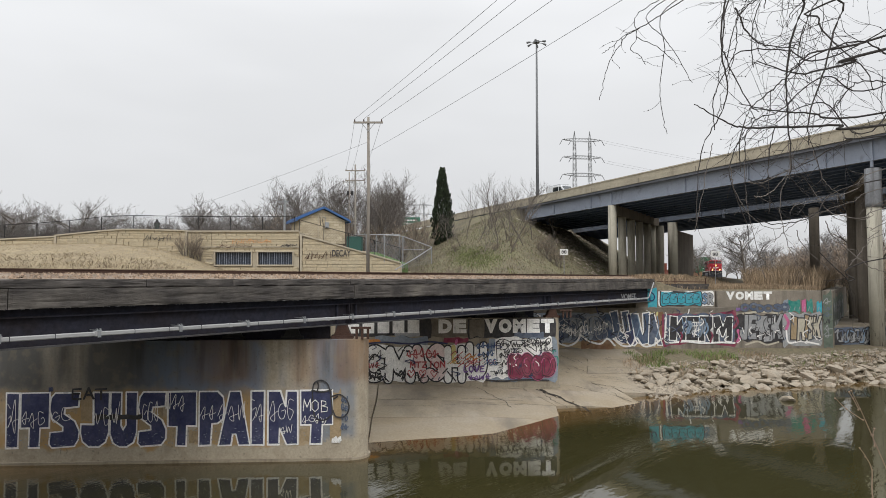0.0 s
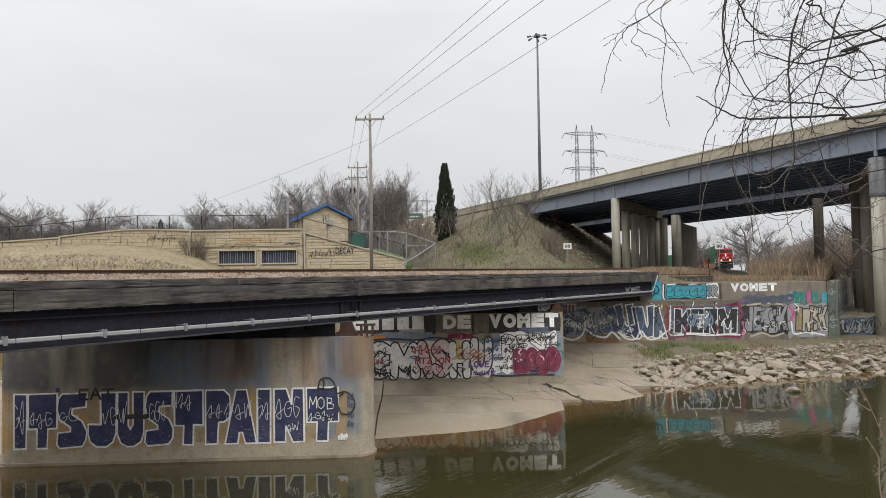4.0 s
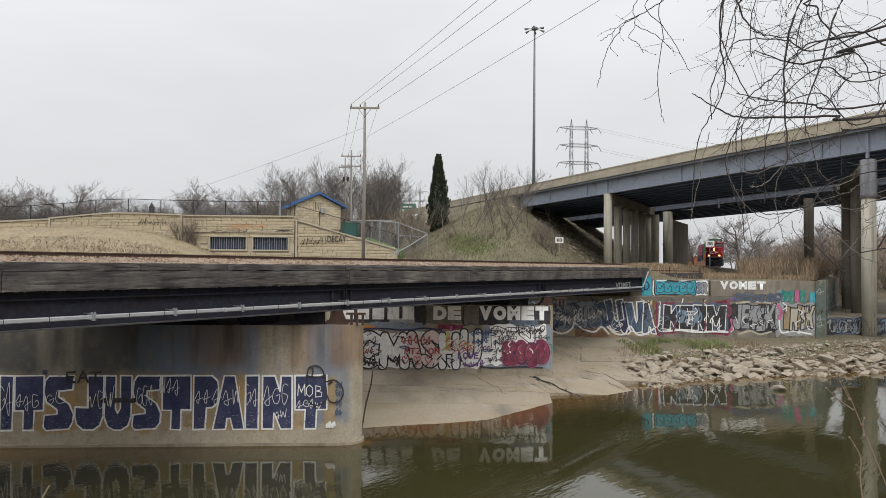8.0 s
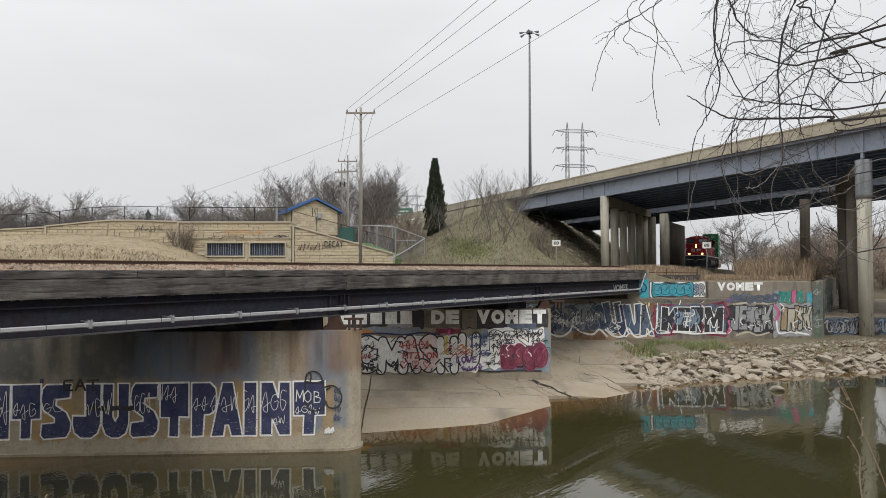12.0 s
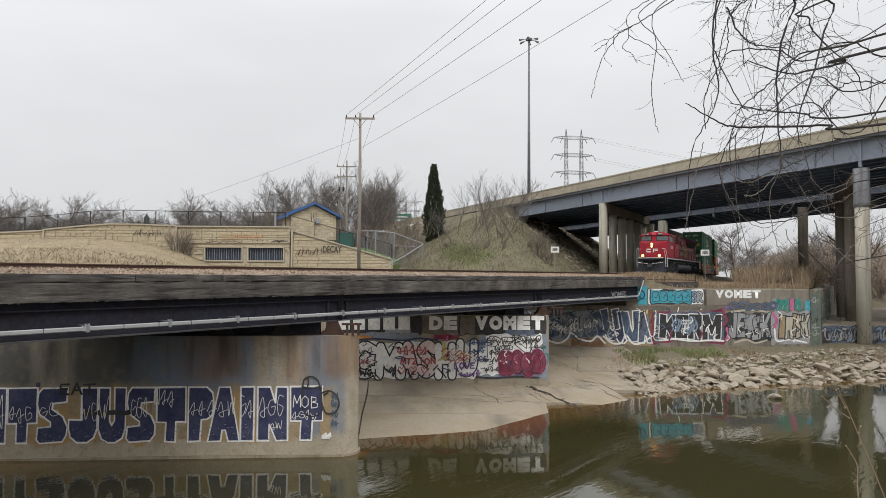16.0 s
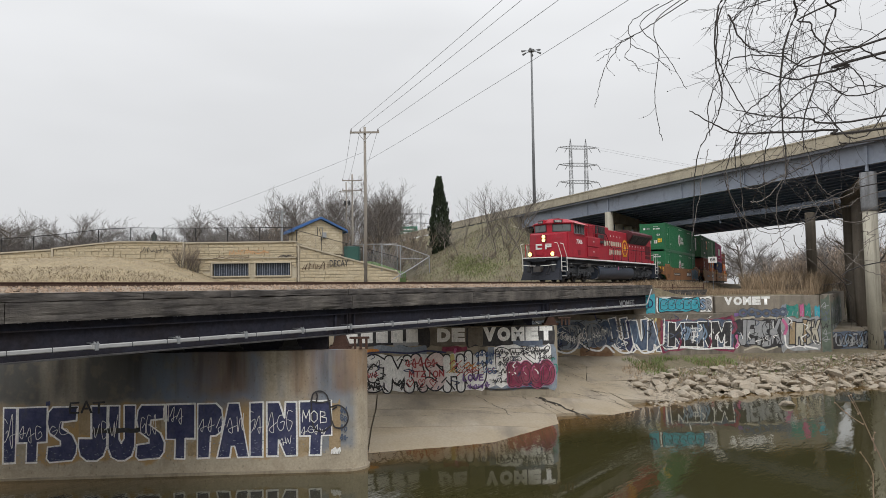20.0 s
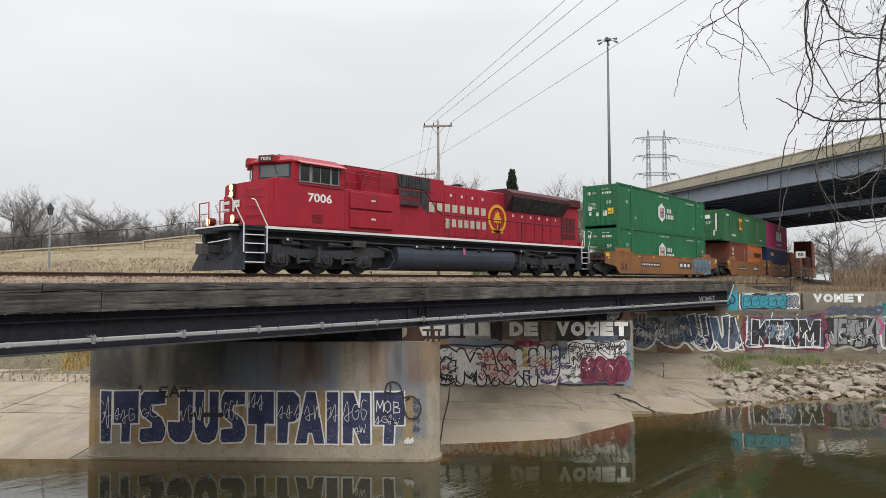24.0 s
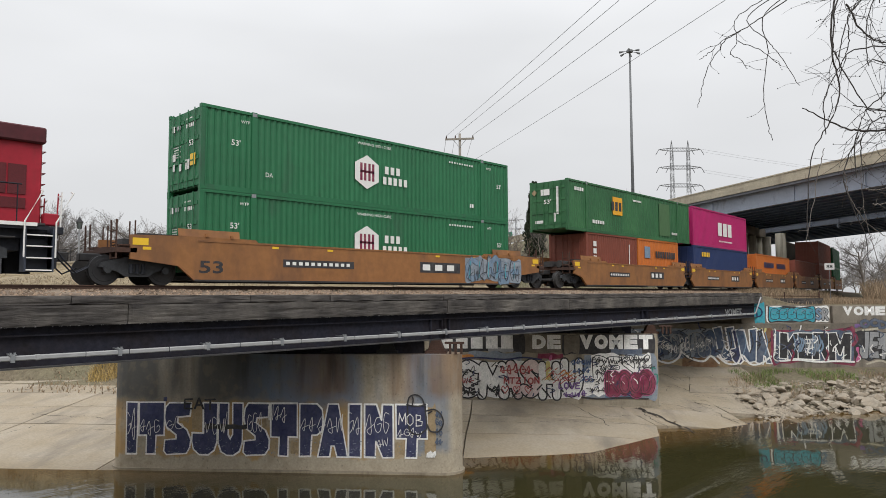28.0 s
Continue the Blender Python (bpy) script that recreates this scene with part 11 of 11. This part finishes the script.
# ---- traffic on the overpass ----
def build_van():
    """A high van whose nose points along -x; its base is the road."""
    v = thing("van", OVER @ pose(46, -1.5, 18.85), "white van with a roof rack driving on the overpass", "van")
    paint = mat("white_van_paint", (0.72, 0.73, 0.74), 0.4, var=0.05, fine=3, bump=0.01)
    shell = prism(bmesh.new(), [(-2.75, 0.45), (-2.75, 0.95), (-2.35, 1.15), (-1.75, 1.28), (-0.85, 2.22), (-0.4, 2.34), (2.6, 2.36), (2.78, 2.2), (2.8, 0.45)], 1, -0.98, 0.98)
    bmesh.ops.bevel(shell, geom=shell.edges[:], offset=0.06, segments=2, affect="EDGES")
    body = part("body", shell, paint, v)
    for s in (-1, 1):
        y0, y1 = sorted((s * 0.975, s * 0.988))
        for pts in (((-1.45, 1.35), (-0.75, 2.05), (-0.35, 2.12), (-0.35, 1.35)), ((-0.2, 1.35), (-0.2, 2.12), (1.05, 2.12), (1.05, 1.35))):
            part("side_window", prism(bmesh.new(), pts, 1, y0, y1), M["glass"], body)
        part("mirror", bx(-1.5, -1.36, min(s * 1.0, s * 1.2), max(s * 1.0, s * 1.2), 1.3, 1.55, bevel=0.02), M["paint_black"], body)
        part("rack_rail", tb([(-0.5, s * 0.7, 2.52), (2.5, s * 0.7, 2.52)], 0.03, n=6), M["galv"], v)
        for x in (-0.2, 1.0, 2.2):
            part("rack_post", tb([(x, s * 0.7, 2.34), (x, s * 0.7, 2.52)], 0.025, n=6), M["galv"], v)
        for x in (-1.85, 1.75):
            w = part("wheel", tb([(x, s * 0.74, 0.36), (x, s * 0.97, 0.36)], 0.36, n=18), M["paint_black"], v)
            part("rim", tb([(x, s * 0.95, 0.36), (x, s * 0.985, 0.36)], 0.21, n=14), M["galv"], w)
    for x in (-0.2, 1.0, 2.2):
        part("rack_bar", tb([(x, -0.7, 2.53), (x, 0.7, 2.53)], 0.025, n=6), M["galv"], v)
    part("windshield", prism(bmesh.new(), [(-1.66, 1.42), (-0.93, 2.19), (-0.91, 2.17), (-1.62, 1.40)], 1, -0.8, 0.8), M["glass"], body)
    part("bumper", bx(-2.84, -2.7, -0.95, 0.95, 0.4, 0.62, bevel=0.03), M["paint_black"], v)
    return v


van = build_van()


# ---- motion ----
FRONT = ((0, 184.0), (2, 169.8), (5, 148.8), (8, 128.0), (10, 114.0), (12, 100.0), (15, 78.6), (17, 64.0), (18, 56.6), (19, 49.2), (20, 41.8), (21, 34.4), (22, 26.9), (24.5, 8.35), (25, 4.6), (26, -2.9), (27, -10.35), (28, -17.9))


def front_at(t):
    """How far along the track the head lamps are, smoothed."""
    def f(u):
        if u < 0:
            return FRONT[0][1] - 7.1 * u
        if u > 28:
            return FRONT[-1][1] - 7.5 * (u - 28)
        return lerp_table(u, FRONT)
    return sum(f(t + d) for d in (-0.6, -0.3, 0, 0.3, 0.6)) / 5


def motions():
    for ob, along in train:
        rows = []
        for i in range(57):
            p, a = track(front_at(i * 0.5) + along)
            rows.append((i * 0.5, pose(p.x, p.y, p.z, 0, 0, a)))
        walk(ob, rows)
    # the van crosses in the first seconds and is gone behind the parapet
    rows = []
    for t, k in ((0, 46.5), (0.4, 39.2), (0.8, 31.4), (1.2, 22.8), (1.6, 13.6), (2.0, 4.4), (3.0, -18.0), (4.0, -40.0), (5.0, -60.0), (6.0, -68.0), (28.0, -68.0)):
        rows.append((t, OVER @ pose(k, -1.5, 19.69 - 0.018 * k, 0, 1.03, 0)))
    walk(van, rows)
    # the wheels roll: forward is towards -x
    for ob, r in wheels:
        x, rows = ob.location.x, []
        for i in range(281):
            rows.append((i * 0.1, pose(x, 0, r, 0, math.degrees((front_at(i * 0.1) - FRONT[0][1]) / r), 0)))
        walk(ob, rows)


motions()
